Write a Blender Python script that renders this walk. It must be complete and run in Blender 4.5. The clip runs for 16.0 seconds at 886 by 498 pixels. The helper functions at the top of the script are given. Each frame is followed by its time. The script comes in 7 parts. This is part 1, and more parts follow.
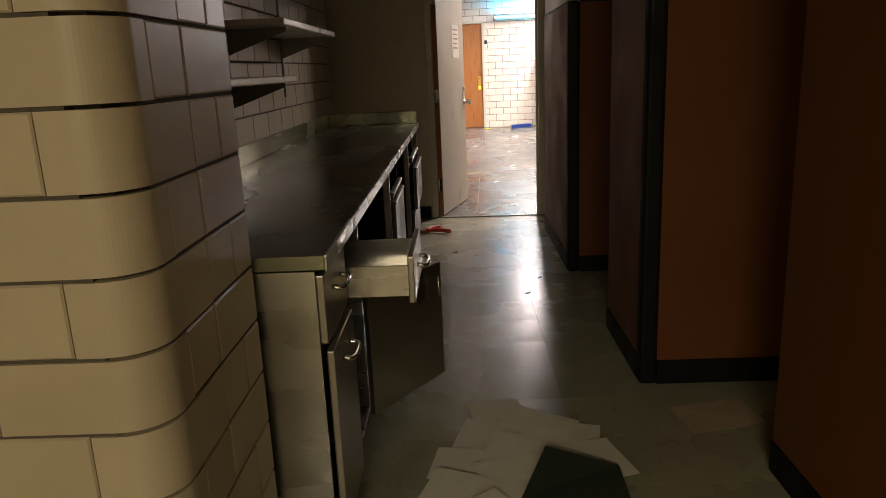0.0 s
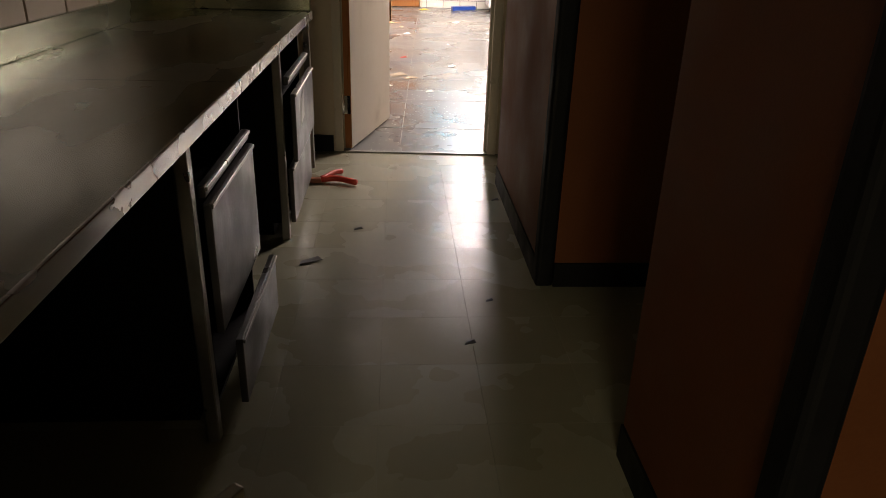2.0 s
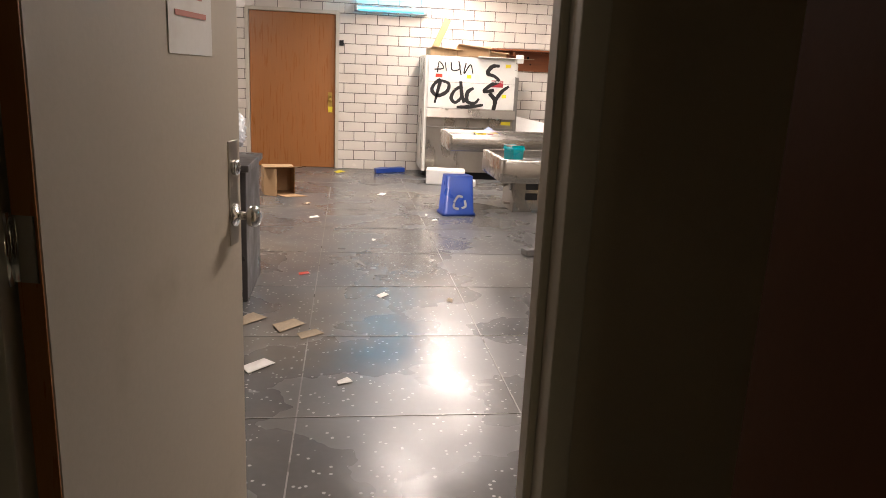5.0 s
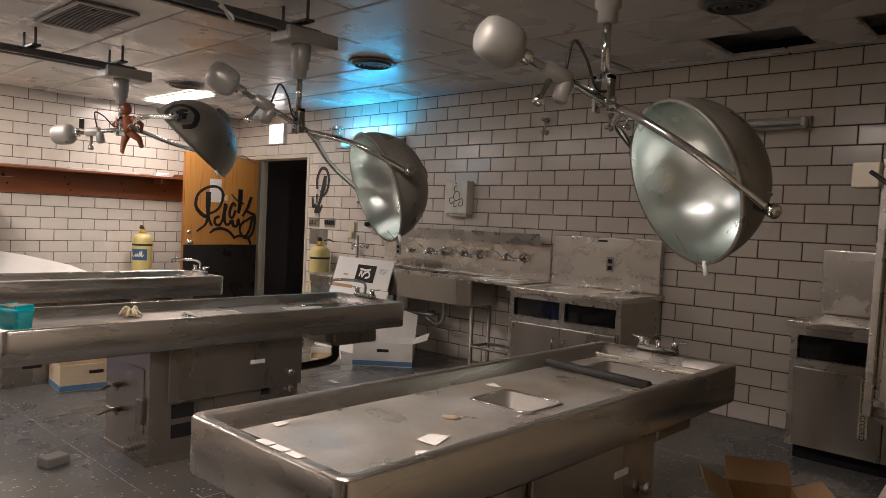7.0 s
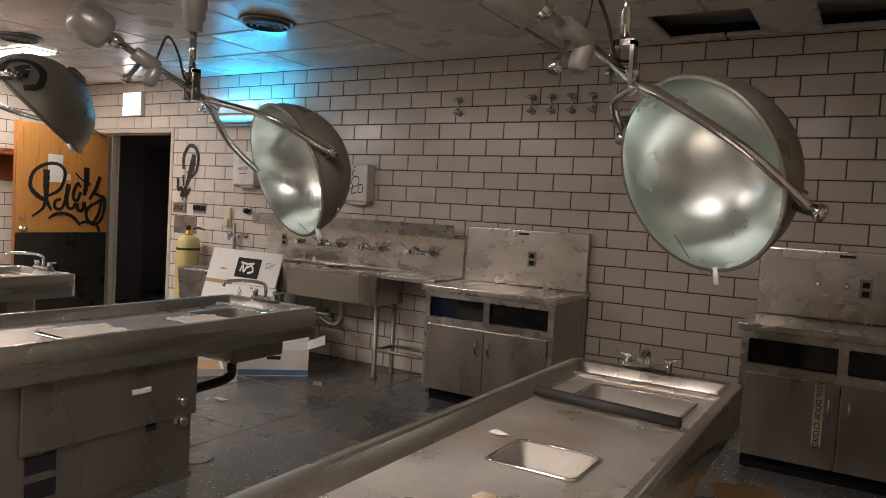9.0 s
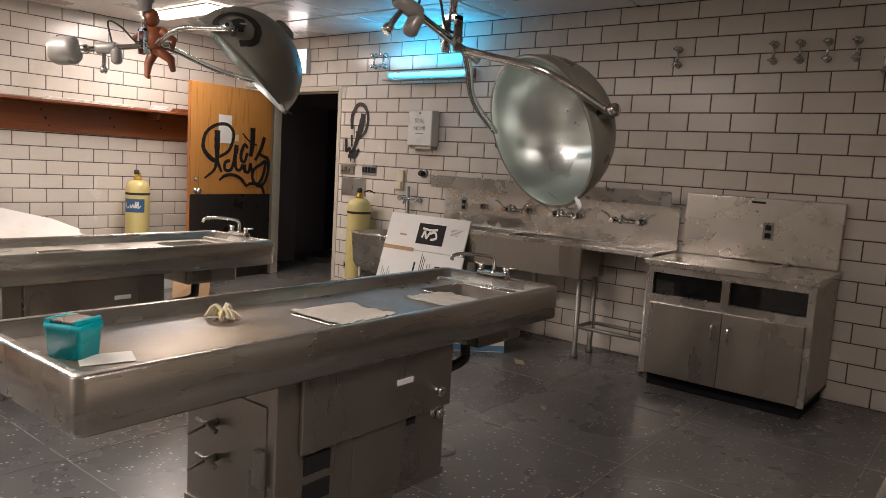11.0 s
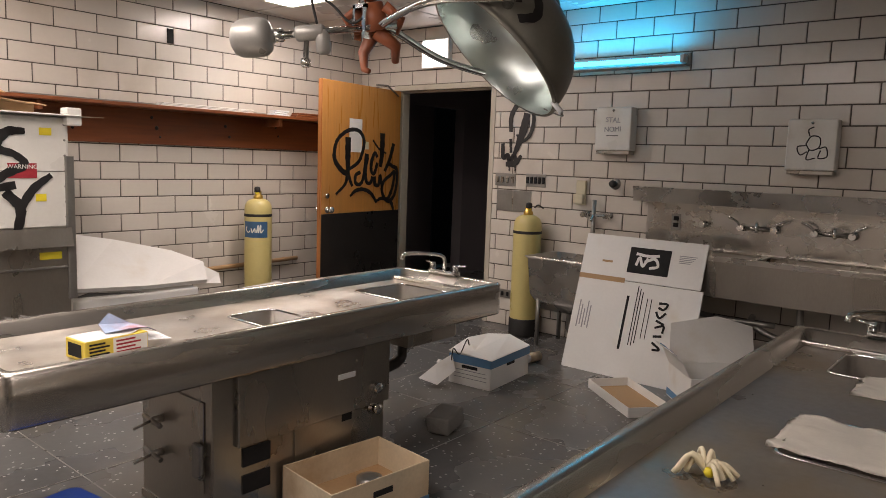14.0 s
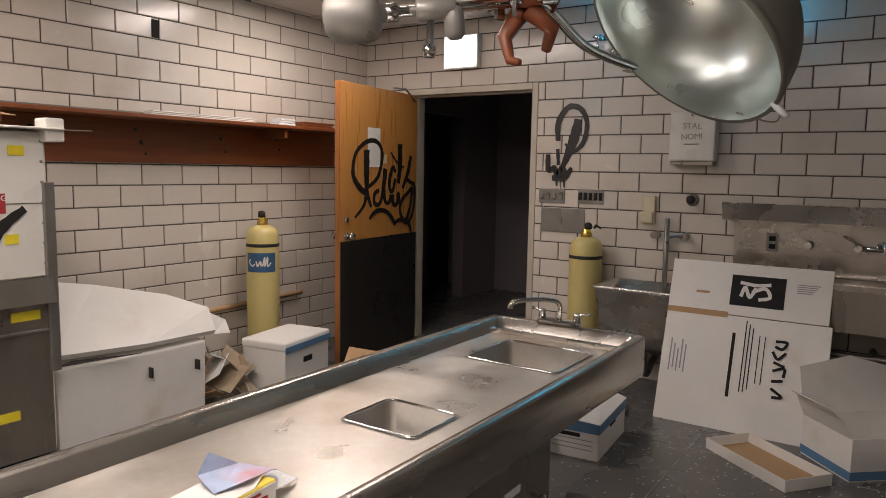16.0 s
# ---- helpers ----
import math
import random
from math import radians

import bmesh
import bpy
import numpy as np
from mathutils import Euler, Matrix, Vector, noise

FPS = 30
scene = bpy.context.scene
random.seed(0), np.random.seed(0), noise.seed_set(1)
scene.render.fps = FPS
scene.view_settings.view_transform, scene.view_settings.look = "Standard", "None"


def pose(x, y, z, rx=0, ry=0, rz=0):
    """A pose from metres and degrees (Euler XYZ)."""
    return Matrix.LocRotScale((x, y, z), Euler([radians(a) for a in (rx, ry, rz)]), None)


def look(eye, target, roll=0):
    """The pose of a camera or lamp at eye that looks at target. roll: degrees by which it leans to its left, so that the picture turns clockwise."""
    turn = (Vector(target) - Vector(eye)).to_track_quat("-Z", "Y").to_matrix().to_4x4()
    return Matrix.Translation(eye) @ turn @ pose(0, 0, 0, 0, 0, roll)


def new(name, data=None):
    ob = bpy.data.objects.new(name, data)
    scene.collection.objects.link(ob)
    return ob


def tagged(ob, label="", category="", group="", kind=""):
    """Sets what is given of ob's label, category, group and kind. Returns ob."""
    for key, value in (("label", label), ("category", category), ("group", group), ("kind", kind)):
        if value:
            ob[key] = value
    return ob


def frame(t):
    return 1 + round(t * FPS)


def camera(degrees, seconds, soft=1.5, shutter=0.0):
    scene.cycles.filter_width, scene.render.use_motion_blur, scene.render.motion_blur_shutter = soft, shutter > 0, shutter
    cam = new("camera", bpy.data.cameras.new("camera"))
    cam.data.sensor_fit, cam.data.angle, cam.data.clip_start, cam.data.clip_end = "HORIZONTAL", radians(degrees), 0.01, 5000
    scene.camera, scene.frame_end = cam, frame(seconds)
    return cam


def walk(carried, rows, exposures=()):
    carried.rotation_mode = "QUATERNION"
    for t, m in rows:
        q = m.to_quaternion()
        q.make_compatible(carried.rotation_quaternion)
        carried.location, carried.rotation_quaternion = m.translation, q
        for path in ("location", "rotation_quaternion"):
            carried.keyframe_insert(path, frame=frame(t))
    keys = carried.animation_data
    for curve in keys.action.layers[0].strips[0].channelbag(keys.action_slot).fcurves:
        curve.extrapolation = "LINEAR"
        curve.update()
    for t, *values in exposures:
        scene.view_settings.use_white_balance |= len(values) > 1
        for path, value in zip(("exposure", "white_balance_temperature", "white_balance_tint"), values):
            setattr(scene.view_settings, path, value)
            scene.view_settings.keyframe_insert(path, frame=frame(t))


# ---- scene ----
cam = camera(63.6, 16.0, soft=0.8)
PATH = [
    (0, (0.64, 1.086, 1.284), (0.502, 3.020, 0.793), -2.5),
    (0.5, (0.659, 1.517, 1.246), (0.627, 3.400, 0.573), -1.3),
    (1, (0.638, 1.964, 1.247), (0.659, 3.797, 0.446), 0.0),
    (1.5, (0.667, 2.487, 1.251), (0.718, 4.317, 0.446), 1.2),
    (2, (0.673, 2.983, 1.255), (0.729, 4.812, 0.446), 1.8),
    (2.5, (0.678, 3.483, 1.265), (0.699, 5.330, 0.496), 2.4),
    (3, (0.694, 4.026, 1.266), (0.68, 5.903, 0.578), 2.7),
    (5.5, (0.701, 6.693, 1.351), (1.248, 8.589, 1.025), 2.0),
    (5.7, (0.726, 6.898, 1.335), (1.472, 8.738, 1.096), 2.5),
    (6, (0.720, 7.093, 1.364), (1.724, 8.797, 1.24), 4.2),
    (6.5, (0.697, 7.296, 1.394), (1.963, 8.845, 1.364), 3.0),
    (7, (0.803, 7.53, 1.39), (2.265, 8.893, 1.312), 2.6),
    (7.5, (0.842, 7.748, 1.386), (2.477, 8.893, 1.262), 2.9),
    (8, (0.88, 7.93, 1.391), (2.606, 8.928, 1.24), 3.3),
    (8.5, (0.989, 8.14, 1.4), (2.737, 9.102, 1.26), 3.3),
    (9, (1.047, 8.337, 1.417), (2.759, 9.365, 1.314), 3.3),
    (9.5, (1.033, 8.616, 1.416), (2.703, 9.71, 1.304), 3.2),
    (10, (0.988, 8.861, 1.42), (2.579, 10.058, 1.231), 3.7),
    (10.2, (0.993, 8.938, 1.413), (2.55, 10.174, 1.192), 3.5),
    (12.3, (0.917, 10.128, 1.417), (2.473, 11.359, 1.166), 3.3),
    (12.5, (0.962, 10.271, 1.427), (2.504, 11.518, 1.166), 3.0),
    (13, (1.009, 10.53, 1.457), (2.531, 11.799, 1.186), 2.5),
    (13.5, (0.923, 10.955, 1.466), (2.476, 12.192, 1.218), 2.4),
    (14, (1.019, 11.195, 1.45), (2.548, 12.461, 1.205), 2.0),
    (14.5, (1.061, 11.547, 1.46), (2.567, 12.834, 1.18), 1.1),
    (15, (1.031, 11.873, 1.468), (2.553, 13.136, 1.168), 0.8),
    (15.5, (1.022, 12.188, 1.469), (2.593, 13.385, 1.154), 1.2),
    (16, (1.229, 12.45, 1.49), (2.877, 13.561, 1.269), 1.0),
]
walk(cam, [(t, look(eye, target, roll)) for t, eye, target, roll in PATH],
     exposures=[(0, 1.87), (1.0, 1.87), (2.0, 2.1), (2.5, 2.05), (3.0, 1.9), (5.3, 0.75), (6.0, 0.3), (7.0, 0.28), (7.5, 0.45), (8.5, 0.45), (10.2, 0.48), (12.5, 0.18), (14.0, -0.02), (16.0, -0.30)])

# ---- light ----
world = bpy.data.worlds.new("world")
scene.world = world
world.use_nodes = True
world.node_tree.nodes["Background"].inputs[0].default_value = (0.02, 0.022, 0.025, 1)
world.node_tree.nodes["Background"].inputs[1].default_value = 0.02

CEIL = 2.70          # autopsy room ceiling
EAST = 6.26          # sink wall
NORTH = 16.70        # far wall
SOUTH = 7.45         # room side of the partition
WEST = -2.6
HALLC = 2.45         # hallway ceiling


def area_lamp(name, x, y, z, sx, sy, watts, colour, rx=0, ry=0, rz=0):
    d = bpy.data.lights.new(name, "AREA")
    d.shape, d.size, d.size_y, d.energy, d.color = "RECTANGLE", sx, sy, watts, colour
    ob = new(name, d)
    ob.matrix_world = pose(x, y, z, rx, ry, rz)
    return ob


WARM = (1.0, 0.825, 0.765)
CYAN = (0.02, 0.50, 1.0)
TROFFERS = ((1.36, 13.1), (2.12, 14.1), (2.12, 15.6), (4.80, 15.6), (1.9, 9.45), (-1.3, 13.2))
for tx, ty in TROFFERS:
    area_lamp("troffer_light", tx, ty, CEIL - 0.03, 0.26, 1.1, 43 if ty < 10 else 28, WARM)
area_lamp("uv_light", EAST - 0.13, 13.75, 2.30, 0.05, 0.95, 6.5, CYAN, 180, -14, 0)
area_lamp("uv_light", 1.29, NORTH - 0.13, 2.30, 0.95, 0.05, 6, CYAN, 192, 0, 0)
area_lamp("hall_light", 0.35, -1.9, HALLC - 0.04, 1.1, 0.5, 32, (0.97, 0.86, 0.60))

# ---- materials ----


def mat(name, base, rough=0.5, metal=0.0, var=0.12, scale=6.0, fine=60.0, bump=0.06, dirt=None, dirt_amt=0.0, dirt_scale=2.5,
        pieces=0.0, rough_var=0.15, stretch=None, coat=0.0, spec=0.5):
    m = bpy.data.materials.new(name)
    m.use_nodes = True
    nt = m.node_tree
    nd, ln = nt.nodes, nt.links
    b = nd["Principled BSDF"]
    tc = nd.new("ShaderNodeTexCoord")
    src = tc.outputs["Object"]
    if pieces:
        loc, shift = nd.new("ShaderNodeObjectInfo"), nd.new("ShaderNodeVectorMath")
        ln.new(src, shift.inputs[0])
        ln.new(loc.outputs["Location"], shift.inputs[1])
        src = shift.outputs[0]
    if stretch:
        mp = nd.new("ShaderNodeMapping")
        mp.inputs["Scale"].default_value = stretch
        ln.new(src, mp.inputs["Vector"])
        src = mp.outputs["Vector"]

    def tex(sc, det=4.0):
        n = nd.new("ShaderNodeTexNoise")
        n.inputs["Scale"].default_value = sc
        n.inputs["Detail"].default_value = det
        ln.new(src, n.inputs["Vector"])
        return n.outputs["Fac"]

    big, small = tex(scale), tex(fine, 6.0)
    add = nd.new("ShaderNodeMath")
    add.operation = "MULTIPLY_ADD"
    ln.new(big, add.inputs[0])
    add.inputs[1].default_value = 0.65
    sm = nd.new("ShaderNodeMath")
    sm.operation = "MULTIPLY"
    ln.new(small, sm.inputs[0])
    sm.inputs[1].default_value = 0.35
    ln.new(sm.outputs[0], add.inputs[2])
    fac = add.outputs[0]
    if pieces:
        oi, geo = nd.new("ShaderNodeObjectInfo"), nd.new("ShaderNodeNewGeometry")
        pa = nd.new("ShaderNodeMath")
        pa.operation = "ADD"
        ln.new(oi.outputs["Random"], pa.inputs[0])
        ln.new(geo.outputs["Random Per Island"], pa.inputs[1])
        fr = nd.new("ShaderNodeMath")
        fr.operation = "FRACT"
        ln.new(pa.outputs[0], fr.inputs[0])
        pm = nd.new("ShaderNodeMath")
        pm.operation = "MULTIPLY_ADD"
        ln.new(fr.outputs[0], pm.inputs[0])
        pm.inputs[1].default_value = pieces
        ln.new(fac, pm.inputs[2])
        fac = pm.outputs[0]
    ramp = nd.new("ShaderNodeValToRGB")
    ramp.color_ramp.elements[0].position, ramp.color_ramp.elements[1].position = 0.25, 0.8 + pieces
    ramp.color_ramp.elements[0].color = (*[max(0, c * (1 - var)) for c in base], 1)
    ramp.color_ramp.elements[1].color = (*[min(1, c * (1 + var)) for c in base], 1)
    ln.new(fac, ramp.inputs[0])
    col = ramp.outputs[0]
    if dirt:
        dn = tex(dirt_scale, 5.0)
        dr = nd.new("ShaderNodeValToRGB")
        dr.color_ramp.interpolation = "EASE"
        dr.color_ramp.elements[0].position, dr.color_ramp.elements[1].position = 0.58 - dirt_amt * 0.3, 0.90 - dirt_amt * 0.15
        dr.color_ramp.elements[1].color = (0.75, 0.75, 0.75, 1)
        ln.new(dn, dr.inputs[0])
        mx = nd.new("ShaderNodeMix")
        mx.data_type = "RGBA"
        ln.new(dr.outputs[0], mx.inputs[0])
        ln.new(col, mx.inputs[6])
        mx.inputs[7].default_value = (*dirt, 1)
        col = mx.outputs[2]
    ln.new(col, b.inputs["Base Color"])
    rr = nd.new("ShaderNodeMapRange")
    rr.inputs[3].default_value, rr.inputs[4].default_value = max(0.02, rough - rough_var), min(1, rough + rough_var)
    rr.inputs[1].default_value, rr.inputs[2].default_value = 0.3, 0.7
    ln.new(big, rr.inputs[0])
    ln.new(rr.outputs[0], b.inputs["Roughness"])
    b.inputs["Metallic"].default_value = metal
    b.inputs["Coat Weight"].default_value = coat
    b.inputs["Specular IOR Level"].default_value = spec
    if bump:
        bp = nd.new("ShaderNodeBump")
        bp.inputs["Strength"].default_value = bump
        bp.inputs["Distance"].default_value = 0.01
        ln.new(small, bp.inputs["Height"])
        ln.new(bp.outputs[0], b.inputs["Normal"])
    return m


def glow(name, colour, strength):
    m = bpy.data.materials.new(name)
    m.use_nodes = True
    b = m.node_tree.nodes["Principled BSDF"]
    b.inputs["Base Color"].default_value = (*colour, 1)
    b.inputs["Emission Color"].default_value = (*colour, 1)
    b.inputs["Emission Strength"].default_value = strength
    return m


def terrazzo():
    m = mat("dark_terrazzo", (0.100, 0.101, 0.101), 0.28, 0, 0.24, 1.3, 30, 0.02, (0.21, 0.18, 0.135), 0.50, 0.8, rough_var=0.13)
    nt = m.node_tree
    nd, ln = nt.nodes, nt.links
    b = nd["Principled BSDF"]
    old = b.inputs["Base Color"].links[0].from_socket
    tc = nd.new("ShaderNodeTexCoord")
    vo = nd.new("ShaderNodeTexVoronoi")
    vo.inputs["Scale"].default_value = 50
    ln.new(tc.outputs["Object"], vo.inputs["Vector"])
    sep = nd.new("ShaderNodeSeparateColor")
    ln.new(vo.outputs["Color"], sep.inputs[0])
    g = nd.new("ShaderNodeMath")
    g.operation = "GREATER_THAN"
    ln.new(sep.outputs[0], g.inputs[0])
    g.inputs[1].default_value = 0.87
    l = nd.new("ShaderNodeMath")
    l.operation = "LESS_THAN"
    ln.new(vo.outputs["Distance"], l.inputs[0])
    l.inputs[1].default_value = 0.33
    mu = nd.new("ShaderNodeMath")
    mu.operation = "MULTIPLY"
    ln.new(g.outputs[0], mu.inputs[0])
    ln.new(l.outputs[0], mu.inputs[1])
    m2 = nd.new("ShaderNodeMath")
    m2.operation = "MULTIPLY"
    ln.new(mu.outputs[0], m2.inputs[0])
    m2.inputs[1].default_value = 0.85
    mx = nd.new("ShaderNodeMix")
    mx.data_type = "RGBA"
    ln.new(m2.outputs[0], mx.inputs[0])
    ln.new(old, mx.inputs[6])
    mx.inputs[7].default_value = (0.50, 0.50, 0.48, 1)
    ln.new(mx.outputs[2], b.inputs["Base Color"])
    return m


M = {
    "tile": mat("glazed_tile", (0.61, 0.565, 0.505), 0.20, 0, 0.07, 3, 40, 0.015, (0.42, 0.36, 0.28), 0.12, 1.7, pieces=0.35, rough_var=0.08),
    "mortar": mat("brown_mortar", (0.095, 0.080, 0.066), 0.9, 0, 0.25, 20, 150, 0.2),
    "terrazzo": terrazzo(),
    "strip": mat("zinc_strip", (0.26, 0.25, 0.23), 0.35, 0.3, 0.2, 10),
    "vinyl": mat("cream_vinyl_tile", (0.285, 0.275, 0.20), 0.27, 0, 0.06, 2.0, 24, 0.02, (0.20, 0.18, 0.13), 0.2, 1.1, pieces=0.03, rough_var=0.07, spec=0.4),
    "paint": mat("cream_wall_paint", (0.50, 0.43, 0.32), 0.55, 0, 0.10, 3, 60, 0.05, (0.25, 0.2, 0.13), 0.1, 2),
    "ceiling": mat("ceiling_panel_paint", (0.60, 0.58, 0.55), 0.30, 0, 0.08, 2, 40, 0.03, (0.35, 0.30, 0.24), 0.15, 1.2, pieces=0.25),
    "steel": mat("stainless_steel", (0.53, 0.505, 0.465), 0.27, 0.95, 0.10, 3, 70, 0.010, (0.33, 0.29, 0.24), 0.20, 1.8, rough_var=0.08, stretch=(0.35, 1.6, 2.2)),
    "steel_dark": mat("dull_stainless_steel", (0.40, 0.37, 0.325), 0.31, 0.9, 0.12, 3, 70, 0.012, (0.22, 0.19, 0.15), 0.30, 1.4, rough_var=0.09, stretch=(1.4, 1.4, 0.5)),
    "tray": mat("dusty_stainless_tray", (0.60, 0.575, 0.53), 0.36, 0.7, 0.18, 4, 45, 0.02, (0.36, 0.275, 0.175), 0.60, 2.4, rough_var=0.14),
    "tray_dark": mat("blackened_steel_tray", (0.22, 0.225, 0.23), 0.36, 0.6, 0.30, 4, 45, 0.02, (0.34, 0.24, 0.11), 0.75, 1.7, rough_var=0.12),
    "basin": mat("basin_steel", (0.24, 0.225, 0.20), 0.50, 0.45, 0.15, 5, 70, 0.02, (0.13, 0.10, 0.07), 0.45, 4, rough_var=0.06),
    "counter": mat("scratched_steel_counter", (0.30, 0.305, 0.24), 0.25, 1.0, 0.10, 3, 60, 0.01, (0.23, 0.22, 0.165), 0.25, 1.6, stretch=(1, 0.4, 1), rough_var=0.09),
    "chrome": mat("chrome", (0.70, 0.70, 0.69), 0.12, 1.0, 0.08, 20, 90, 0.0, rough_var=0.06),
    "lampgrey": mat("grey_lamp_enamel", (0.22, 0.215, 0.185), 0.38, 0.25, 0.14, 5, 60, 0.03, (0.09, 0.085, 0.07), 0.12, 4),
    "castgrey": mat("cast_grey_paint", (0.36, 0.355, 0.33), 0.40, 0.35, 0.12, 6, 70, 0.04),
    "reflector": mat("silvered_reflector", (0.70, 0.775, 0.755), 0.30, 1.0, 0.05, 5, 18, 0.0, rough_var=0.04),
    "railgrey": mat("dark_track_rail", (0.10, 0.10, 0.10), 0.4, 0.5, 0.2, 8),
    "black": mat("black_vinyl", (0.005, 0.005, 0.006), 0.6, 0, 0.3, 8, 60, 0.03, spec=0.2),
    "void": mat("dark_void", (0.006, 0.006, 0.006), 0.9, 0, 0.2, 4, 20, 0.0),
    "rubber": mat("black_rubber", (0.02, 0.019, 0.018), 0.6, 0, 0.2, 8),
    "hall_tile": mat("cream_glazed_block", (0.47, 0.395, 0.29), 0.36, 0, 0.08, 3, 40, 0.015, (0.36, 0.29, 0.2), 0.15, 1.7, pieces=0.35, rough_var=0.08),
    "laminate": mat("orange_brown_laminate", (0.145, 0.052, 0.02), 0.55, 0, 0.14, 3, 110, 0.03, spec=0.15),
    "wood": mat("varnished_oak_door", (0.31, 0.12, 0.034), 0.35, 0, 0.16, 3, 30, 0.03, stretch=(14, 14, 0.8)),
    "orange": mat("orange_oak_veneer", (0.52, 0.24, 0.06), 0.38, 0, 0.16, 3, 30, 0.03, stretch=(12, 12, 0.7)),
    "kick": mat("dark_kick_plate", (0.035, 0.032, 0.030), 0.35, 0.4, 0.2, 4),
    "plank": mat("brown_shelf_wood", (0.20, 0.062, 0.020), 0.45, 0, 0.30, 4, 40, 0.05, stretch=(0.7, 10, 10)),
    "pine": mat("pale_wood", (0.52, 0.36, 0.19), 0.55, 0, 0.2, 4, 40, 0.05, stretch=(8, 8, 1)),
    "frame": mat("painted_door_frame", (0.50, 0.46, 0.38), 0.40, 0, 0.10, 5, 60, 0.03, (0.25, 0.2, 0.14), 0.12, 4),
    "doorgrey": mat("beige_painted_door", (0.44, 0.39, 0.31), 0.5, 0, 0.08, 3, 60, 0.04, (0.25, 0.2, 0.14), 0.1, 3),
    # the passage's gloom is put into this grey, for walls and ceiling alike
    "shade_grey": mat("shade_darkened_wall", (0.22, 0.20, 0.21), 0.6, 0, 0.1, 3),
    "white": mat("white_enamel", (0.70, 0.69, 0.64), 0.35, 0, 0.07, 4, 50, 0.02, (0.45, 0.38, 0.28), 0.12, 3),
    "cream": mat("cream_equipment_enamel", (0.62, 0.56, 0.45), 0.4, 0, 0.06, 4, 50, 0.02, (0.4, 0.33, 0.24), 0.12, 3),
    "paper": mat("white_paper", (0.74, 0.73, 0.69), 0.7, 0, 0.06, 6, 60, 0.03, (0.52, 0.47, 0.38), 0.3, 5),
    "dusty_paper": mat("dusty_walked_on_paper", (0.66, 0.63, 0.55), 0.75, 0, 0.10, 9, 60, 0.03, (0.42, 0.38, 0.30), 0.35, 7),
    "card": mat("white_carton", (0.76, 0.75, 0.72), 0.6, 0, 0.06, 4, 50, 0.03, (0.55, 0.45, 0.3), 0.08, 3),
    "kraft": mat("brown_cardboard", (0.42, 0.27, 0.14), 0.75, 0, 0.14, 5, 70, 0.06),
    "stained": mat("stained_cardboard", (0.64, 0.54, 0.38), 0.75, 0, 0.22, 4, 60, 0.06, (0.36, 0.20, 0.08), 0.4, 3),
    "bluebox": mat("blue_printed_card", (0.10, 0.22, 0.38), 0.6, 0, 0.15, 6),
    "blue": mat("blue_plastic", (0.015, 0.055, 0.30), 0.38, 0, 0.15, 6),
    "teal": mat("teal_plastic", (0.0, 0.40, 0.47), 0.28, 0, 0.10, 6),
    "yellow": mat("yellow_plastic", (0.75, 0.62, 0.03), 0.5, 0, 0.1, 8),
    "red": mat("red_plastic", (0.55, 0.045, 0.02), 0.4, 0, 0.1, 8),
    "tank": mat("pale_yellow_tank", (0.58, 0.49, 0.20), 0.38, 0, 0.08, 4, 50, 0.02, (0.35, 0.27, 0.10), 0.1, 4),
    "label_blue": mat("navy_label", (0.04, 0.11, 0.22), 0.5, 0, 0.1, 8),
    "brass": mat("brass", (0.62, 0.43, 0.12), 0.35, 1.0, 0.15, 10),
    "spray": mat("black_spray_paint", (0.012, 0.011, 0.011), 0.5, 0, 0.2, 10),
    "ink": mat("black_print", (0.02, 0.02, 0.021), 0.75, 0, 0.1, 10, spec=0.2),
    "greyink": mat("grey_print", (0.30, 0.30, 0.31), 0.6, 0, 0.1, 10),
    "doll": mat("brown_doll_plastic", (0.28, 0.085, 0.035), 0.4, 0, 0.12, 6),
    "glove": mat("cream_latex", (0.72, 0.65, 0.47), 0.6, 0, 0.12, 20),
    "cloth": mat("cream_cloth_sheet", (0.86, 0.83, 0.76), 0.85, 0, 0.07, 6, 80, 0.08),
    "stone": mat("grey_concrete_lump", (0.20, 0.19, 0.175), 0.9, 0, 0.2, 10, 60, 0.3),
    "debris": mat("tan_debris", (0.36, 0.29, 0.20), 0.85, 0, 0.3, 8, 60, 0.2),
    "desk": mat("dark_desk_enamel", (0.06, 0.057, 0.057), 0.40, 0.0, 0.1, 5),
    "cable": mat("white_cable", (0.62, 0.60, 0.54), 0.5, 0, 0.08, 8),
    "galv": mat("galvanised_grey", (0.30, 0.29, 0.27), 0.42, 0.8, 0.18, 9),
    "ivory": mat("ivory_plastic", (0.58, 0.53, 0.38), 0.45, 0, 0.1, 8),
    "troffer": glow("lit_diffuser", (1.0, 0.93, 0.82), 9.0),
    "uvtube": glow("cyan_tube", (0.05, 0.62, 1.0), 7.0),
    "exit": glow("lit_exit_sign", (1.0, 0.95, 0.93), 3.0),
    "exitred": glow("lit_exit_letters", (1.0, 0.62, 0.58), 2.0),
    "print_yellow": mat("yellow_printed_card", (0.75, 0.58, 0.08), 0.5, 0, 0.1, 8),
    "print_blue": mat("pale_blue_red_printed_card", (0.42, 0.52, 0.72), 0.5, 0, 0.35, 14, 30, 0.03, (0.60, 0.20, 0.18), 0.75, 11),
    "warn_red": mat("dark_red_label", (0.34, 0.025, 0.035), 0.5, 0, 0.15, 9),
    "clear": mat("clouded_plastic", (0.75, 0.78, 0.80), 0.3, 0, 0.06, 8),
}
glass = bpy.data.materials.new("dark_glass")
glass.use_nodes = True
gb = glass.node_tree.nodes["Principled BSDF"]
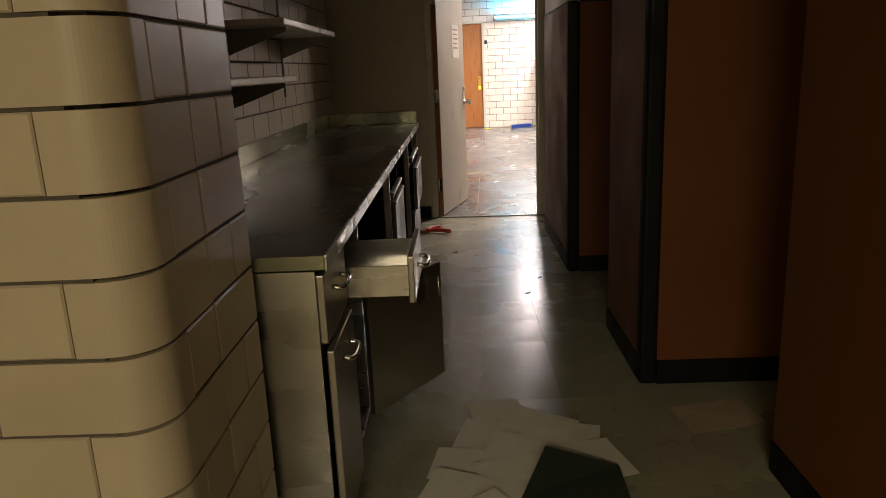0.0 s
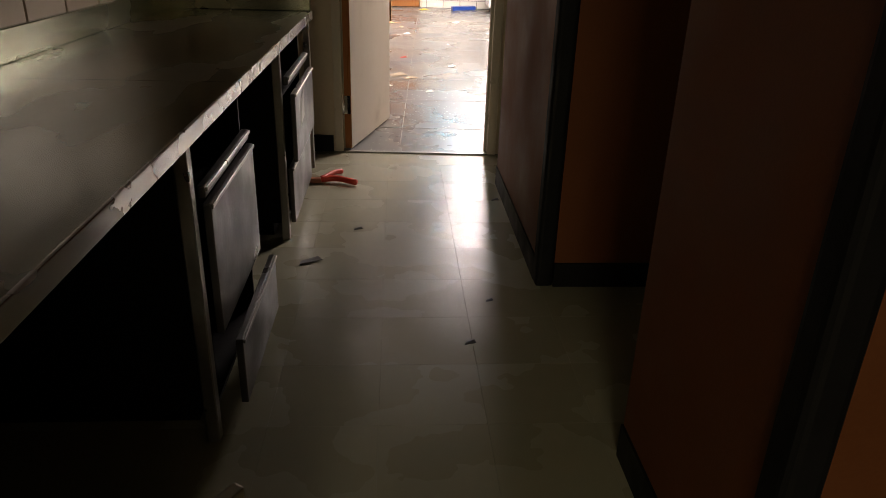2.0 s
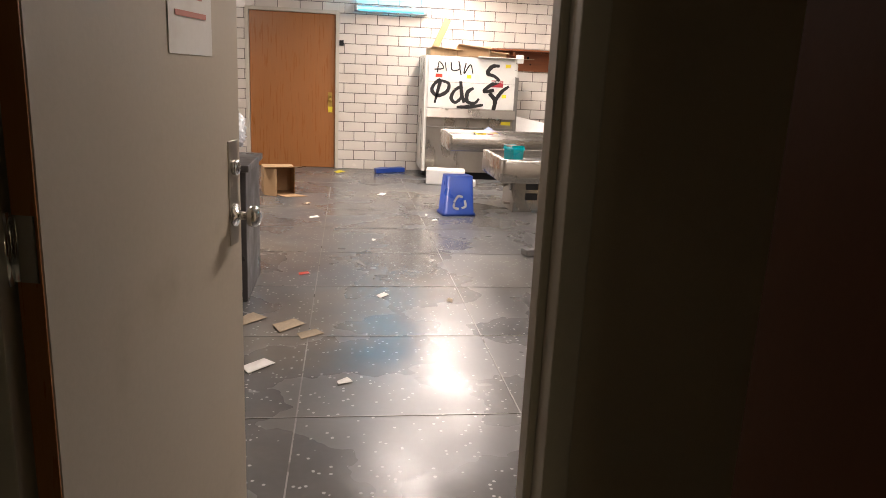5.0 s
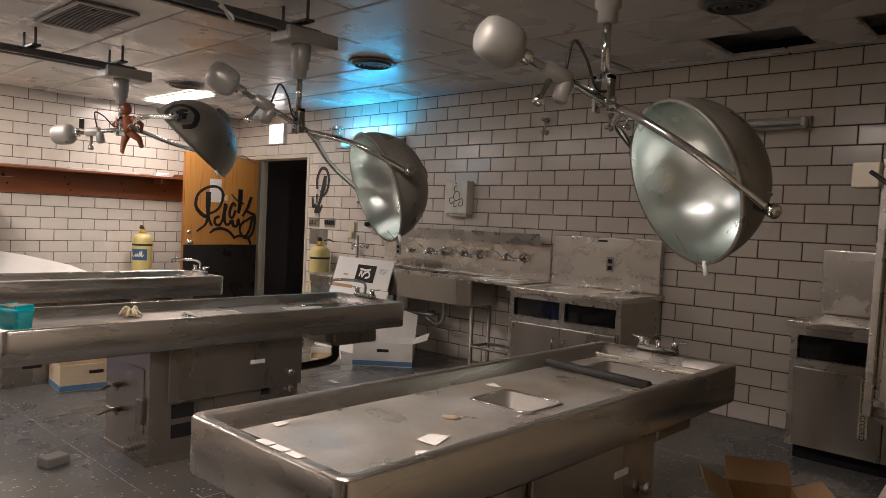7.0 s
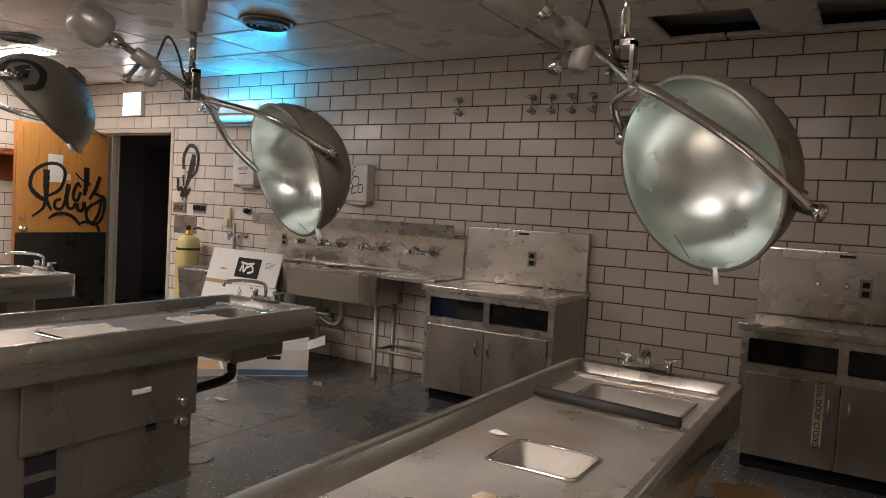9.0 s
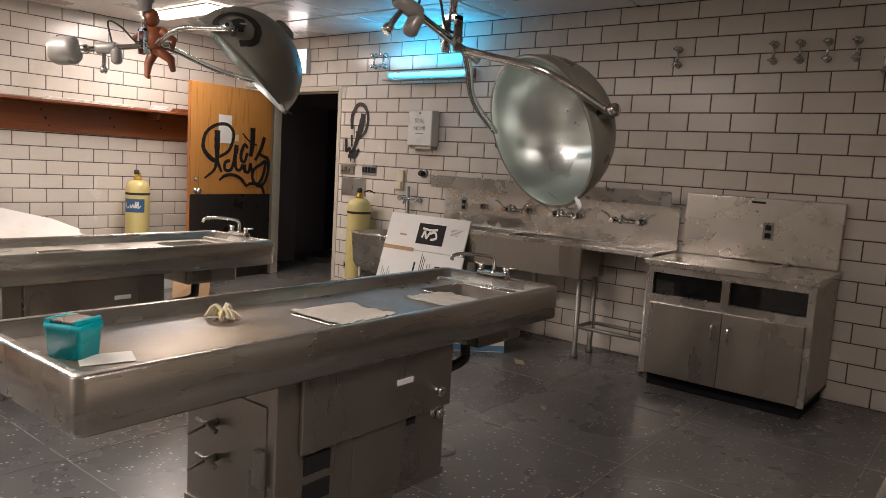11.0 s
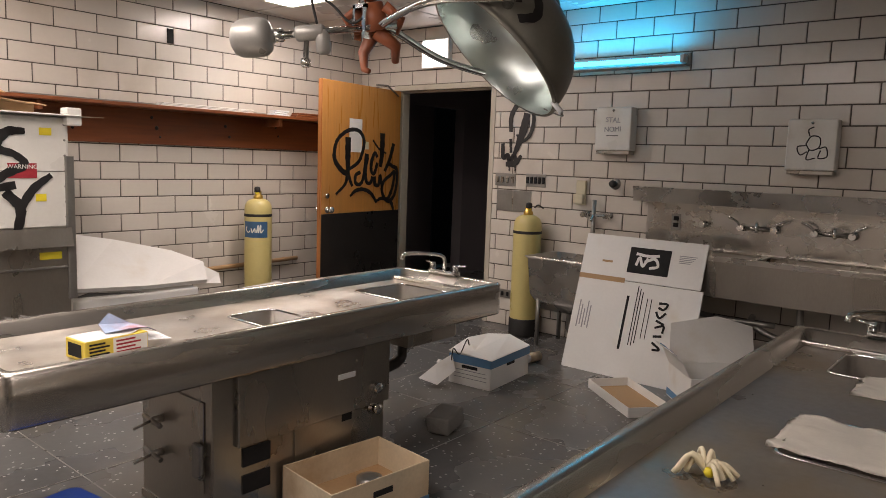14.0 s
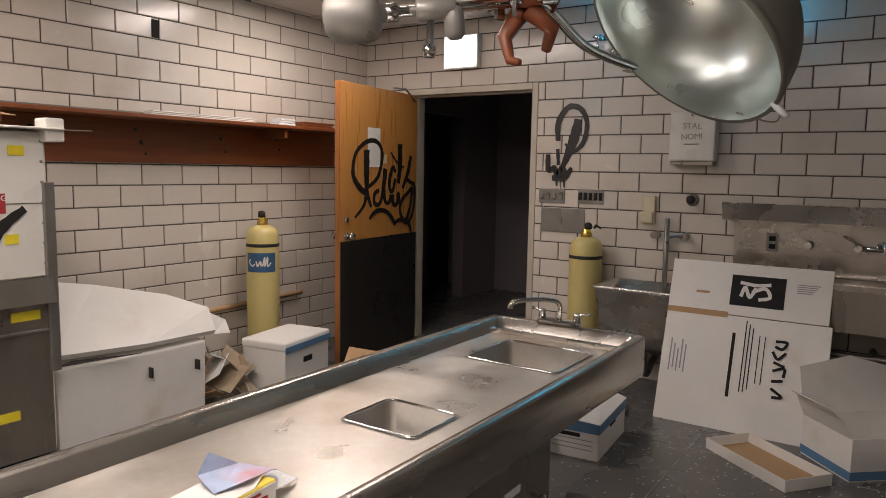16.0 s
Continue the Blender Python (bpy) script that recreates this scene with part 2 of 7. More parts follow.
gb.inputs["Base Color"].default_value = (0.01, 0.01, 0.011, 1)
gb.inputs["Roughness"].default_value = 0.06
M["glass"] = glass

# ---- mesh tools ----


def part(name, bm, material, parent=None, label="", m=None):
    me = bpy.data.meshes.new(name)
    bm.normal_update()
    bm.to_mesh(me)
    bm.free()
    me.materials.append(M[material] if isinstance(material, str) else material)
    ob = new(name, me)
    if parent:
        ob.parent = parent
    if m is not None:
        ob.matrix_basis = m
    if label:
        ob["label"] = label
    return ob


def thing(name, label, category, m=None, group="", kind=""):
    ob = new(name)
    ob.empty_display_size = 0.1
    if m is not None:
        ob.matrix_world = m
    return tagged(ob, label, category, group, kind)


def bx(x0, y0, z0, x1, y1, z1, bev=0.0, seg=2, bm=None, m=None):
    own = bmesh.new()
    v = [own.verts.new((x, y, z)) for z in (z0, z1) for y in (y0, y1) for x in (x0, x1)]
    for f in ((0, 2, 3, 1), (4, 5, 7, 6), (0, 1, 5, 4), (2, 6, 7, 3), (0, 4, 6, 2), (1, 3, 7, 5)):
        own.faces.new([v[i] for i in f])
    if bev:
        bmesh.ops.bevel(own, geom=own.edges[:], offset=bev, segments=seg, affect="EDGES", profile=0.6)
    if m is not None:
        bmesh.ops.transform(own, matrix=m, verts=own.verts)
    if bm is None:
        return own
    return join(bm, own)


def join(bm, other):
    me = bpy.data.meshes.new("tmp")
    other.to_mesh(me)
    other.free()
    bm.from_mesh(me)
    bpy.data.meshes.remove(me)
    return bm


def smooth(bm):
    for f in bm.faces:
        f.smooth = True
    return bm


def crisp(bm):
    for f in bm.faces:
        f.smooth = False
    return bm


def tube(points, r, seg=10, bm=None, caps=True, radii=None, soft=True):
    bm = bm or bmesh.new()
    pts = [Vector(p) for p in points]
    rings = []
    up = Vector((0, 0, 1))
    for i, p in enumerate(pts):
        d = (pts[min(i + 1, len(pts) - 1)] - pts[max(i - 1, 0)]).normalized()
        a = d.cross(up)
        if a.length < 1e-3:
            a = d.cross(Vector((1, 0, 0)))
        a.normalize()
        b = d.cross(a).normalized()
        up = -b if abs(d.dot(up)) < 0.999 else up
        up = Vector((0, 0, 1)) if abs(d.z) < 0.95 else up
        rr = radii[i] if radii else r
        rings.append([bm.verts.new(p + rr * (math.cos(2 * math.pi * k / seg) * a + math.sin(2 * math.pi * k / seg) * b)) for k in range(seg)])
    for q, w in zip(rings, rings[1:]):
        best = min(range(seg), key=lambda s: sum((q[k].co - w[(k + s) % seg].co).length for k in range(0, seg, 2)))
        for k in range(seg):
            f = bm.faces.new((q[k], q[(k + 1) % seg], w[(k + 1 + best) % seg], w[(k + best) % seg]))
            f.smooth = soft
    if caps:
        bm.faces.new(rings[0][::-1])
        bm.faces.new(rings[-1])
    bmesh.ops.recalc_face_normals(bm, faces=bm.faces[:])
    return bm


def curve_pts(ctrl, n=8):
    """Points of a smooth line through the given ones."""
    c = [Vector(p) for p in ctrl]
    c = [2 * c[0] - c[1], *c, 2 * c[-1] - c[-2]]
    out = []
    for i in range(1, len(c) - 2):
        for k in range(n):
            t = k / n
            p0, p1, p2, p3 = c[i - 1:i + 3]
            out.append(0.5 * (2 * p1 + (p2 - p0) * t + (2 * p0 - 5 * p1 + 4 * p2 - p3) * t * t + (3 * p1 - p0 - 3 * p2 + p3) * t ** 3))
    out.append(c[-2])
    return out


def lathe(profile, seg=24, m=None, bm=None, caps=True):
    """A body of revolution about z from (radius, z) pairs."""
    own = bmesh.new()
    rings = [[own.verts.new((max(r, 1e-4) * math.cos(2 * math.pi * k / seg), max(r, 1e-4) * math.sin(2 * math.pi * k / seg), z)) for k in range(seg)] for r, z in profile]
    for q, w in zip(rings, rings[1:]):
        for k in range(seg):
            own.faces.new((q[k], q[(k + 1) % seg], w[(k + 1) % seg], w[k])).smooth = True
    if caps:
        own.faces.new(rings[0][::-1])
        own.faces.new(rings[-1])
    if m is not None:
        bmesh.ops.transform(own, matrix=m, verts=own.verts)
    return own if bm is None else join(bm, own)


def aim(p, d):
    """A pose at p whose z axis points along d."""
    return Matrix.Translation(p) @ Vector(d).normalized().to_track_quat("Z", "Y").to_matrix().to_4x4()


def ribbon(strokes, w, to_world, lift=0.0035, bm=None):
    """Flat painted strokes: each a list of (u, v) or (u, v, width) points, laid onto a surface by to_world(u, v, lift)."""
    bm = bm or bmesh.new()
    for i, s in enumerate(strokes):
        pts = curve_pts([(q[0], q[1], q[2] if len(q) > 2 else 1.0) for q in s], 6)
        left, right = [], []
        for k, p in enumerate(pts):
            d = pts[min(k + 1, len(pts) - 1)] - pts[max(k - 1, 0)]
            n = Vector((-d.y, d.x)).normalized() if d.length > 1e-6 else Vector((0, 1))
            h = w * p.z * 0.5 * (1 + 0.08 * math.sin(k * 2.1 + i))
            z = lift + 0.0004 * i
            left.append(bm.verts.new(to_world(p.x + n.x * h, p.y + n.y * h, z)))
            right.append(bm.verts.new(to_world(p.x - n.x * h, p.y - n.y * h, z)))
        for k in range(len(pts) - 1):
            bm.faces.new((left[k], left[k + 1], right[k + 1], right[k]))
    return bm


def fold(pts, faces, thick=0.004):
    """A thin folded sheet from corner points and faces."""
    bm = bmesh.new()
    v = [bm.verts.new(p) for p in pts]
    for f in faces:
        bm.faces.new([v[i] for i in f])
    bmesh.ops.recalc_face_normals(bm, faces=bm.faces[:])
    bmesh.ops.solidify(bm, geom=bm.faces[:], thickness=thick)
    return bm


def setting(name, bm, material, label, category="wall"):
    return tagged(part(name, bm, material), label, category, kind="structure")

# ---- large structure ----
COR = pose(0.61, 7.33, 0, 0, 0, 2.4) @ pose(-0.49, -7.2, 0)


def hall(ob):
    """Turns a thing of the hallway into the hallway's own direction."""
    ob.matrix_basis = COR @ ob.matrix_basis
    return ob


def boxes(*rows):
    bm = bmesh.new()
    for r in rows:
        bx(*r, bm=bm)
    return bm


FLOOR = setting("floor", boxes((WEST - 0.2, 7.30, -0.12, EAST + 0.15, NORTH + 0.15, 0)), "terrazzo", "dark grey terrazzo floor with pale chips, dusty and littered", "floor")
setting("floor_passage", boxes((EAST + 0.15, 13.6, -0.12, 9.2, 17.6, 0)), "terrazzo", "dark floor of the unlit passage behind the open door", "floor")
HALLFLOOR = hall(setting("floor_hall", boxes((-1.8, -3.4, -0.12, 2.1, 7.22, -0.006)), "vinyl", "bed of the cream vinyl hallway floor", "floor"))

D0, D1 = 15.03, 16.17       # doorway in the sink wall
WALL_E = setting("wall_east", boxes((EAST, 7.45, 0, EAST + 0.15, D0 - 0.05, CEIL), (EAST, D0 - 0.05, 2.167, EAST + 0.15, D1 + 0.05, CEIL), (EAST, D1 + 0.05, 0, EAST + 0.15, NORTH + 0.15, CEIL)), "mortar", "cream glazed block wall with dark joints behind the sinks")
W0, W1 = -0.66, 0.53        # wooden door in the far wall
WALL_N = setting("wall_north", boxes((WEST, NORTH, 0, W0 - 0.04, NORTH + 0.15, CEIL), (W0 - 0.04, NORTH, 2.19, W1 + 0.04, NORTH + 0.15, CEIL), (W1 + 0.04, NORTH, 0, EAST, NORTH + 0.15, CEIL)), "mortar", "cream glazed block wall with dark joints and a long shelf")
J0, J1 = 0.17, 1.06         # doorway between hallway and room
setting("wall_south", boxes((WEST, 7.30, 0, J0 - 0.05, 7.45, CEIL), (J0 - 0.05, 7.30, 2.15, J1 + 0.05, 7.45, CEIL), (J1 + 0.05, 7.30, 0, EAST + 0.15, 7.45, CEIL)), "paint", "cream painted partition with a doorway to the hallway")
setting("wall_west", boxes((WEST - 0.15, 7.30, 0, WEST, NORTH + 0.15, CEIL)), "tile", "plain pale side wall")
setting("wall_passage", boxes((9.0, 13.6, 0, 9.15, 17.6, 2.5), (EAST + 0.15, 13.45, 0, 9.0, 13.6, 2.5), (EAST + 0.15, 16.9, 0, 7.3, 17.05, 2.5), (8.25, 16.9, 0, 9.0, 17.05, 2.5), (7.3, 16.9, 2.1, 8.25, 17.05, 2.5), (7.2, 17.45, 0, 8.3, 17.6, 2.5)), "shade_grey", "unlit grey walls of the passage behind the open door")
setting("ceiling_passage", boxes((EAST + 0.15, 13.45, 2.5, 9.15, 17.6, 2.6)), "shade_grey", "unlit ceiling of the passage", "ceiling")

# ceiling of the room: metal pans with open joints, two of them missing
cb = bmesh.new()
bx(WEST, 7.45, CEIL + 0.16, EAST + 0.15, NORTH + 0.15, CEIL + 0.26, bm=cb)
px, row = 5.53 - 14 * 0.61, 0
while px < EAST:
    py, q = 7.45 - (0.6 if row % 2 else 0.0), 0
    if row == 14:
        for b0, b1 in ((7.456, 8.20), (8.71, 9.06), (9.65, 10.47)):
            bx(px + 0.006, b0, CEIL, px + 0.604, b1, CEIL + 0.03, 0.006, 1, bm=cb)
        py = 10.482
    while py < NORTH:
        a0, b0, a1, b1 = max(px, WEST) + 0.006, max(py, 7.45) + 0.006, min(px + 0.61, EAST) - 0.006, min(py + 1.22, NORTH) - 0.006
        if b1 - b0 > 0.05 and a1 - a0 > 0.05:
            bx(a0, b0, CEIL - 0.004 * ((row * 7 + q * 3) % 3), a1, b1, CEIL + 0.03, 0.006, 1, bm=cb)
        py += 1.22
        q += 1
    px += 0.61
    row += 1
setting("ceiling", cb, "ceiling", "pale metal pan ceiling with open joints and missing pans", "ceiling")

hall(setting("ceiling_hall", boxes((-1.8, -3.4, HALLC, 2.1, 7.12, HALLC + 0.1)), "ceiling", "dim hallway ceiling", "ceiling"))
WALL_HL = hall(setting("wall_hall_west", boxes((-1.0, 2.62, 0, -0.82, 7.16, HALLC)), "mortar", "cream glazed block wall behind the steel counter"))
PIER = hall(setting("wall_pier", boxes((-1.7, 2.045, 0, -0.335, 2.61, HALLC), (-0.335, 2.125, 0, -0.255, 2.61, HALLC), (-0.335, 2.074, 0, -0.292, 2.125, HALLC)), "mortar", "cream glazed block pier with rounded corners"))
hall(setting("wall_hall_south", boxes((-1.8, -3.4, 0, 2.1, -3.25, HALLC), (-1.8, -3.25, 0, -1.65, 2.10, HALLC)), "paint", "cream painted walls of the hallway"))
tagged(part("threshold", bx(J0, 7.285, -0.004, J1, 7.315, 0.003, 0.001, 1), "strip"), "flat metal threshold strip in the doorway", "threshold", kind="structure")
# right side: piers stepping in and out, with laminate wainscot
PIERS = ((0.935, 5.34, 6.58), (0.975, 3.68, 4.34), (1.225, -0.6, 3.02))
rb = boxes((1.85, -3.25, 0, 2.0, 7.15, HALLC), *((x, y0, 0, 1.85, y1, HALLC) for x, y0, y1 in PIERS))
WALL_HR = hall(setting("wall_hall_east", rb, "paint", "cream painted hallway wall stepping in and out"))
for x, y0, y1 in PIERS:
    hall(tagged(part("wainscot_panel", bx(x - 0.012, y0 + 0.03, 0.10, x, y1 - 0.002, 1.62, 0.002, 1), "laminate"), "orange-brown laminate wainscot panel", "wall panel", "wainscot", "structure"))
    hall(tagged(part("wainscot_panel", bx(x + 0.03, y0 - 0.012, 0.10, 1.85, y0, 1.62, 0.002, 1), "laminate"), "orange-brown laminate wainscot panel", "wall panel", "wainscot", "structure"))
    g = bx(x - 0.022, y0 - 0.022, 0.0, x + 0.05, y0 + 0.05, 1.63, 0.018, 3)
    hall(tagged(part("corner_guard", g, "black"), "black vinyl corner guard on the pier", "corner guard", "corner guards", "structure"))
    b = boxes((x - 0.018, y0 + 0.05, 0, x, y1 - 0.002, 0.10), (x + 0.05, y0 - 0.018, 0, 1.85, y0, 0.10))
    hall(tagged(part("baseboard", b, "black"), "black vinyl baseboard", "baseboard", "baseboards", "structure"))
    hall(tagged(part("wainscot_cap", boxes((x - 0.014, y0 + 0.05, 1.62, x, y1 - 0.002, 1.632), (x + 0.05, y0 - 0.014, 1.62, 1.85, y0, 1.632)), "black"), "thin dark strip capping the wainscot", "trim", "wainscot", "structure"))
tagged(part("baseboard", boxes((-0.80, 7.282, 0, J0 - 0.06, 7.30, 0.10)), "black"), "black vinyl baseboard", "baseboard", "baseboards", "structure")


def door_frame(name, label, depth, y0, y1, top, m):
    """A pressed steel frame round an opening that spans y0..y1, seen along x; its wall runs from x=0 to depth."""
    t = thing(name, label, "door frame", m, kind="structure")
    for nm, r in (("jamb", (y0 - 0.05, 0, y0, top + 0.05)), ("jamb", (y1, 0, y1 + 0.05, top + 0.05)), ("head", (y0, top, y1, top + 0.05))):
        bm = bx(-0.012, r[0], r[1], depth + 0.012, r[2], r[3], 0.004, 2)
        inner = 0.016
        if nm == "head":
            bx(depth * 0.35, r[0], r[1] - inner, depth * 0.70, r[2], r[1] + 0.002, 0.003, 1, bm=bm)
        else:
            s = (r[2] - 0.002, r[2] + inner) if r[0] < y0 else (r[0] - inner, r[0] + 0.002)
            bx(depth * 0.35, s[0], 0, depth * 0.70, s[1], top - 0.02, 0.003, 1, bm=bm)
        part(nm, bm, "frame", t)
    return t


door_frame("door_frame_1", "beige painted steel frame of the hallway doorway", 0.15, -J1, -J0, 2.10, pose(0, 7.30, 0, 0, 0, 90))
door_frame("door_frame_2", "pale painted steel frame of the dark passage doorway", 0.15, D0, D1, 2.117, pose(EAST, 0, 0))
door_frame("door_frame_3", "pale painted steel frame round the wooden door", 0.15, -W1, -W0, 2.15, pose(0, NORTH, 0, 0, 0, 90))


def knob_set(parent, x, y, z, d, mat_name="chrome"):
    """Rose and knob standing out along d at a point of a door."""
    p = Vector((x, y, z))
    k = part("knob", lathe(((0.030, 0), (0.030, 0.006), (0.012, 0.010), (0.011, 0.035), (0.026, 0.042), (0.030, 0.056), (0.022, 0.068), (0.004, 0.070)), 18, aim(p, d)), mat_name, parent, "round knob on a rose")
    return k


# hallway door leaf, standing open into the room
leaf = thing("door_1", "beige painted door standing open into the room", "door", pose(J0 + 0.050, 7.330, 0, 0, 0, 77))
part("panel", bx(0.0, 0.0, 0.008, 0.85, 0.044, 2.09, 0.003, 1), "doorgrey", leaf)
part("edge", bx(-0.003, 0.001, 0.01, 0.0, 0.043, 2.085), "wood", leaf, "brown wooden hinge edge")
for hz in (0.28, 1.05, 1.85):
    h = tube([(-0.012, 0.050, hz - 0.06), (-0.012, 0.050, hz + 0.06)], 0.008, 10)
    bx(-0.005, 0.004, hz - 0.055, -0.003, 0.050, hz + 0.055, bm=h)
    part("hinge", h, "chrome", leaf, "steel butt hinge")
part("lock_plate", bx(0.765, -0.003, 0.88, 0.825, 0.0, 1.16, 0.001, 1), "steel_dark", leaf, "dull steel lock plate")
knob_set(leaf, 0.795, -0.003, 0.96, (0, -1, 0), "chrome")
knob_set(leaf, 0.795, 0.047, 0.96, (0, 1, 0), "chrome")
part("cylinder", lathe(((0.020, 0), (0.020, 0.012), (0.010, 0.014)), 14, aim((0.795, -0.003, 1.09), (0, -1, 0))), "chrome", leaf)
nb = bx(0.46, -0.0025, 1.37, 0.68, -0.0005, 1.66)
part("notice", nb, "paper", leaf, "white paper notice taped to the door")
nl = bmesh.new()
for i in range(5):
    bx(0.49, -0.0045, 1.61 - i * 0.04, 0.645 - 0.02 * (i % 2), -0.003, 1.622 - i * 0.04, bm=nl)
part("notice_text", nl, mat("faded_red_print", (0.50, 0.20, 0.16), 0.7), leaf, "faded red lines of print")

# wooden door in the far wall, closed
wd = thing("door_2", "reddish brown varnished wooden door, closed", "door", pose(W0, NORTH + 0.03, 0))
part("panel", bx(0.004, 0.0, 0.008, W1 - W0 - 0.004, 0.045, 2.146, 0.003, 1), "wood", wd)
part("lock_plate", bx(1.085, -0.004, 0.86, 1.145, 0.0, 1.08, 0.001, 1), "brass", wd, "brass lock plate")
knob_set(wd, 1.115, -0.004, 0.98, (0, -1, 0), "brass")
part("tag", bx(1.09, -0.008, 0.80, 1.15, -0.004, 0.88), "yellow", wd, "yellow tag by the lock")

# orange veneer door, standing open into the room
od = thing("door_3", "orange veneered door with black graffiti, standing open", "door", pose(EAST - 0.03, D1 - 0.01, 0, 0, 0, 187.5))
OW = 1.14
part("panel", bx(0.0, 0.0, 0.95, OW, 0.045, 2.11, 0.003, 1), "orange", od)
part("kick_plate", bx(0.0, -0.002, 0.012, OW, 0.047, 0.95, 0.002, 1), "kick", od, "dark grey kick plate covering the lower half")
part("edge", bx(OW, 0.001, 0.012, OW + 0.003, 0.044, 2.108), "wood", od)
for side, y in ((1, 0.049), (-1, -0.004)):
    knob_set(od, OW - 0.07, y, 0.99, (0, side, 0))
part("dead_bolt", lathe(((0.024, 0), (0.024, 0.012), (0.012, 0.016)), 14, aim((OW - 0.07, 0.047, 1.11), (0, 1, 0))), "chrome", od)
part("door_closer", tube([(0.05, 0.05, 2.06), (0.30, 0.10, 2.135), (0.42, 0.06, 2.13)], 0.008, 8), "galv", od, "thin closer arm at the head")
bm = bx(0.60, 0.0455, 1.50, 0.78, 0.0475, 1.80)
part("notice", bm, "paper", od, "white paper notice")
part("sticker", bx(0.50, 0.0455, 1.53, 0.57, 0.0475, 1.60), "ivory", od, "small cream sticker")


def on_door(u, v, lift):
    return (OW - u * OW, 0.045 + lift, v)


TAG = (
    [(0.32, 1.29, 1.2), (0.22, 1.34, 1.4), (0.14, 1.44, 1.2), (0.16, 1.58), (0.24, 1.66), (0.34, 1.7), (0.44, 1.69), (0.5, 1.61), (0.48, 1.5), (0.43, 1.41), (0.31, 1.34, 0.8)],
    [(0.3, 1.63, 1.9), (0.3, 1.46, 1.8), (0.3, 1.32, 1.3), (0.27, 1.21, 0.9), (0.16, 1.12, 0.6)],
    [(0.3, 1.33), (0.33, 1.25), (0.36, 1.19, 0.8)],
    [(0.46, 1.32), (0.4, 1.29), (0.4, 1.22), (0.46, 1.21), (0.5, 1.28), (0.54, 1.49, 1.5)],
    [(0.54, 1.46, 1.6), (0.52, 1.34, 1.3), (0.54, 1.23), (0.59, 1.22), (0.62, 1.28)],
    [(0.68, 1.46, 0.9), (0.64, 1.5), (0.6, 1.41, 1.2), (0.6, 1.33), (0.64, 1.31), (0.68, 1.41)],
    [(0.64, 1.28, 1.3), (0.65, 1.21, 1.2), (0.7, 1.2), (0.72, 1.29), (0.75, 1.17, 0.8)],
    [(0.74, 1.69, 1.8), (0.74, 1.51, 1.7), (0.72, 1.37, 1.2)],
    [(0.61, 1.62, 0.5), (0.7, 1.54, 0.6), (0.8, 1.5, 0.5)],
    [(0.9, 1.6, 1.3), (0.85, 1.45, 1.2), (0.78, 1.33)],
    [(0.81, 1.42, 1.2), (0.89, 1.38), (0.95, 1.35, 1.2), (0.96, 1.23), (0.92, 1.09), (0.83, 1.04), (0.75, 1.13), (0.77, 1.23), (0.86, 1.29), (0.92, 1.32), (0.89, 1.16), (0.82, 1.04, 1.2)],
    [(0.33, 1.1, 0.6), (0.4, 1.15), (0.5, 1.16), (0.6, 1.12), (0.68, 1.03, 0.8)],
    [(0.66, 1.04, 0.6), (0.74, 1.07), (0.85, 1.05), (0.9, 0.99), (0.92, 0.9, 0.4)],
)
part("graffiti", ribbon(TAG, 0.036, on_door), "spray", od, "looping black spray-paint tag")

# ---- autopsy tables ----


def rrect(x0, y0, x1, y1, r, z, n=5):
    out = []
    for cx, cy, a in ((x1 - r, y1 - r, 0), (x0 + r, y1 - r, 90), (x0 + r, y0 + r, 180), (x1 - r, y0 + r, 270)):
        for k in range(n + 1):
            t = radians(a + 90 * k / n)
            out.append((cx + r * math.cos(t), cy + r * math.sin(t), z))
    return out


def loft(loops, bm=None, cap0=False, cap1=False):
    bm = bm or bmesh.new()
    rings = [[bm.verts.new(p) for p in lp] for lp in loops]
    n = len(rings[0])
    for q, w in zip(rings, rings[1:]):
        for k in range(n):
            bm.faces.new((q[k], q[(k + 1) % n], w[(k + 1) % n], w[k])).smooth = True
    if cap0:
        bm.faces.new(rings[0][::-1])
    if cap1:
        bm.faces.new(rings[-1])
    return bm


def basin(x0, y0, x1, y1, z, depth):
    return loft([rrect(x0 - 0.012, y0 - 0.012, x1 + 0.012, y1 + 0.012, 0.03, z + 0.002), rrect(x0, y0, x1, y1, 0.028, z + 0.001),
                 rrect(x0 + 0.01, y0 + 0.01, x1 - 0.01, y1 - 0.01, 0.03, z - depth * 0.85), rrect(x0 + 0.04, y0 + 0.04, x1 - 0.04, y1 - 0.04, 0.03, z - depth)], cap1=True)


def faucet(parent, x, y, z, turn=0.0, compact=False):
    m = pose(x, y, z, 0, 0, turn)
    f = part("faucet", bx(-0.028, -0.10, 0, 0.028, 0.10, 0.028, 0.010, 2), "chrome", parent, "chrome two-handled faucet with swing spout", m)
    part("spout", smooth(tube(curve_pts([(0, 0, 0.02), (-0.005, 0, 0.07), (-0.05, 0, 0.085), (-0.11, 0, 0.07), (-0.115, 0, 0.05)], 4), 0.014, 10)) if compact else smooth(tube(curve_pts([(0, 0, 0.02), (0, 0, 0.09), (-0.03, 0.02, 0.115), (-0.12, 0.08, 0.125), (-0.20, 0.13, 0.12), (-0.215, 0.14, 0.09)], 4), 0.011, 10)), "chrome", f)
    for s in (-0.085, 0.085):
        h = lathe(((0.018, 0.02), (0.016, 0.05), (0.020, 0.056), (0.012, 0.066)), 12, pose(0, s, 0))
        tube([(0, s, 0.056), (0.015, s + math.copysign(0.06, s), 0.064)], 0.006, 8, bm=h)
        part("handle", h, "chrome", f)
    return f


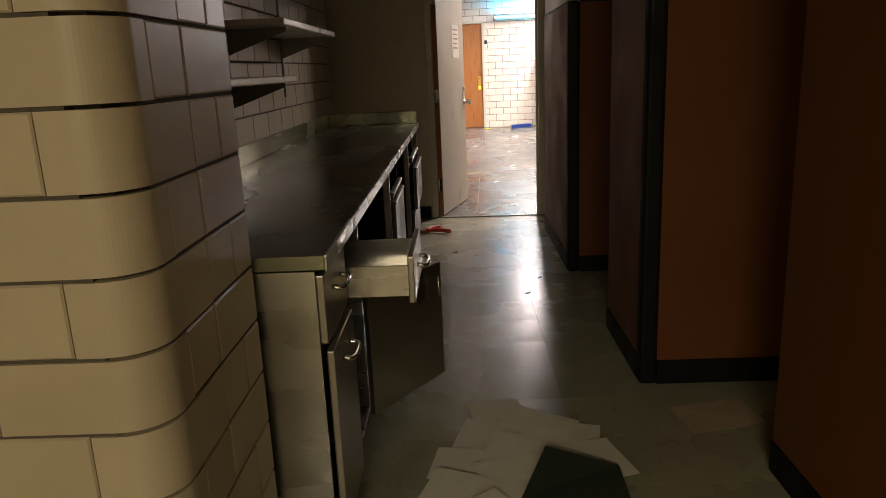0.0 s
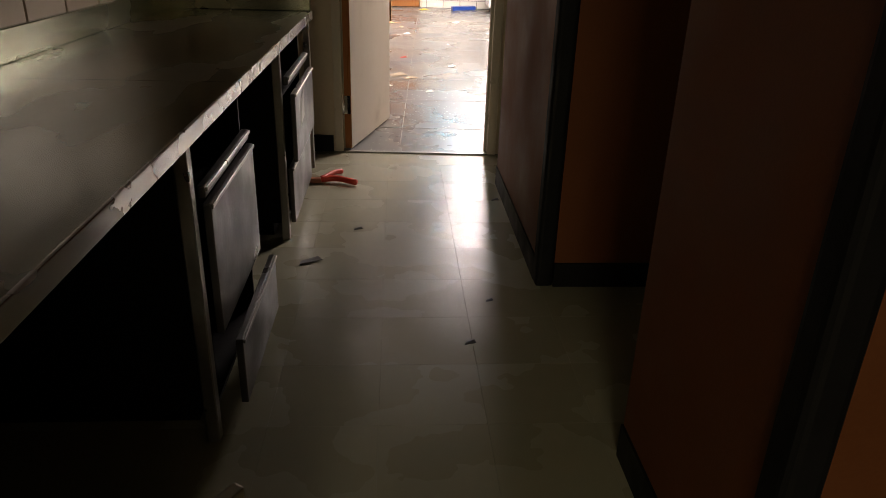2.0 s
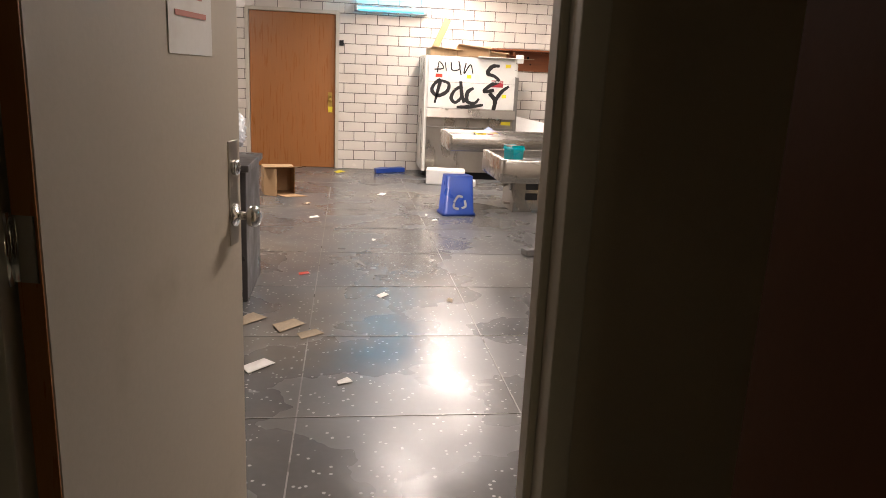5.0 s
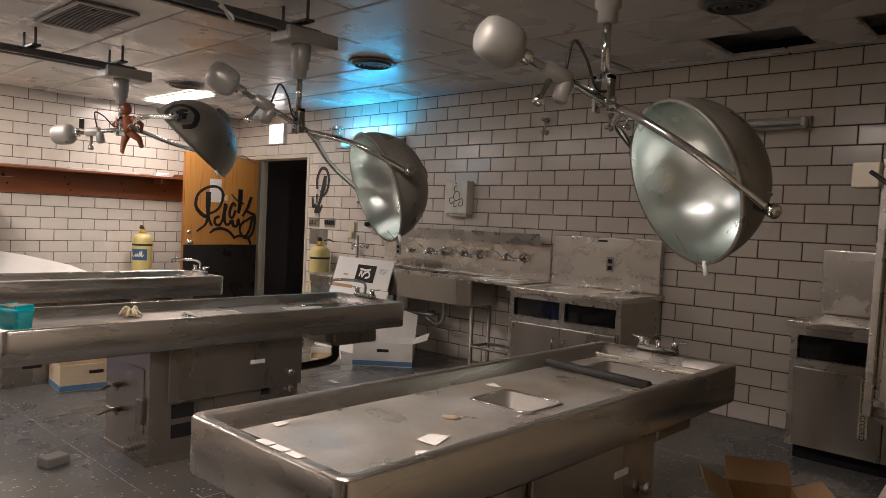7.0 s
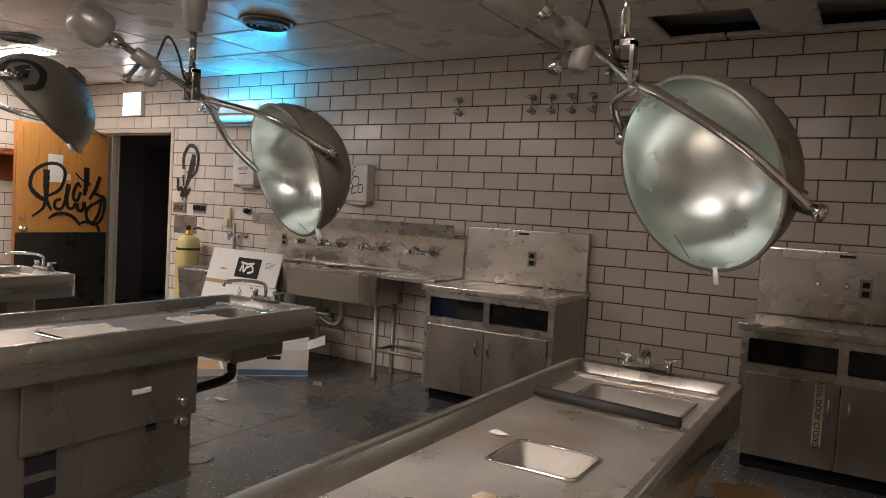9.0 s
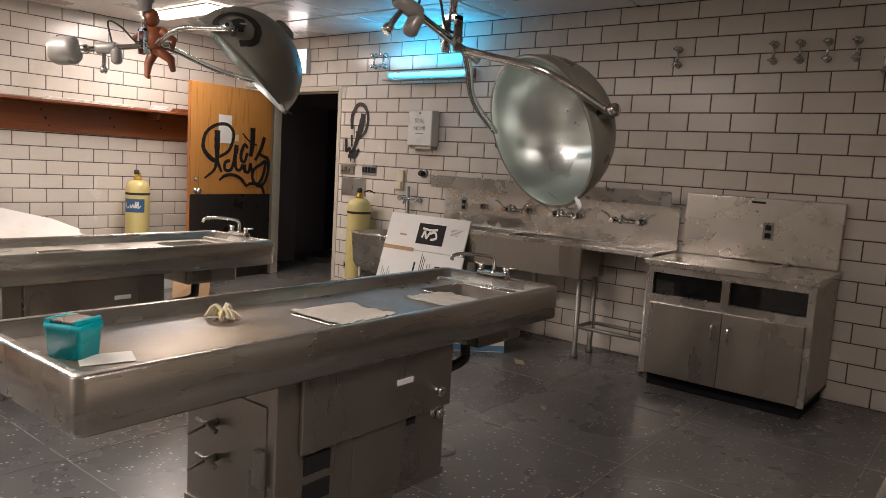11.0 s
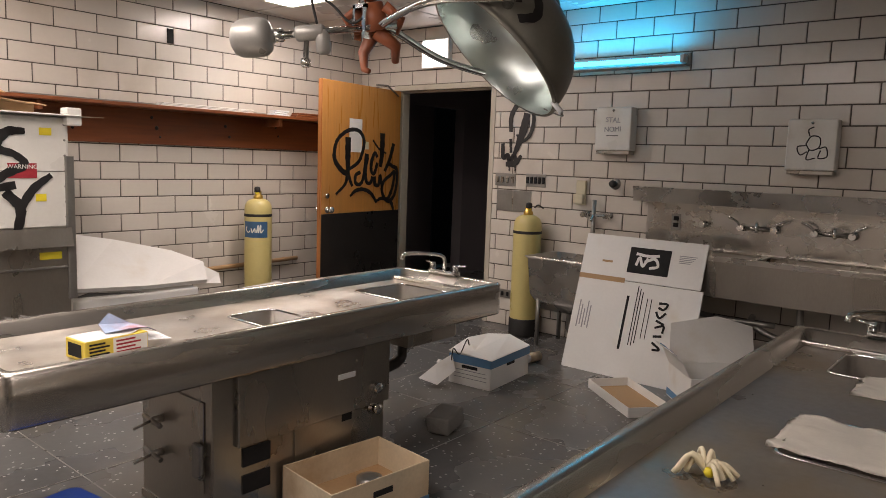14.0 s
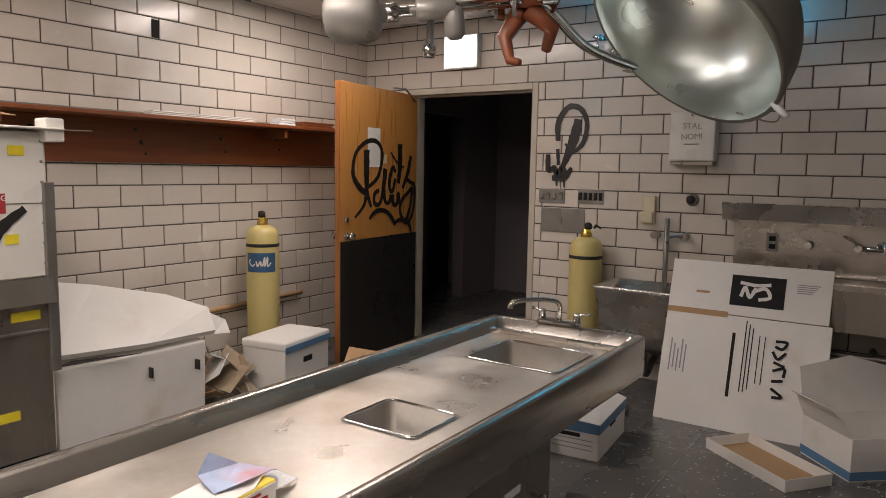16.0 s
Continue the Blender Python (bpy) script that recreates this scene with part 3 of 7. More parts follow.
def autopsy_table(x0, y0, x1, y1, top, s1, s2, stretcher_label, ped_x):
    """A pedestal table with a raised rim, a dished tray and two let-in basins; s1 and s2 are the basins."""
    t = thing("autopsy_table", stretcher_label, "table", group="autopsy tables")
    rim, tz = 0.045, top - 0.055
    b = 0.17
    part("tabletop", loft([rrect(x0 + 0.05, y0 + 0.05, x1 - 0.05, y1 - 0.05, 0.03, top - b), rrect(x0 + 0.006, y0 + 0.006, x1 - 0.006, y1 - 0.006, 0.035, top - b),
                           rrect(x0, y0, x1, y1, 0.04, top - b + 0.01), rrect(x0, y0, x1, y1, 0.04, top - 0.008), rrect(x0 + 0.006, y0 + 0.006, x1 - 0.006, y1 - 0.006, 0.036, top),
                           rrect(x0 + rim - 0.008, y0 + rim - 0.008, x1 - rim + 0.008, y1 - rim + 0.008, 0.03, top), rrect(x0 + rim, y0 + rim, x1 - rim, y1 - rim, 0.03, top - 0.008),
                           rrect(x0 + rim + 0.03, y0 + rim + 0.03, x1 - rim - 0.03, y1 - rim - 0.03, 0.04, tz - 0.01)], cap0=True), "steel", t)
    xs = [x0 + rim + 0.012, s1[0], s1[2], s2[0], s2[2], x1 - rim - 0.012]
    for i in range(5):
        a, c = xs[i], xs[i + 1]
        h = s1 if i == 1 else s2 if i == 3 else None
        spans = ((y0 + rim + 0.012, y1 - rim - 0.012),) if h is None else ((y0 + rim + 0.012, h[1]), (h[3], y1 - rim - 0.012))
        for p, q in spans:
            part("tray_sheet", bx(a, p, tz - 0.012, c, q, tz), "tray_dark" if "cloths" in stretcher_label else "tray", t, "dusty stained steel tray")
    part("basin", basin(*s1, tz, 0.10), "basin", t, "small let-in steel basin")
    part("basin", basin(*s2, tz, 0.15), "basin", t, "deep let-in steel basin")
    for h in (s1, s2):
        lip = rrect(h[0] - 0.004, h[1] - 0.004, h[2] + 0.004, h[3] + 0.004, 0.032, tz + 0.003)
        part("basin_rim", smooth(tube(lip + lip[:1], 0.005, 8)), "chrome", t, "polished rim round the basin")
    part("basin_shell", bx(s2[0] - 0.02, s2[1] - 0.02, tz - 0.23, s2[2] + 0.02, s2[3] + 0.02, top - b + 0.002, 0.02, 2), "steel_dark", t)
    bar = bx(x1 - rim - 0.10, y0 + rim, tz, x1 - rim - 0.075, y1 - rim, tz + 0.022, 0.006, 2)
    part("ledge", bar, "steel", t)
    faucet(t, x1 - 0.035, (y0 + y1) / 2 + 0.02, top - 0.002, 0, y0 < 10)
    # pedestal with its doors, valves and sockets
    pz = top - b
    p0, p1, q0, q1 = ped_x[0], ped_x[1], y0 + 0.07, y1 - 0.16
    ped = part("pedestal", bx(p0, q0, 0.0, p1, q1, pz, 0.006, 2), "steel_dark", t)
    part("shroud", bx(p0 + 0.10, q0 - 0.022, pz - 0.30, p1 + 0.012, q0 - 0.001, pz - 0.002, 0.004, 1), "steel_dark", ped, "upper cover plate standing proud")
    part("toe_strip", boxes((p0 - 0.006, q0 - 0.006, 0, p1 + 0.006, q1 + 0.006, 0.03)), "steel_dark", t)
    part("access_panel", bx(p0 + 0.38, q0 - 0.006, 0.06, p1 - 0.14, q0, 0.42, 0.002, 1), "steel_dark", ped)
    part("access_panel", bx(p0 - 0.006, q0 + 0.05, 0.16, p0, q0 + 0.26, 0.52, 0.002, 1), "steel_dark", ped)
    o = bx(p0 + 0.11, q0 - 0.008, 0.36, p0 + 0.27, q0, 0.47, 0.002, 1)
    o = part("socket_plate", o, "galv", ped, "steel plate with a twin socket")
    for k in (0.155, 0.225):
        part("socket", lathe(((0.022, 0), (0.022, 0.004), (0.016, 0.005)), 14, aim((p0 + k, q0 - 0.008, 0.415), (0, -1, 0))), "ink", o)
    for k, hz in ((0, 0.24), (1, 0.13)):
        part("nameplate", bx(p0 + 0.13, q0 - 0.006, hz, p0 + 0.26, q0, hz + 0.075, 0.001, 1), "ink", ped, "black engraved plate")
    part("switch_plate", bx(p1 - 0.27, q0 - 0.007, 0.29, p1 - 0.21, q0, 0.42, 0.001, 1), "ink", ped, "black switch plate")
    for hz in (0.41, 0.31):
        kn = lathe(((0.030, 0), (0.030, 0.008), (0.018, 0.014), (0.018, 0.028), (0.024, 0.034), (0.024, 0.046), (0.008, 0.050)), 16, aim((p1 - 0.08, q0, hz), (0, -1, 0)))
        part("valve_knob", kn, "chrome", ped)
    part("badge", bx(p0 + 0.60, q0 - 0.026, pz - 0.14, p0 + 0.70, q0 - 0.022, pz - 0.115, 0.001, 1), "clear", ped, "small pale blue-white badge")
    for hz in (0.38, 0.24):
        v = tube([(p0, q0 + 0.36, hz), (p0 - 0.05, q0 + 0.36, hz)], 0.016, 10)
        tube([(p0 - 0.04, q0 + 0.30, hz - 0.01), (p0 - 0.045, q0 + 0.42, hz + 0.01)], 0.010, 8, bm=v)
        tube([(p0 - 0.05, q0 + 0.36, hz), (p0 - 0.12, q0 + 0.36, hz - 0.015)], 0.006, 8, bm=v)
        part("spigot", v, "steel_dark", ped, "dull valve with a lever")
    part("pedal", bx(p0 - 0.07, q0 + 0.12, 0.06, p0, q0 + 0.18, 0.085, 0.006, 2), "steel_dark", ped)
    part("cord_cover", bx(p0 - 0.03, q0 + 0.04, 0.22, p0 - 0.006, q0 + 0.10, 0.36, 0.012, 3), "galv", ped)
    dr = tube(curve_pts([((s2[0] + s2[2]) / 2, (s2[1] + s2[3]) / 2, tz - 0.22), ((s2[0] + s2[2]) / 2, (s2[1] + s2[3]) / 2, pz - 0.18), ((s2[0] + s2[2]) / 2 - 0.05, (s2[1] + s2[3]) / 2, pz - 0.26), (p1 - 0.02, (s2[1] + s2[3]) / 2, pz - 0.28)], 4), 0.028, 12)
    part("drain_pipe", dr, "kick", t, "dark cast-iron waste pipe under the basin")
    return t


TOP = 0.80
autopsy_table(1.81, 8.735, 4.11, 9.455, TOP, (2.78, 8.95, 3.00, 9.20), (3.58, 8.87, 3.88, 9.27), "stainless steel autopsy table with two basins, dusty and stained", (2.50, 3.40))
autopsy_table(1.80, 11.160, 4.34, 11.945, TOP, (2.90, 11.37, 3.25, 11.64), (3.82, 11.31, 4.17, 11.71), "stainless steel autopsy table with cloths laid over its basins", (2.52, 3.48))
autopsy_table(1.73, 13.392, 4.20, 14.142, TOP, (2.77, 13.58, 3.00, 13.84), (3.60, 13.54, 3.95, 13.93), "stainless steel autopsy table with an open printed box on it", (2.45, 3.36))

# ---- surgical lamps on ceiling tracks ----


def surgical_lamp(hub, ball, centre, n, pivot, lug, label, tag=None, rail_w=1.63):
    hub, ball, centre, n = Vector(hub), Vector(ball), Vector(centre), Vector(n).normalized()
    t = thing("surgical_lamp", label, "lamp", group="surgical lamps")
    # track, trolley and pole
    rz = 2.50
    rail = bmesh.new()
    for dy in (-0.045, 0.045):
        bx(rail_w, hub.y + dy - 0.022, rz, hub.x + 0.10, hub.y + dy + 0.022, rz + 0.05, 0.008, 2, bm=rail)
    bx(rail_w, hub.y - 0.03, rz + 0.035, hub.x + 0.10, hub.y + 0.03, rz + 0.06, bm=rail)
    rail = part("track_rail", rail, "railgrey", t, "dark twin ceiling track")
    part("end_cap", bx(rail_w - 0.03, hub.y - 0.075, rz - 0.01, rail_w, hub.y + 0.075, rz + 0.065, 0.01, 2), "castgrey", rail)
    for fx in (rail_w + 0.25, (rail_w + hub.x) / 2 + 0.15, hub.x - 0.05):
        hg = boxes((fx - 0.03, hub.y - 0.16, rz + 0.06, fx + 0.03, hub.y + 0.16, rz + 0.075))
        for dy in (-0.13, 0.13):
            tube([(fx, hub.y + dy, rz + 0.07), (fx, hub.y + dy, CEIL + 0.01)], 0.010, 8, bm=hg)
        part("hanger", hg, "railgrey", rail)
    tr = bx(hub.x - 0.16, hub.y - 0.10, rz - 0.055, hub.x + 0.22, hub.y + 0.10, rz + 0.035, 0.018, 3)
    part("trolley", tr, "castgrey", t, "grey cast trolley box")
    part("collar", lathe(((0.062, rz - 0.02), (0.062, rz - 0.15), (0.055, rz - 0.16), (0.055, rz - 0.20), (0.042, rz - 0.21), (0.042, rz - 0.26), (0.02, rz - 0.265)), 20, Matrix.Translation((hub.x, hub.y, 0))), "castgrey", t)
    part("pole", tube([(hub.x, hub.y, rz - 0.25), (hub.x, hub.y, hub.z + 0.10)], 0.018, 14), "chrome", t)
    fk = boxes((hub.x - 0.022, hub.y - 0.040, hub.z - 0.05, hub.x + 0.022, hub.y - 0.026, hub.z + 0.10), (hub.x - 0.022, hub.y + 0.026, hub.z - 0.05, hub.x + 0.022, hub.y + 0.040, hub.z + 0.10), (hub.x - 0.022, hub.y - 0.040, hub.z + 0.085, hub.x + 0.022, hub.y + 0.040, hub.z + 0.105))
    tube([(hub.x, hub.y - 0.055, hub.z), (hub.x, hub.y + 0.055, hub.z)], 0.012, 12, bm=fk)
    part("clevis", fk, "chrome", t, "chrome fork joint")
    # balance arm with counterweight
    d = (hub - ball).normalized()
    part("counterweight", lathe(((0.012, -0.098), (0.045, -0.094), (0.070, -0.080), (0.083, -0.055), (0.088, -0.02), (0.088, 0.035), (0.083, 0.060), (0.070, 0.078), (0.046, 0.088), (0.030, 0.092), (0.030, 0.105)), 24, aim(ball, d)), "castgrey", t, "grey barrel-shaped counterweight with rounded ends")
    L = (hub - ball).length
    part("balance_arm", smooth(tube([ball + d * 0.09, ball + d * 0.14, ball + d * 0.15, hub + d * 0.16], 0.016, 12, radii=[0.030, 0.030, 0.017, 0.017])), "chrome", t)
    side = d.cross(Vector((0, 0, 1))).normalized()
    upv = side.cross(d)
    gr = ball + d * min(0.26, L * 0.5)
    part("grip_block", lathe(((0.030, -0.07), (0.036, -0.06), (0.036, 0.05), (0.028, 0.06)), 16, aim(gr + d * 0.02, d)), "castgrey", t)
    part("grip", lathe(((0.012, 0), (0.013, 0.11), (0.022, 0.115), (0.024, 0.14), (0.018, 0.152)), 14, aim(gr, -upv - 0.15 * d)), "chrome", t, "chrome grip with a dark knob")
    part("socket_boss", lathe(((0.030, 0), (0.034, 0.02), (0.034, 0.085), (0.020, 0.10)), 16, aim(gr + d * 0.07, -upv)), "castgrey", t)
    part("lead", tube(curve_pts([gr + d * 0.05 + upv * 0.03, gr + d * 0.04 + upv * 0.16, gr + d * 0.12 + upv * 0.12, hub + upv * 0.03 - d * 0.05, hub + d * 0.02 + upv * 0.05], 6), 0.006, 8), "rubber", t, "thin dark lamp lead")
    # yoke round the dome
    R = 0.37
    ax = Vector(pivot) - centre
    ax = (ax - n * n.dot(ax)).normalized()
    pv = centre - n * 0.06
    root = hub + d * 0.14
    for s in (1, -1):
        e = pv + ax * s * (R + 0.05)
        mid = root.lerp(e, 0.40) + ax * s * 0.13
        pts = curve_pts([root - d * 0.06, root + d * 0.01 + ax * s * 0.075, mid, e - (e - mid).normalized() * 0.02, e + (e - mid).normalized() * 0.03], 8)
        part("yoke_arm", smooth(tube(pts, 0.0175, 14)), "chrome", t, "bent chrome yoke tube")
        part("pivot", lathe(((0.024, -0.055), (0.024, 0.02), (0.030, 0.025), (0.030, 0.045), (0.012, 0.052)), 14, aim(e, ax * s)), "chrome", t)
    side_e = pv + ax * (R * 0.92)
    part("flex", smooth(tube(curve_pts([hub + d * 0.06, root + ax * 0.10 + d * 0.03, root.lerp(side_e, 0.55) + ax * 0.10 - n * 0.04, side_e - n * 0.10], 7), 0.006, 8)), "castgrey", t, "grey flex running along the yoke")
    # dome: outer shell, inner reflector
    prof = [(R * math.sin(a), -0.335 * math.cos(a)) for a in [radians(v) for v in (0.2, 8, 16, 25, 35, 45, 55, 65, 74, 82, 88, 90)]]
    mz = aim(centre, n)
    out = [(r, z) for r, z in prof] + [(R + 0.004, 0.004), (R + 0.010, 0.012), (R + 0.008, 0.022), (R - 0.006, 0.022)]
    dome = part("dome", lathe(out, 48, mz, caps=False), "lampgrey", t, "olive-grey enamelled dome shell")
    ins = [(r * 0.972, z * 0.955) for r, z in prof] + [(R - 0.006, 0.022)]
    part("reflector", lathe(ins[::-1], 48, mz, caps=False), "reflector", t, "bright silvered reflector")
    part("top_boss", lathe(((0.02, -0.368), (0.055, -0.363), (0.075, -0.345), (0.075, -0.325)), 20, mz), "lampgrey", dome)
    dn = Vector(lug) - centre
    dn = (dn - n * n.dot(dn)).normalized()
    part("rim_lug", smooth(tube([centre + dn * (R - 0.01) + n * 0.015, centre + dn * (R + 0.055) + n * 0.03], 0.012, 10)), "clear", t, "pale plastic handle lug on the rim")
    part("rim_wire", tube(curve_pts([centre + dn * (R + 0.03) + n * 0.02, centre + dn * (R + 0.05) + ax * -0.12, centre + dn * R * 0.85 - ax * R * 0.55], 6), 0.003, 6), "galv", t)
    if tag:
        c, rad = tag
        e1 = ax
        e2 = n.cross(ax).normalized()

        def on_dome(u, v, lift):
            a0, b0 = c[0] + u, c[1] + v
            w = (e1 * math.cos(a0) * math.cos(b0) + e2 * math.sin(a0) * math.cos(b0)) * R
            return centre + w * 1.006 - n * (0.335 * math.sin(b0) * 1.006) + (w.normalized() * math.cos(b0) - n * math.sin(b0)) * (0.003 + lift * 0)
        strokes = ([(-0.30, -0.22), (-0.42, 0.0, 1.2), (-0.25, 0.24, 1.3), (0.06, 0.25, 1.2), (0.30, 0.06), (0.30, -0.22, 1.2), (0.10, -0.32)], [(-0.10, 0.06, 1.3), (0.02, 0.02, 1.4), (0.0, -0.14, 1.5), (0.12, -0.26)], [(-0.16, -0.06), (0.02, 0.10, 1.2), (0.06, -0.10, 1.4)])
        part("graffiti", ribbon(strokes, 0.10, on_dome), "spray", dome, "black spray-paint squiggle")
    return t


surgical_lamp((3.42, 9.10, 1.92), (2.97, 9.30, 2.09), (3.84, 8.92, 1.61), (-0.815, 0.47, -0.34), (3.76, 8.52, 1.51), (3.965, 8.813, 1.212), "grey domed surgical lamp with a bright reflector on a ceiling track")
surgical_lamp((3.46, 11.30, 1.95), (3.03, 11.47, 2.18), (4.0, 11.14, 1.595), (-0.885, 0.32, -0.34), (3.887, 10.717, 1.692), (4.075, 10.878, 1.257), "grey domed surgical lamp on a ceiling track, tilted down")
surgical_lamp((3.32, 13.62, 2.03), (3.02, 14.02, 1.975), (3.74, 13.17, 1.95), (-0.55, 0.42, -0.72), (3.58, 12.98, 2.09), (3.79, 12.86, 1.685), "grey domed surgical lamp with black graffiti, arm level", tag=((0.1, 0.35), 0.2))

# ---- fittings on the sink wall ----
FX = EAST - 0.006


def text_mesh(words, size, depth=0.001):
    c = bpy.data.curves.new("words", "FONT")
    c.body, c.size, c.extrude, c.align_x, c.align_y = words, size, depth, "CENTER", "CENTER"
    ob = bpy.data.objects.new("words", c)
    me = bpy.data.meshes.new_from_object(ob)
    bpy.data.objects.remove(ob)
    bm = bmesh.new()
    bm.from_mesh(me)
    bpy.data.meshes.remove(me)
    return bm


def lettering(name, words, size, material, parent, m, label):
    return part(name, text_mesh(words, size), material, parent, label, m)


# a frame whose x runs to the right as seen from the room, z out of the sink wall towards the room
def wall_pose(y, z, out=0.0):
    return Matrix(((0, 0, -1, FX - out), (-1, 0, 0, y), (0, 1, 0, z), (0, 0, 0, 1)))


def dispenser(y0, z0, label):
    t = thing("towel_dispenser", label, "dispenser", wall_pose(y0, z0), "towel dispensers")
    part("case", bx(0, 0.03, 0, 0.30, 0.36, 0.11, 0.012, 3), "white", t)
    part("mouth", bx(0.01, 0.0, 0.0, 0.29, 0.03, 0.095, 0.006, 2), "steel_dark", t, "dull metal mouth under the case")
    part("lock", lathe(((0.010, 0), (0.010, 0.004), (0.004, 0.005)), 12, pose(0.15, 0.335, 0.11)), "chrome", t)
    return t


d1 = dispenser(13.93, 1.545, "white metal towel dispenser with handwritten letters")
lettering("handwriting", "STAL", 0.056, "greyink", d1, pose(0.15, 0.26, 0.1125, 0, 0, -3), "handwritten black letters")
lettering("handwriting", "NOMI", 0.054, "greyink", d1, pose(0.15, 0.19, 0.1125, 0, 0, 2), "handwritten black letters")
part("underline", bx(0.10, 0.140, 0.1105, 0.20, 0.145, 0.1125), "ink", d1)
d2 = dispenser(12.52, 1.44, "white metal towel dispenser with a black doodle")


def on_d2(u, v, lift):
    return (u, v, 0.1105 + lift * 0.3)


part("doodle", ribbon(([(0.12, 0.20), (0.15, 0.25), (0.20, 0.24), (0.20, 0.18), (0.15, 0.16), (0.12, 0.20)], [(0.14, 0.25), (0.13, 0.29), (0.16, 0.31)], [(0.12, 0.19), (0.07, 0.18), (0.09, 0.13), (0.13, 0.15)], [(0.20, 0.17), (0.24, 0.18), (0.25, 0.12), (0.20, 0.11), (0.21, 0.16)], [(0.14, 0.16), (0.13, 0.10), (0.18, 0.11)]), 0.008, on_d2), "ink", d2, "thin black drawn doodle")


def uv_fixture(m, length, tube_mat, label):
    t = thing("tube_light", label, "light fixture", m, "tube lights")
    part("channel", bx(0, -0.04, 0, length, 0.045, 0.035, 0.005, 2), "galv", t)
    part("tray", bx(0, -0.055, 0.03, length, -0.045, 0.14, 0.003, 1), "galv", t, "thin metal ledge under the tube")
    part("tube", tube([(0.05, 0.0, 0.085), (length - 0.05, 0.0, 0.085)], 0.018, 14), tube_mat, t, "glowing cyan tube" if tube_mat == "uvtube" else "unlit white tube")
    for x in (0.02, length - 0.05):
        part("holder", bx(x, -0.03, 0.03, x + 0.03, 0.03, 0.11, 0.006, 2), "white", t)
    return t


uv_fixture(wall_pose(14.27, 2.245), 1.03, "uvtube", "cyan germicidal tube light on the block wall")
uv_fixture(wall_pose(10.06, 2.20), 0.95, "clear", "unlit germicidal tube light on the block wall")
uv_fixture(Matrix(((1, 0, 0, 0.78), (0, 0, -1, NORTH - 0.006), (0, 1, 0, 2.245), (0, 0, 0, 1))), 1.02, "uvtube", "cyan germicidal tube light above the wooden door")


def gas_valve(y, z, label="chrome gas valve on the block wall"):
    t = thing("gas_valve", label, "valve", wall_pose(y, z), "gas valves")
    for dz in (0.055, -0.055):
        part("outlet", lathe(((0.026, 0), (0.026, 0.006), (0.012, 0.010), (0.012, 0.045), (0.018, 0.05), (0.018, 0.07), (0.006, 0.075)), 14, pose(0, dz, 0)), "chrome", t)
        part("lever", tube([(-0.028, dz, 0.06), (0.028, dz, 0.06)], 0.007, 8), "chrome", t)
    part("bar", tube([(0, -0.055, 0.03), (0, 0.055, 0.03)], 0.010, 10), "chrome", t)


for y in (11.375, 10.71, 10.545, 10.38, 10.21):
    gas_valve(y, 2.30)
gas_valve(14.50, 2.40)
gas_valve(14.37, 2.40)

ex = thing("exit_sign", "lit white exit sign above the passage doorway", "sign", wall_pose(15.83, 2.305))
part("case", bx(0, 0, 0, 0.33, 0.27, 0.055, 0.006, 2), "white", ex)
part("face", bx(0.012, 0.012, 0.055, 0.318, 0.258, 0.060, 0.002, 1), "exit", ex, "glowing white face")
lettering("letters", "EXIT", 0.15, "exitred", ex, pose(0.165, 0.135, 0.0625), "washed-out red letters")


def on_wall(u, v, lift):
    return (FX - 0.002 - lift, u, v)


QM = (
    [(14.80, 1.72), (14.80, 1.86, 1.3), (14.72, 1.97, 1.2), (14.62, 1.95, 1.1), (14.57, 1.84), (14.60, 1.70), (14.68, 1.64, 0.6), (14.74, 1.70, 0.5)],
    [(14.64, 1.88, 1.6), (14.67, 1.74, 2.2), (14.73, 1.58, 1.4), (14.77, 1.50, 0.8)], [(14.80, 1.66, 0.8), (14.79, 1.54, 0.7)],
    [(14.88, 1.62), (14.87, 1.50, 1.2), (14.82, 1.52), (14.80, 1.46, 1.2), (14.76, 1.52), (14.73, 1.46, 1.3)], [(14.84, 1.44, 1.2), (14.74, 1.45, 1.4), (14.68, 1.52, 0.7)], [(14.80, 1.42, 0.5), (14.80, 1.38, 0.3)], [(14.74, 1.43, 0.5), (14.735, 1.37, 0.3)],
)
tagged(part("wall_graffiti", ribbon(QM, 0.037, on_wall), "spray"), "black spray-paint question mark tag on the block wall", "graffiti")


def plate(name, y, z, w, h, material, label, bits=0, bit_mat="ink"):
    t = thing(name, label, "wall plate", wall_pose(y, z))
    part("cover", bx(0, 0, 0, w, h, 0.008, 0.003, 2), material, t)
    for k in range(bits):
        u = w * (k + 0.5) / bits
        part("toggle", bx(u - 0.012, h * 0.25, 0.008, u + 0.012, h * 0.75, 0.018, 0.002, 1), bit_mat, t)
    return t


plate("switch_plate", 14.945, 1.25, 0.215, 0.11, "galv", "four-gang steel switch plate", 4, "steel_dark")
plate("outlet_plate", 14.62, 1.255, 0.20, 0.11, "galv", "steel plate with black switch handles", 5)
pp = plate("cover_plate", 14.92, 1.03, 0.36, 0.185, "galv", "blank grey steel cover plate")
part("seam", bx(0.17, 0.0, 0.0085, 0.175, 0.185, 0.010), "steel_dark", pp)
plate("socket_outlet", 14.84, 0.25, 0.11, 0.075, "galv", "low steel socket outlet", 2)
tp = thing("intercom", "ivory wall intercom with a small hook", "intercom", wall_pose(14.115, 1.13))
part("case", bx(0, 0, 0, 0.085, 0.20, 0.03, 0.006, 2), "ivory", tp)
part("cradle", bx(-0.01, 0.01, 0.03, 0.08, 0.09, 0.055, 0.01, 2), "ivory", tp)
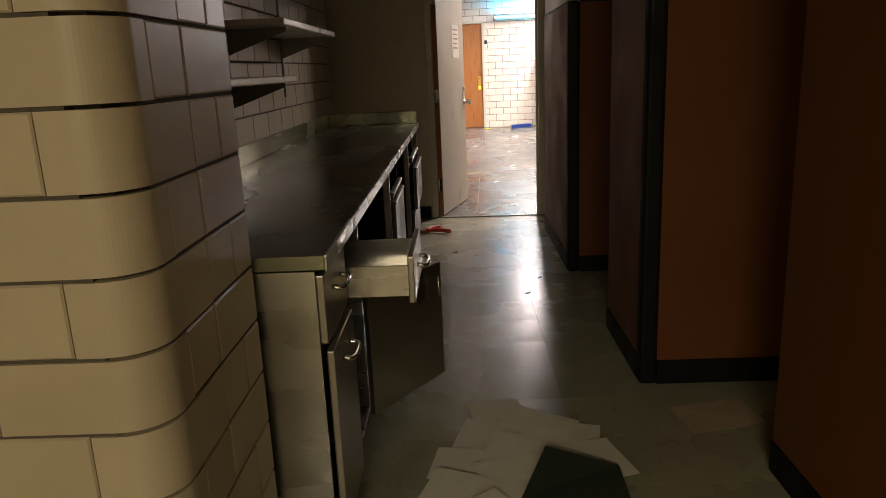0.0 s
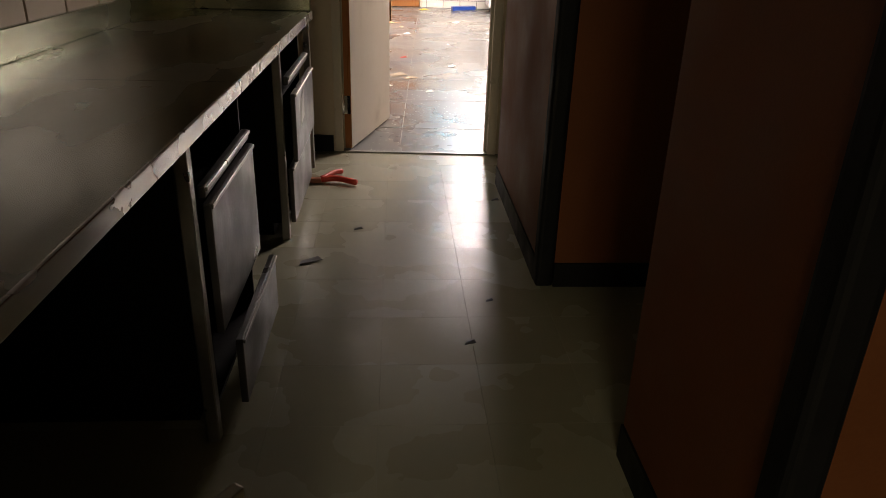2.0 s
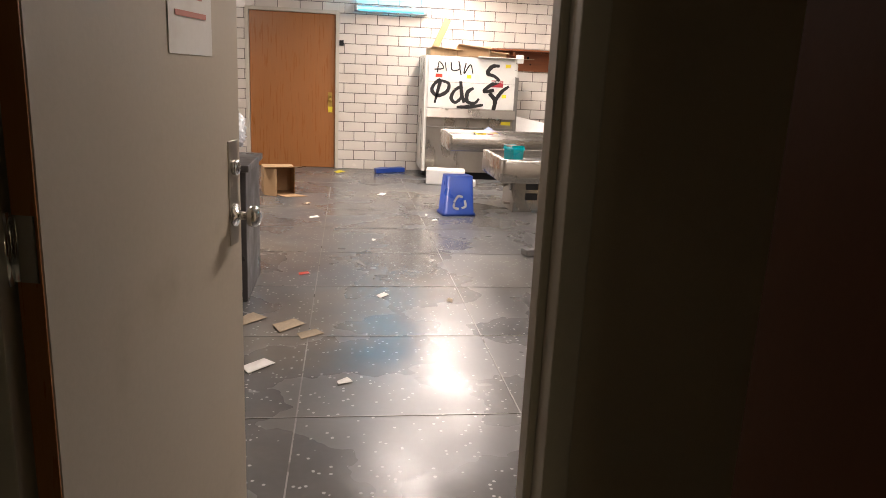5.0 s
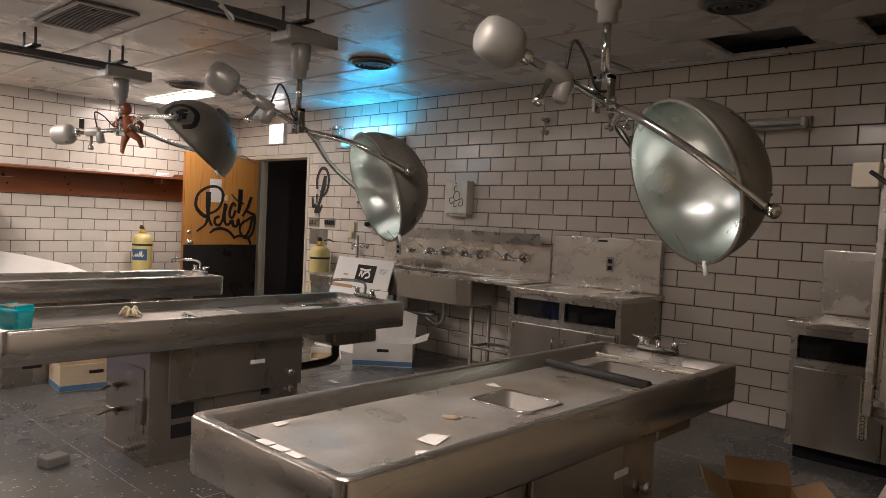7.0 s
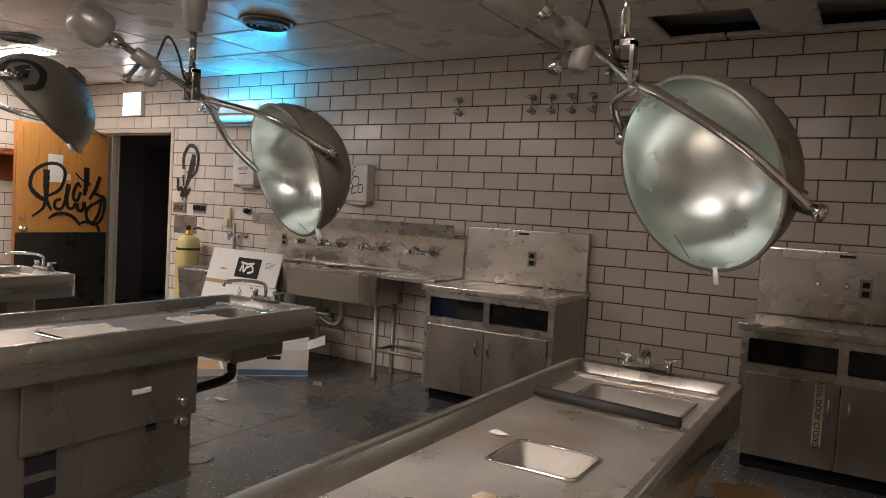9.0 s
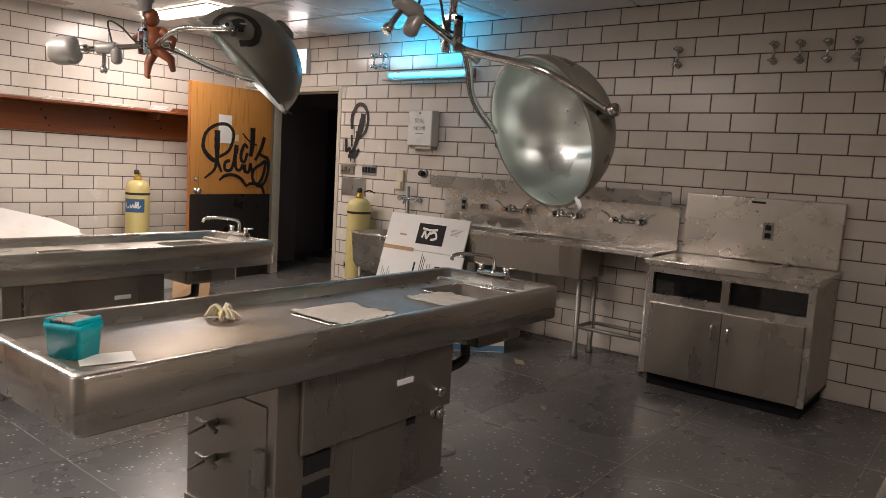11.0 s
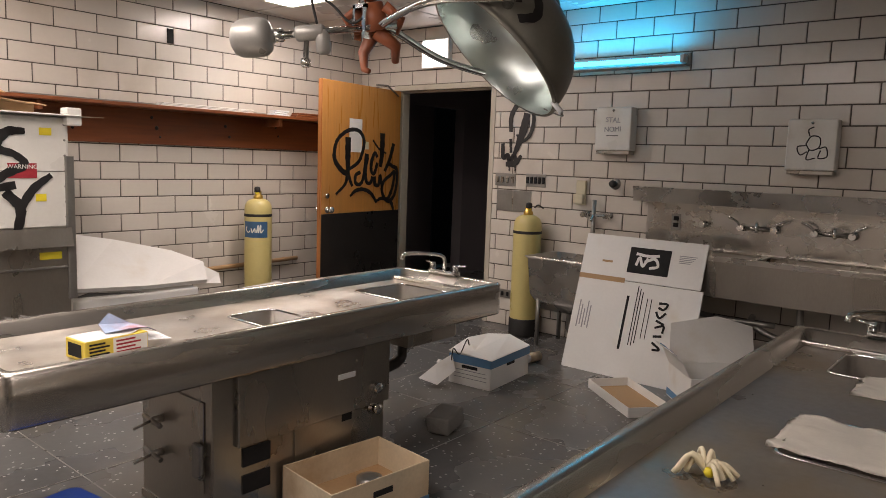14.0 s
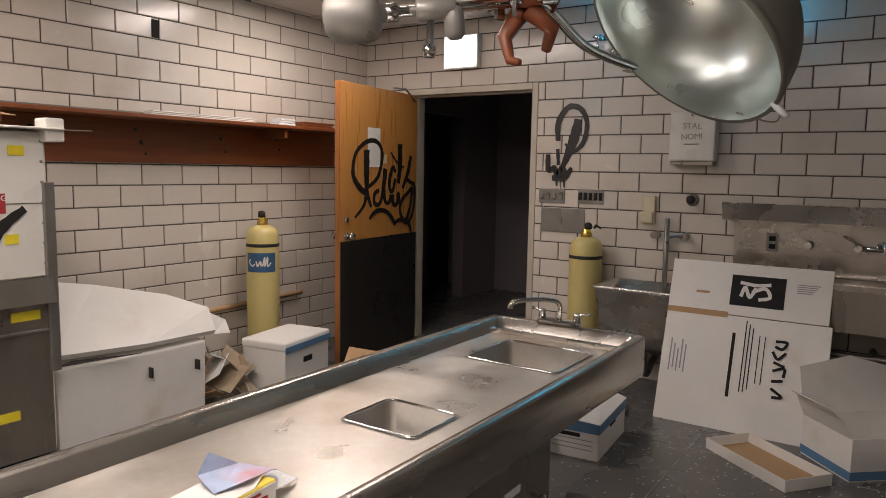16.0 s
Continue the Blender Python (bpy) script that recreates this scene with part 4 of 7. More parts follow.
kn = thing("door_bumper", "dark round bumper on the block wall", "bumper", wall_pose(13.78, 1.315))
part("rose", lathe(((0.045, 0), (0.045, 0.008), (0.02, 0.012)), 18), "galv", kn)
part("button", lathe(((0.022, 0.01), (0.03, 0.05), (0.024, 0.07), (0.005, 0.074)), 16), "rubber", kn)
ut = thing("wall_tap", "pair of chrome wall taps on a standing pipe", "tap", wall_pose(13.99, 1.06))
part("riser", tube([(0.06, -0.45, 0.05), (0.06, 0.12, 0.05)], 0.018, 12), "galv", ut)
for u in (-0.02, 0.18):
    part("tap", lathe(((0.030, 0), (0.030, 0.01), (0.016, 0.015), (0.016, 0.06), (0.024, 0.065), (0.024, 0.09)), 14, pose(u, 0, 0)), "chrome", ut)
part("spout", tube(curve_pts([(0.18, 0, 0.08), (0.10, 0.0, 0.12), (0.10, -0.04, 0.16)], 5), 0.011, 10), "chrome", ut)


# ---- stainless sinks and cabinets along the sink wall ----
def steel_cabinet(y0, y1, label, sign=False):
    t = thing("steel_cabinet", label, "cabinet", group="steel cabinets")
    x0, x1, top = 5.575, EAST - 0.02, 0.86
    part("carcass", boxes((x0 + 0.02, y0 + 0.02, 0.09, x1, y0 + 0.035, top - 0.03), (x0 + 0.02, y1 - 0.035, 0.09, x1, y1 - 0.02, top - 0.03), (x1 - 0.015, y0 + 0.02, 0.09, x1, y1 - 0.02, top - 0.03), (x0 + 0.02, y0 + 0.02, 0.09, x1, y1 - 0.02, 0.11), (x0 + 0.02, y0 + 0.035, 0.57, x1, y1 - 0.035, 0.585)), "steel_dark", t)
    part("plinth", bx(x0 + 0.07, y0 + 0.05, 0, x1, y1 - 0.05, 0.09), "black", t)
    part("counter_top", bx(x0 - 0.03, y0, top - 0.03, x1, y1, top + 0.012, 0.006, 2), "steel", t)
    part("face_frame", boxes((x0, y0 + 0.02, 0.09, x0 + 0.02, y0 + 0.06, top - 0.03), (x0, y1 - 0.06, 0.09, x0 + 0.02, y1 - 0.02, top - 0.03), (x0, y0 + 0.06, top - 0.075, x0 + 0.02, y1 - 0.06, top - 0.03), (x0, y0 + 0.06, 0.58, x0 + 0.02, y1 - 0.06, 0.64), (x0, (y0 + y1) / 2 - 0.025, 0.64, x0 + 0.02, (y0 + y1) / 2 + 0.025, top - 0.075)), "steel", t)
    for a, b in ((y0 + 0.06, (y0 + y1) / 2 - 0.025), ((y0 + y1) / 2 + 0.025, y1 - 0.06)):
        part("recess", boxes((x0 + 0.03, a, 0.64, x0 + 0.034, b, top - 0.075)), "glass", t, "dark recessed glass panel")
    mid = (y0 + y1) / 2
    for a, b, hs in ((y0 + 0.055, mid - 0.002, mid - 0.05), (mid + 0.002, y1 - 0.055, mid + 0.05)):
        d = part("door", bx(x0 - 0.018, a, 0.10, x0, b, 0.585, 0.004, 2), "steel_dark", t)
        part("handle", smooth(tube(curve_pts([(x0 - 0.018, hs, 0.50), (x0 - 0.045, hs, 0.495), (x0 - 0.048, hs, 0.44), (x0 - 0.018, hs, 0.40)], 4), 0.008, 8)), "chrome", d)
    part("splash_back", bx(x1 - 0.06, y0 + 0.02, top + 0.012, x1, y1 - 0.01, 1.315, 0.010, 3), "steel", t, "raised brushed steel splash back")
    p = part("outlet", bx(x1 - 0.066, y0 + 0.44, 1.03, x1 - 0.06, y0 + 0.51, 1.15, 0.002, 1), "galv", t, "twin socket plate")
    for dz in (1.06, 1.115):
        part("socket", bx(x1 - 0.070, y0 + 0.455, dz - 0.018, x1 - 0.066, y0 + 0.495, dz + 0.018, 0.002, 1), "ink", p)
    part("slot", bx(x1 - 0.064, y1 - 0.56, 1.275, x1 - 0.06, y1 - 0.47, 1.29, 0.001, 1), "ink", t)
    if sign:
        s = part("sign", bx(x0 - 0.021, mid + 0.075, 0.225, x0 - 0.018, mid + 0.125, 0.575, 0.0005, 1), "ivory", t, "narrow vertical sign")
        part("words", text_mesh("KEEP DOOR CLOSED", 0.040), "ink", s, "", Matrix(((0, 0, -1, x0 - 0.0225), (0, 1, 0, mid + 0.10), (-1, 0, 0, 0.40), (0, 0, 0, 1))))
        for k in (0.36, 0.52):
            part("gas_cock", lathe(((0.018, 0), (0.018, 0.01), (0.008, 0.02), (0.012, 0.03)), 12, aim((x1 - 0.06, y1 - k, 1.10), (-1, 0, 0))), "chrome", t)
    return t


steel_cabinet(10.13, 11.20, "stainless steel cabinet with double doors and splash back")
steel_cabinet(7.88, 8.98, "stainless steel cabinet with a warning strip on its door", True)

sk = thing("scullery_sink", "stainless steel double sink with drainboard on pipe legs", "sink")
x0, x1, top = 5.78, EAST - 0.02, 0.87
part("splash_back", bx(x1 - 0.015, 11.24, top, x1, 13.49, 1.205, 0.004, 1), "steel", sk)
part("rim", boxes((x0, 11.80, top - 0.02, x0 + 0.05, 13.42, top + 0.012), (x1 - 0.10, 11.80, top - 0.02, x1 - 0.015, 13.42, top + 0.012), (x0 + 0.05, 12.55, top - 0.02, x1 - 0.10, 12.60, top + 0.008), (x0 + 0.05, 13.34, top - 0.02, x1 - 0.10, 13.42, top + 0.012), (x0 + 0.05, 11.80, top - 0.02, x1 - 0.10, 11.84, top + 0.012)), "steel", sk)
part("basin", loft([rrect(x0 + 0.05, 11.84, x1 - 0.10, 12.55, 0.04, top), rrect(x0 + 0.06, 11.85, x1 - 0.11, 12.54, 0.05, top - 0.24), rrect(x0 + 0.12, 11.92, x1 - 0.17, 12.47, 0.05, top - 0.26)], cap1=True), "steel_dark", sk)
part("basin", loft([rrect(x0 + 0.05, 12.60, x1 - 0.10, 13.34, 0.04, top), rrect(x0 + 0.06, 12.61, x1 - 0.11, 13.33, 0.05, top - 0.24), rrect(x0 + 0.12, 12.68, x1 - 0.17, 13.27, 0.05, top - 0.26)], cap1=True), "steel_dark", sk)
part("apron", bx(x0, 11.80, top - 0.26, x0 + 0.012, 13.42, top - 0.015, 0.004, 1), "steel_dark", sk)
part("apron", bx(x0 + 0.012, 11.80, top - 0.26, x1 - 0.05, 11.812, top - 0.02, 0.003, 1), "steel_dark", sk)
part("drainboard", bx(x0, 11.24, top - 0.025, x1 - 0.015, 11.80, top + 0.012, 0.006, 2), "steel", sk)
sh = bmesh.new()
for a in ((x1 - 0.16, 11.26, 1.20, x1, 13.54, 1.212),):
    bx(*a, bm=sh)
bx(-0.006, 11.26, 0, 0.006, 13.54, 0.11, bm=sh, m=pose(x1 - 0.16, 0, 1.205, 0, -12, 0))
part("shelf", sh, "steel", sk, "steel shelf with a raised sloping lip")
part("shelf_end", fold([(x1 - 0.16, 13.54, 1.20), (x1, 13.54, 1.20), (x1, 13.54, 1.31), (x1 - 0.18, 13.54, 1.31)], [(0, 1, 2), (0, 2, 3)], 0.003), "steel_dark", sk)
for ly, lx in ((11.82, x0 + 0.06), (11.82, x1 - 0.15), (11.28, x0 + 0.06), (11.28, x1 - 0.15), (13.38, x0 + 0.06), (13.38, x1 - 0.15)):
    l = tube([(lx, ly, 0), (lx, ly, 0.02), (lx, ly, 0.05), (lx, ly, top - 0.03)], 0.02, 12, radii=[0.028, 0.028, 0.020, 0.020])
    part("leg", l, "galv", sk)
for a, b in (((x0 + 0.06, 11.28, 0.24), (x0 + 0.06, 11.82, 0.24)), ((x1 - 0.15, 11.28, 0.24), (x1 - 0.15, 11.82, 0.24)), ((x0 + 0.06, 11.82, 0.24), (x1 - 0.15, 11.82, 0.24)), ((x0 + 0.06, 11.28, 0.24), (x1 - 0.15, 11.28, 0.24))):
    part("stretcher", tube([a, b], 0.014, 10), "galv", sk)
part("drain_pipe", smooth(tube(curve_pts([(5.97, 12.3, 0.62), (5.97, 12.3, 0.42), (5.98, 12.40, 0.36), (6.02, 12.6, 0.42), (6.2, 12.65, 0.44)], 5), 0.022, 12)), "galv", sk)
part("drain_pipe", smooth(tube(curve_pts([(5.97, 13.0, 0.62), (5.97, 13.0, 0.48), (5.98, 12.8, 0.44), (6.0, 12.45, 0.44)], 5), 0.020, 12)), "galv", sk)
for y in (12.66, 12.19, 11.65):
    f = part("wall_faucet", tube([(x1 - 0.06, y - 0.11, 1.06), (x1 - 0.06, y + 0.11, 1.06)], 0.016, 12), "chrome", sk, "chrome wall faucet with wrist blades")
    for s in (-1, 1):
        part("inlet", lathe(((0.028, 0), (0.028, 0.008), (0.016, 0.012), (0.016, 0.06), (0.022, 0.065), (0.022, 0.085)), 14, aim((x1 - 0.015, y + s * 0.11, 1.06), (-1, 0, 0))), "chrome", f)
        part("blade", smooth(tube(curve_pts([(x1 - 0.09, y + s * 0.11, 1.06), (x1 - 0.10, y + s * 0.13, 1.10), (x1 - 0.10, y + s * 0.19, 1.13)], 4), 0.008, 8)), "chrome", f)
    part("spout", smooth(tube(curve_pts([(x1 - 0.06, y, 1.06), (x1 - 0.10, y, 1.10), (x1 - 0.20, y - 0.03, 1.10), (x1 - 0.23, y - 0.04, 1.05)], 5), 0.012, 10)), "chrome", f)
    if y < 12:
        break
part("hose_tap", lathe(((0.026, 0), (0.026, 0.01), (0.012, 0.015), (0.012, 0.05), (0.022, 0.055), (0.022, 0.075)), 12, aim((x1 - 0.015, 13.04, 1.06), (-1, 0, 0))), "chrome", sk)
po = part("outlet", bx(x1 - 0.021, 13.22, 1.0, x1 - 0.015, 13.29, 1.12, 0.002, 1), "galv", sk)
for dz in (1.035, 1.085):
    part("socket", bx(x1 - 0.025, 13.235, dz - 0.016, x1 - 0.021, 13.275, dz + 0.016, 0.002, 1), "ink", po)

us = thing("utility_sink", "small deep stainless steel utility sink beside the tank", "sink")
part("basin", loft([rrect(5.86, 13.80, 6.16, 14.18, 0.03, 0.30), rrect(5.81, 13.74, 6.21, 14.26, 0.03, 0.42), rrect(5.79, 13.72, 6.24, 14.28, 0.03, 0.70), rrect(5.77, 13.70, 6.245, 14.30, 0.03, 0.725), rrect(5.81, 13.74, 6.23, 14.26, 0.03, 0.725), rrect(5.86, 13.80, 6.18, 14.20, 0.04, 0.46)], cap0=True, cap1=True), "steel", us)
part("trap", smooth(tube(curve_pts([(6.0, 13.98, 0.31), (6.0, 13.98, 0.16), (6.06, 13.98, 0.10), (6.16, 13.98, 0.16), (6.24, 13.98, 0.18)], 5), 0.025, 12)), "galv", us)
for q in ((5.84, 13.80), (5.84, 14.18), (6.18, 13.80), (6.18, 14.18)):
    part("leg", tube([(*q, 0), (*q, 0.45)], 0.018, 10), "galv", us)


def gas_tank(x, y, h, r, label, blue=True):
    t = thing("gas_tank", label, "tank", pose(x, y, 0, 0, 0, -140), "pressure tanks")
    part("body", lathe([(r * 0.96, 0.03), (r, 0.06), (r, h - 0.10), (r * 0.97, h - 0.06), (r * 0.85, h - 0.025), (r * 0.62, h - 0.005), (r * 0.42, h + 0.004)], 32), "tank", t)
    part("boot", lathe(((r * 1.03, 0), (r * 1.05, 0.02), (r * 1.05, 0.14), (r * 1.01, 0.15)), 32), "rubber", t, "black rubber boot")
    part("band", lathe(((r * 1.012, h - 0.150), (r * 1.02, h - 0.148), (r * 1.02, h - 0.128), (r * 1.012, h - 0.126)), 32, caps=False), "rubber", t, "black band")
    v = part("valve", lathe(((0.040, h), (0.040, h + 0.03), (0.028, h + 0.04), (0.028, h + 0.075), (0.012, h + 0.08)), 16), "brass", t, "brass valve")
    tube_bm = tube([(-0.05, 0, h + 0.06), (0.05, 0, h + 0.06)], 0.016, 10)
    part("port", tube_bm, "yellow", v, "yellow plastic fitting")
    part("cap", lathe(((0.02, h + 0.08), (0.026, h + 0.085), (0.026, h + 0.12), (0.012, h + 0.13)), 14, pose(0.03, 0, -0.02)), "rubber", v)
    if blue:
        lb = bmesh.new()
        n = 10
        vs = [[lb.verts.new(((r + 0.002) * math.cos(a), (r + 0.002) * math.sin(a), z)) for z in (h - 0.33, h - 0.19)] for a in [radians(-55 + 110 * k / n) for k in range(n + 1)]]
        for a, b in zip(vs, vs[1:]):
            lb.faces.new((a[0], b[0], b[1], a[1])).smooth = True
        lab = part("label", lb, "label_blue", t, "navy blue wrap label")

        def on_tank(u, v, lift):
            return ((r + 0.004) * math.cos(u / r), (r + 0.004) * math.sin(u / r), v)
        sw = ribbon(([(-0.075, h - 0.235), (-0.085, h - 0.26), (-0.06, h - 0.285), (-0.04, h - 0.27)], [(-0.03, h - 0.25), (-0.02, h - 0.285), (0.0, h - 0.25), (0.005, h - 0.285)], [(0.015, h - 0.285), (0.03, h - 0.22), (0.03, h - 0.285), (0.05, h - 0.22), (0.05, h - 0.285), (0.075, h - 0.26)]), 0.010, on_tank)
        part("script_mark", sw, "white", lab, "white script mark")
    return t


gas_tank(4.81, 16.46, 1.06, 0.118, "tall pale yellow pressure tank with a blue label by the wall")
t2 = gas_tank(6.08, 14.47, 1.02, 0.118, "pale yellow pressure tank with a black hose beside the sink", False)
part("hose", smooth(tube(curve_pts([(0.02, 0.05, 1.09), (-0.08, 0.10, 1.10), (-0.16, 0.22, 1.02), (-0.17, 0.28, 0.98)], 6), 0.007, 8)), "rubber", t2)

# leaning carton board, boxes and litter by the sinks
pk = thing("carton_board", "large flattened white carton leaning on the sinks", "carton", Matrix.Translation((5.50, 13.75, 0.0)) @ Matrix(((0, 0.30, -0.954, 0), (-1, 0, 0, 0), (0, 0.954, 0.30, 0), (0, 0, 0, 1))))
part("panel", bx(0, 0.0, -0.012, 0.92, 0.68, 0.0, 0.002, 1), "card", pk)
part("flap", bx(0.0, 0.684, -0.010, 0.90, 1.0, 0.002, 0.002, 1), "card", pk)
part("torn_strip", bx(0.0, 0.665, 0.0005, 0.36, 0.70, 0.003), "kraft", pk, "torn brown strip of bare cardboard")
part("black_panel", bx(0.36, 0.745, 0.0025, 0.66, 0.93, 0.004), "ink", pk, "black printed square")


def on_pk(u, v, lift):
    return (u, v, 0.003 + lift * 0.6)


part("emblem", ribbon(([(0.42, 0.80), (0.44, 0.86), (0.47, 0.80), (0.50, 0.86)], [(0.48, 0.83), (0.55, 0.86), (0.58, 0.81), (0.52, 0.79)], [(0.41, 0.885), (0.50, 0.875), (0.58, 0.885)]), 0.020, on_pk), "card", pk, "white emblem on black")
part("slot", bx(0.16, 0.80, 0.0025, 0.24, 0.815, 0.004, 0.001, 1), "kraft", pk, "finger slot")
tx = bmesh.new()
for k, (u, v0, v1, w) in enumerate(((0.40, 0.20, 0.58, 0.018), (0.47, 0.24, 0.66, 0.006), (0.49, 0.24, 0.64, 0.006), (0.51, 0.26, 0.62, 0.006), (0.55, 0.30, 0.58, 0.005), (0.58, 0.30, 0.58, 0.005))):
    bx(u, v0, 0.0005, u + w, v1, 0.002, bm=tx)
part("print_bar", tx, "ink", pk, "black bars of print")
part("brand_mark", ribbon(([(0.64, 0.56), (0.70, 0.56), (0.68, 0.52), (0.64, 0.53)], [(0.63, 0.50), (0.66, 0.46), (0.70, 0.50)], [(0.64, 0.44), (0.70, 0.42)], [(0.64, 0.39), (0.70, 0.41), (0.70, 0.36)], [(0.64, 0.33), (0.70, 0.34)], [(0.64, 0.29), (0.70, 0.25), (0.65, 0.24)]), 0.016, on_pk), "ink", pk, "black printed mark")
gb2 = bmesh.new()
for k in range(5):
    bx(0.05 + 0.022 * k, 0.30 + 0.02 * (k % 2), 0.0005, 0.058 + 0.022 * k, 0.50 - 0.03 * (k % 3), 0.002, bm=gb2)
    bx(0.72, 0.90 - 0.012 * k, 0.0025, 0.84 - 0.01 * k, 0.905 - 0.012 * k, 0.004, bm=gb2)
part("fine_print", gb2, "greyink", pk, "grey bars of small print")


def file_box(m, label, lx, ly, h, band=True, open_lid=False, walls="card", inner=None):
    """An open-topped archive box with wall thickness and a printed band."""
    t = thing("archive_box", label, "box", m, "archive boxes")
    th = 0.006
    for r in ((0, 0, 0, lx, th, h), (0, ly - th, 0, lx, ly, h), (0, th, 0, th, ly - th, h), (lx - th, th, 0, lx, ly - th, h)):
        part("wall", bx(*r, 0.0015, 1), walls, t)
    part("bottom", bx(th, th, 0, lx - th, ly - th, th), walls, t)
    if band:
        for r in ((-0.002, -0.002, lx + 0.002, 0.0), (-0.002, ly, lx + 0.002, ly + 0.002), (-0.002, 0, 0.0, ly), (lx, 0, lx + 0.002, ly)):
            part("band", bx(r[0], r[1], h * 0.04, r[2], r[3], h * 0.24), "bluebox", t, "blue printed band")
    part("hand_hole", bx(lx * 0.40, -0.003, h * 0.62, lx * 0.60, 0.002, h * 0.75, 0.002, 1), "ink", t)
    if inner:
        part("contents", bx(th, th, th, lx - th, ly - th, h * 0.35), inner, t)
    return t


hb = file_box(pose(5.13, 12.66, 0, 0, 0, -48), "white and blue archive box with torn open flaps", 0.56, 0.38, 0.22)
part("flap", fold([(0, 0.01, 0.22), (0, 0.37, 0.22), (-0.06, 0.36, 0.34), (-0.13, 0.30, 0.38), (-0.11, 0.02, 0.37), (-0.05, 0.0, 0.31)], [(0, 1, 2, 5), (5, 2, 3, 4)]), "card", hb, "torn raised flap with a printed label")
part("flap_label", fold([(-0.073, 0.06, 0.332), (-0.075, 0.28, 0.345), (-0.107, 0.27, 0.365), (-0.098, 0.06, 0.357)], [(0, 1, 2, 3)], 0.006), "label_blue", hb)
part("flap", fold([(0.0, 0.38, 0.22), (0.56, 0.38, 0.22), (0.57, 0.47, 0.44), (0.34, 0.50, 0.50), (0.03, 0.48, 0.45)], [(0, 1, 2, 3, 4)]), "card", hb, "raised back flap with print")
for k in range(5):
    part("print_bar", bx(0.12 + 0.062 * k, 0.424, 0.32, 0.165 + 0.062 * k, 0.428, 0.355, m=pose(0, 0, 0, -3, 0, 0)), "ink", hb)
part("flap", fold([(0.56, 0.01, 0.22), (0.56, 0.37, 0.22), (0.70, 0.35, 0.28), (0.69, 0.03, 0.26)], [(0, 1, 2, 3)]), "card", hb, "flap folded outwards")
lid = thing("box_tray", "shallow white carton lid lying open on the floor", "box lid", pose(5.045, 12.726, 0, 0, 0, 52))
for r in ((0, 0, 0, 0.57, 0.005, 0.06), (0, 0.28, 0, 0.57, 0.285, 0.06), (0, 0.005, 0, 0.005, 0.28, 0.06), (0.565, 0.005, 0, 0.57, 0.28, 0.06)):
    part("wall", bx(*r, 0.001, 1), "card", lid)
part("bottom", bx(0.005, 0.005, 0.001, 0.565, 0.28, 0.006), "kraft", lid, "bare brown cardboard bottom")
b2 = file_box(pose(4.63, 13.756, 0, 0, 0, 5), "crushed white archive box with a blue stripe on the floor", 0.51, 0.32, 0.20, False)
part("lid", fold([(-0.006, -0.006, 0.20), (0.51, -0.006, 0.205), (0.515, 0.16, 0.255), (0.50, 0.325, 0.235), (0.24, 0.33, 0.255), (0.0, 0.325, 0.215), (0.05, 0.16, 0.225)], [(0, 1, 2, 6), (6, 2, 3, 4), (6, 4, 5), (0, 6, 5)]), "card", b2, "crushed lid")
for r in ((-0.004, -0.005, 0.145, 0.513, -0.001, 0.20), (-0.005, 0, 0.145, -0.001, 0.32, 0.20)):
    part("stripe", bx(*r), "bluebox", b2, "blue printed stripe")
for z in (0.05, 0.075, 0.10):
    part("ruled_line", bx(-0.003, 0.03, z, -0.0005, 0.28, z + 0.003), "greyink", b2)
part("hand_hole", bx(-0.004, 0.10, 0.115, 0.002, 0.22, 0.135, 0.002, 1), "ink", b2)
part("torn_flap", fold([(0, 0.30, 0.19), (-0.10, 0.36, 0.13), (-0.20, 0.42, 0.05), (-0.16, 0.30, 0.02), (-0.04, 0.24, 0.10)], [(0, 1, 4), (1, 2, 3), (1, 3, 4)]), "card", b2, "torn flap")
part("flex", smooth(tube(curve_pts([(-0.02, 0.29, 0.15), (-0.03, 0.27, 0.24), (0.0, 0.24, 0.20), (0.02, 0.20, 0.30), (0.08, 0.22, 0.25)], 5), 0.004, 6)), "rubber", b2, "loose black wire")
st = file_box(pose(2.72, 13.10, 0, 0, 0, -6), "cream open carton with a blue band and rusty contents", 0.50, 0.34, 0.20, True, walls="stained", inner="kraft")
part("label", bx(0.501, 0.05, 0.10, 0.504, 0.14, 0.16), "card", st, "printed label")
part("bars", bx(0.504, 0.06, 0.11, 0.505, 0.12, 0.15), "ink", st)
part("contents_can", lathe(((0.05, 0.07), (0.055, 0.08), (0.055, 0.13), (0.03, 0.135)), 16, pose(0.30, 0.15, 0)), "galv", st, "dull metal tin")
bl = thing("concrete_lump", "broken grey concrete lump on the floor", "rubble", pose(3.85, 13.45, 0, 0, 0, 20))
lb = bx(0, 0, 0, 0.24, 0.14, 0.10, 0.02, 3)
for v in lb.verts:
    v.co += Vector((noise.noise(v.co * 12), noise.noise(v.co * 12 + Vector((5, 0, 0))), 0.5 * noise.noise(v.co * 9))) * 0.02
    v.co.z = max(0, v.co.z)
part("lump", lb, "stone", bl)
bp = thing("pipe_offcut", "short pale blue pipe lying on the floor", "pipe", pose(5.15, 13.98, 0.035, 0, 0, -8))
part("tube", tube([(0, 0, 0), (0.32, 0, 0)], 0.033, 14), "clear", bp)
part("sleeve", tube([(0.22, 0, 0), (0.34, 0, 0)], 0.035, 14), "debris", bp)
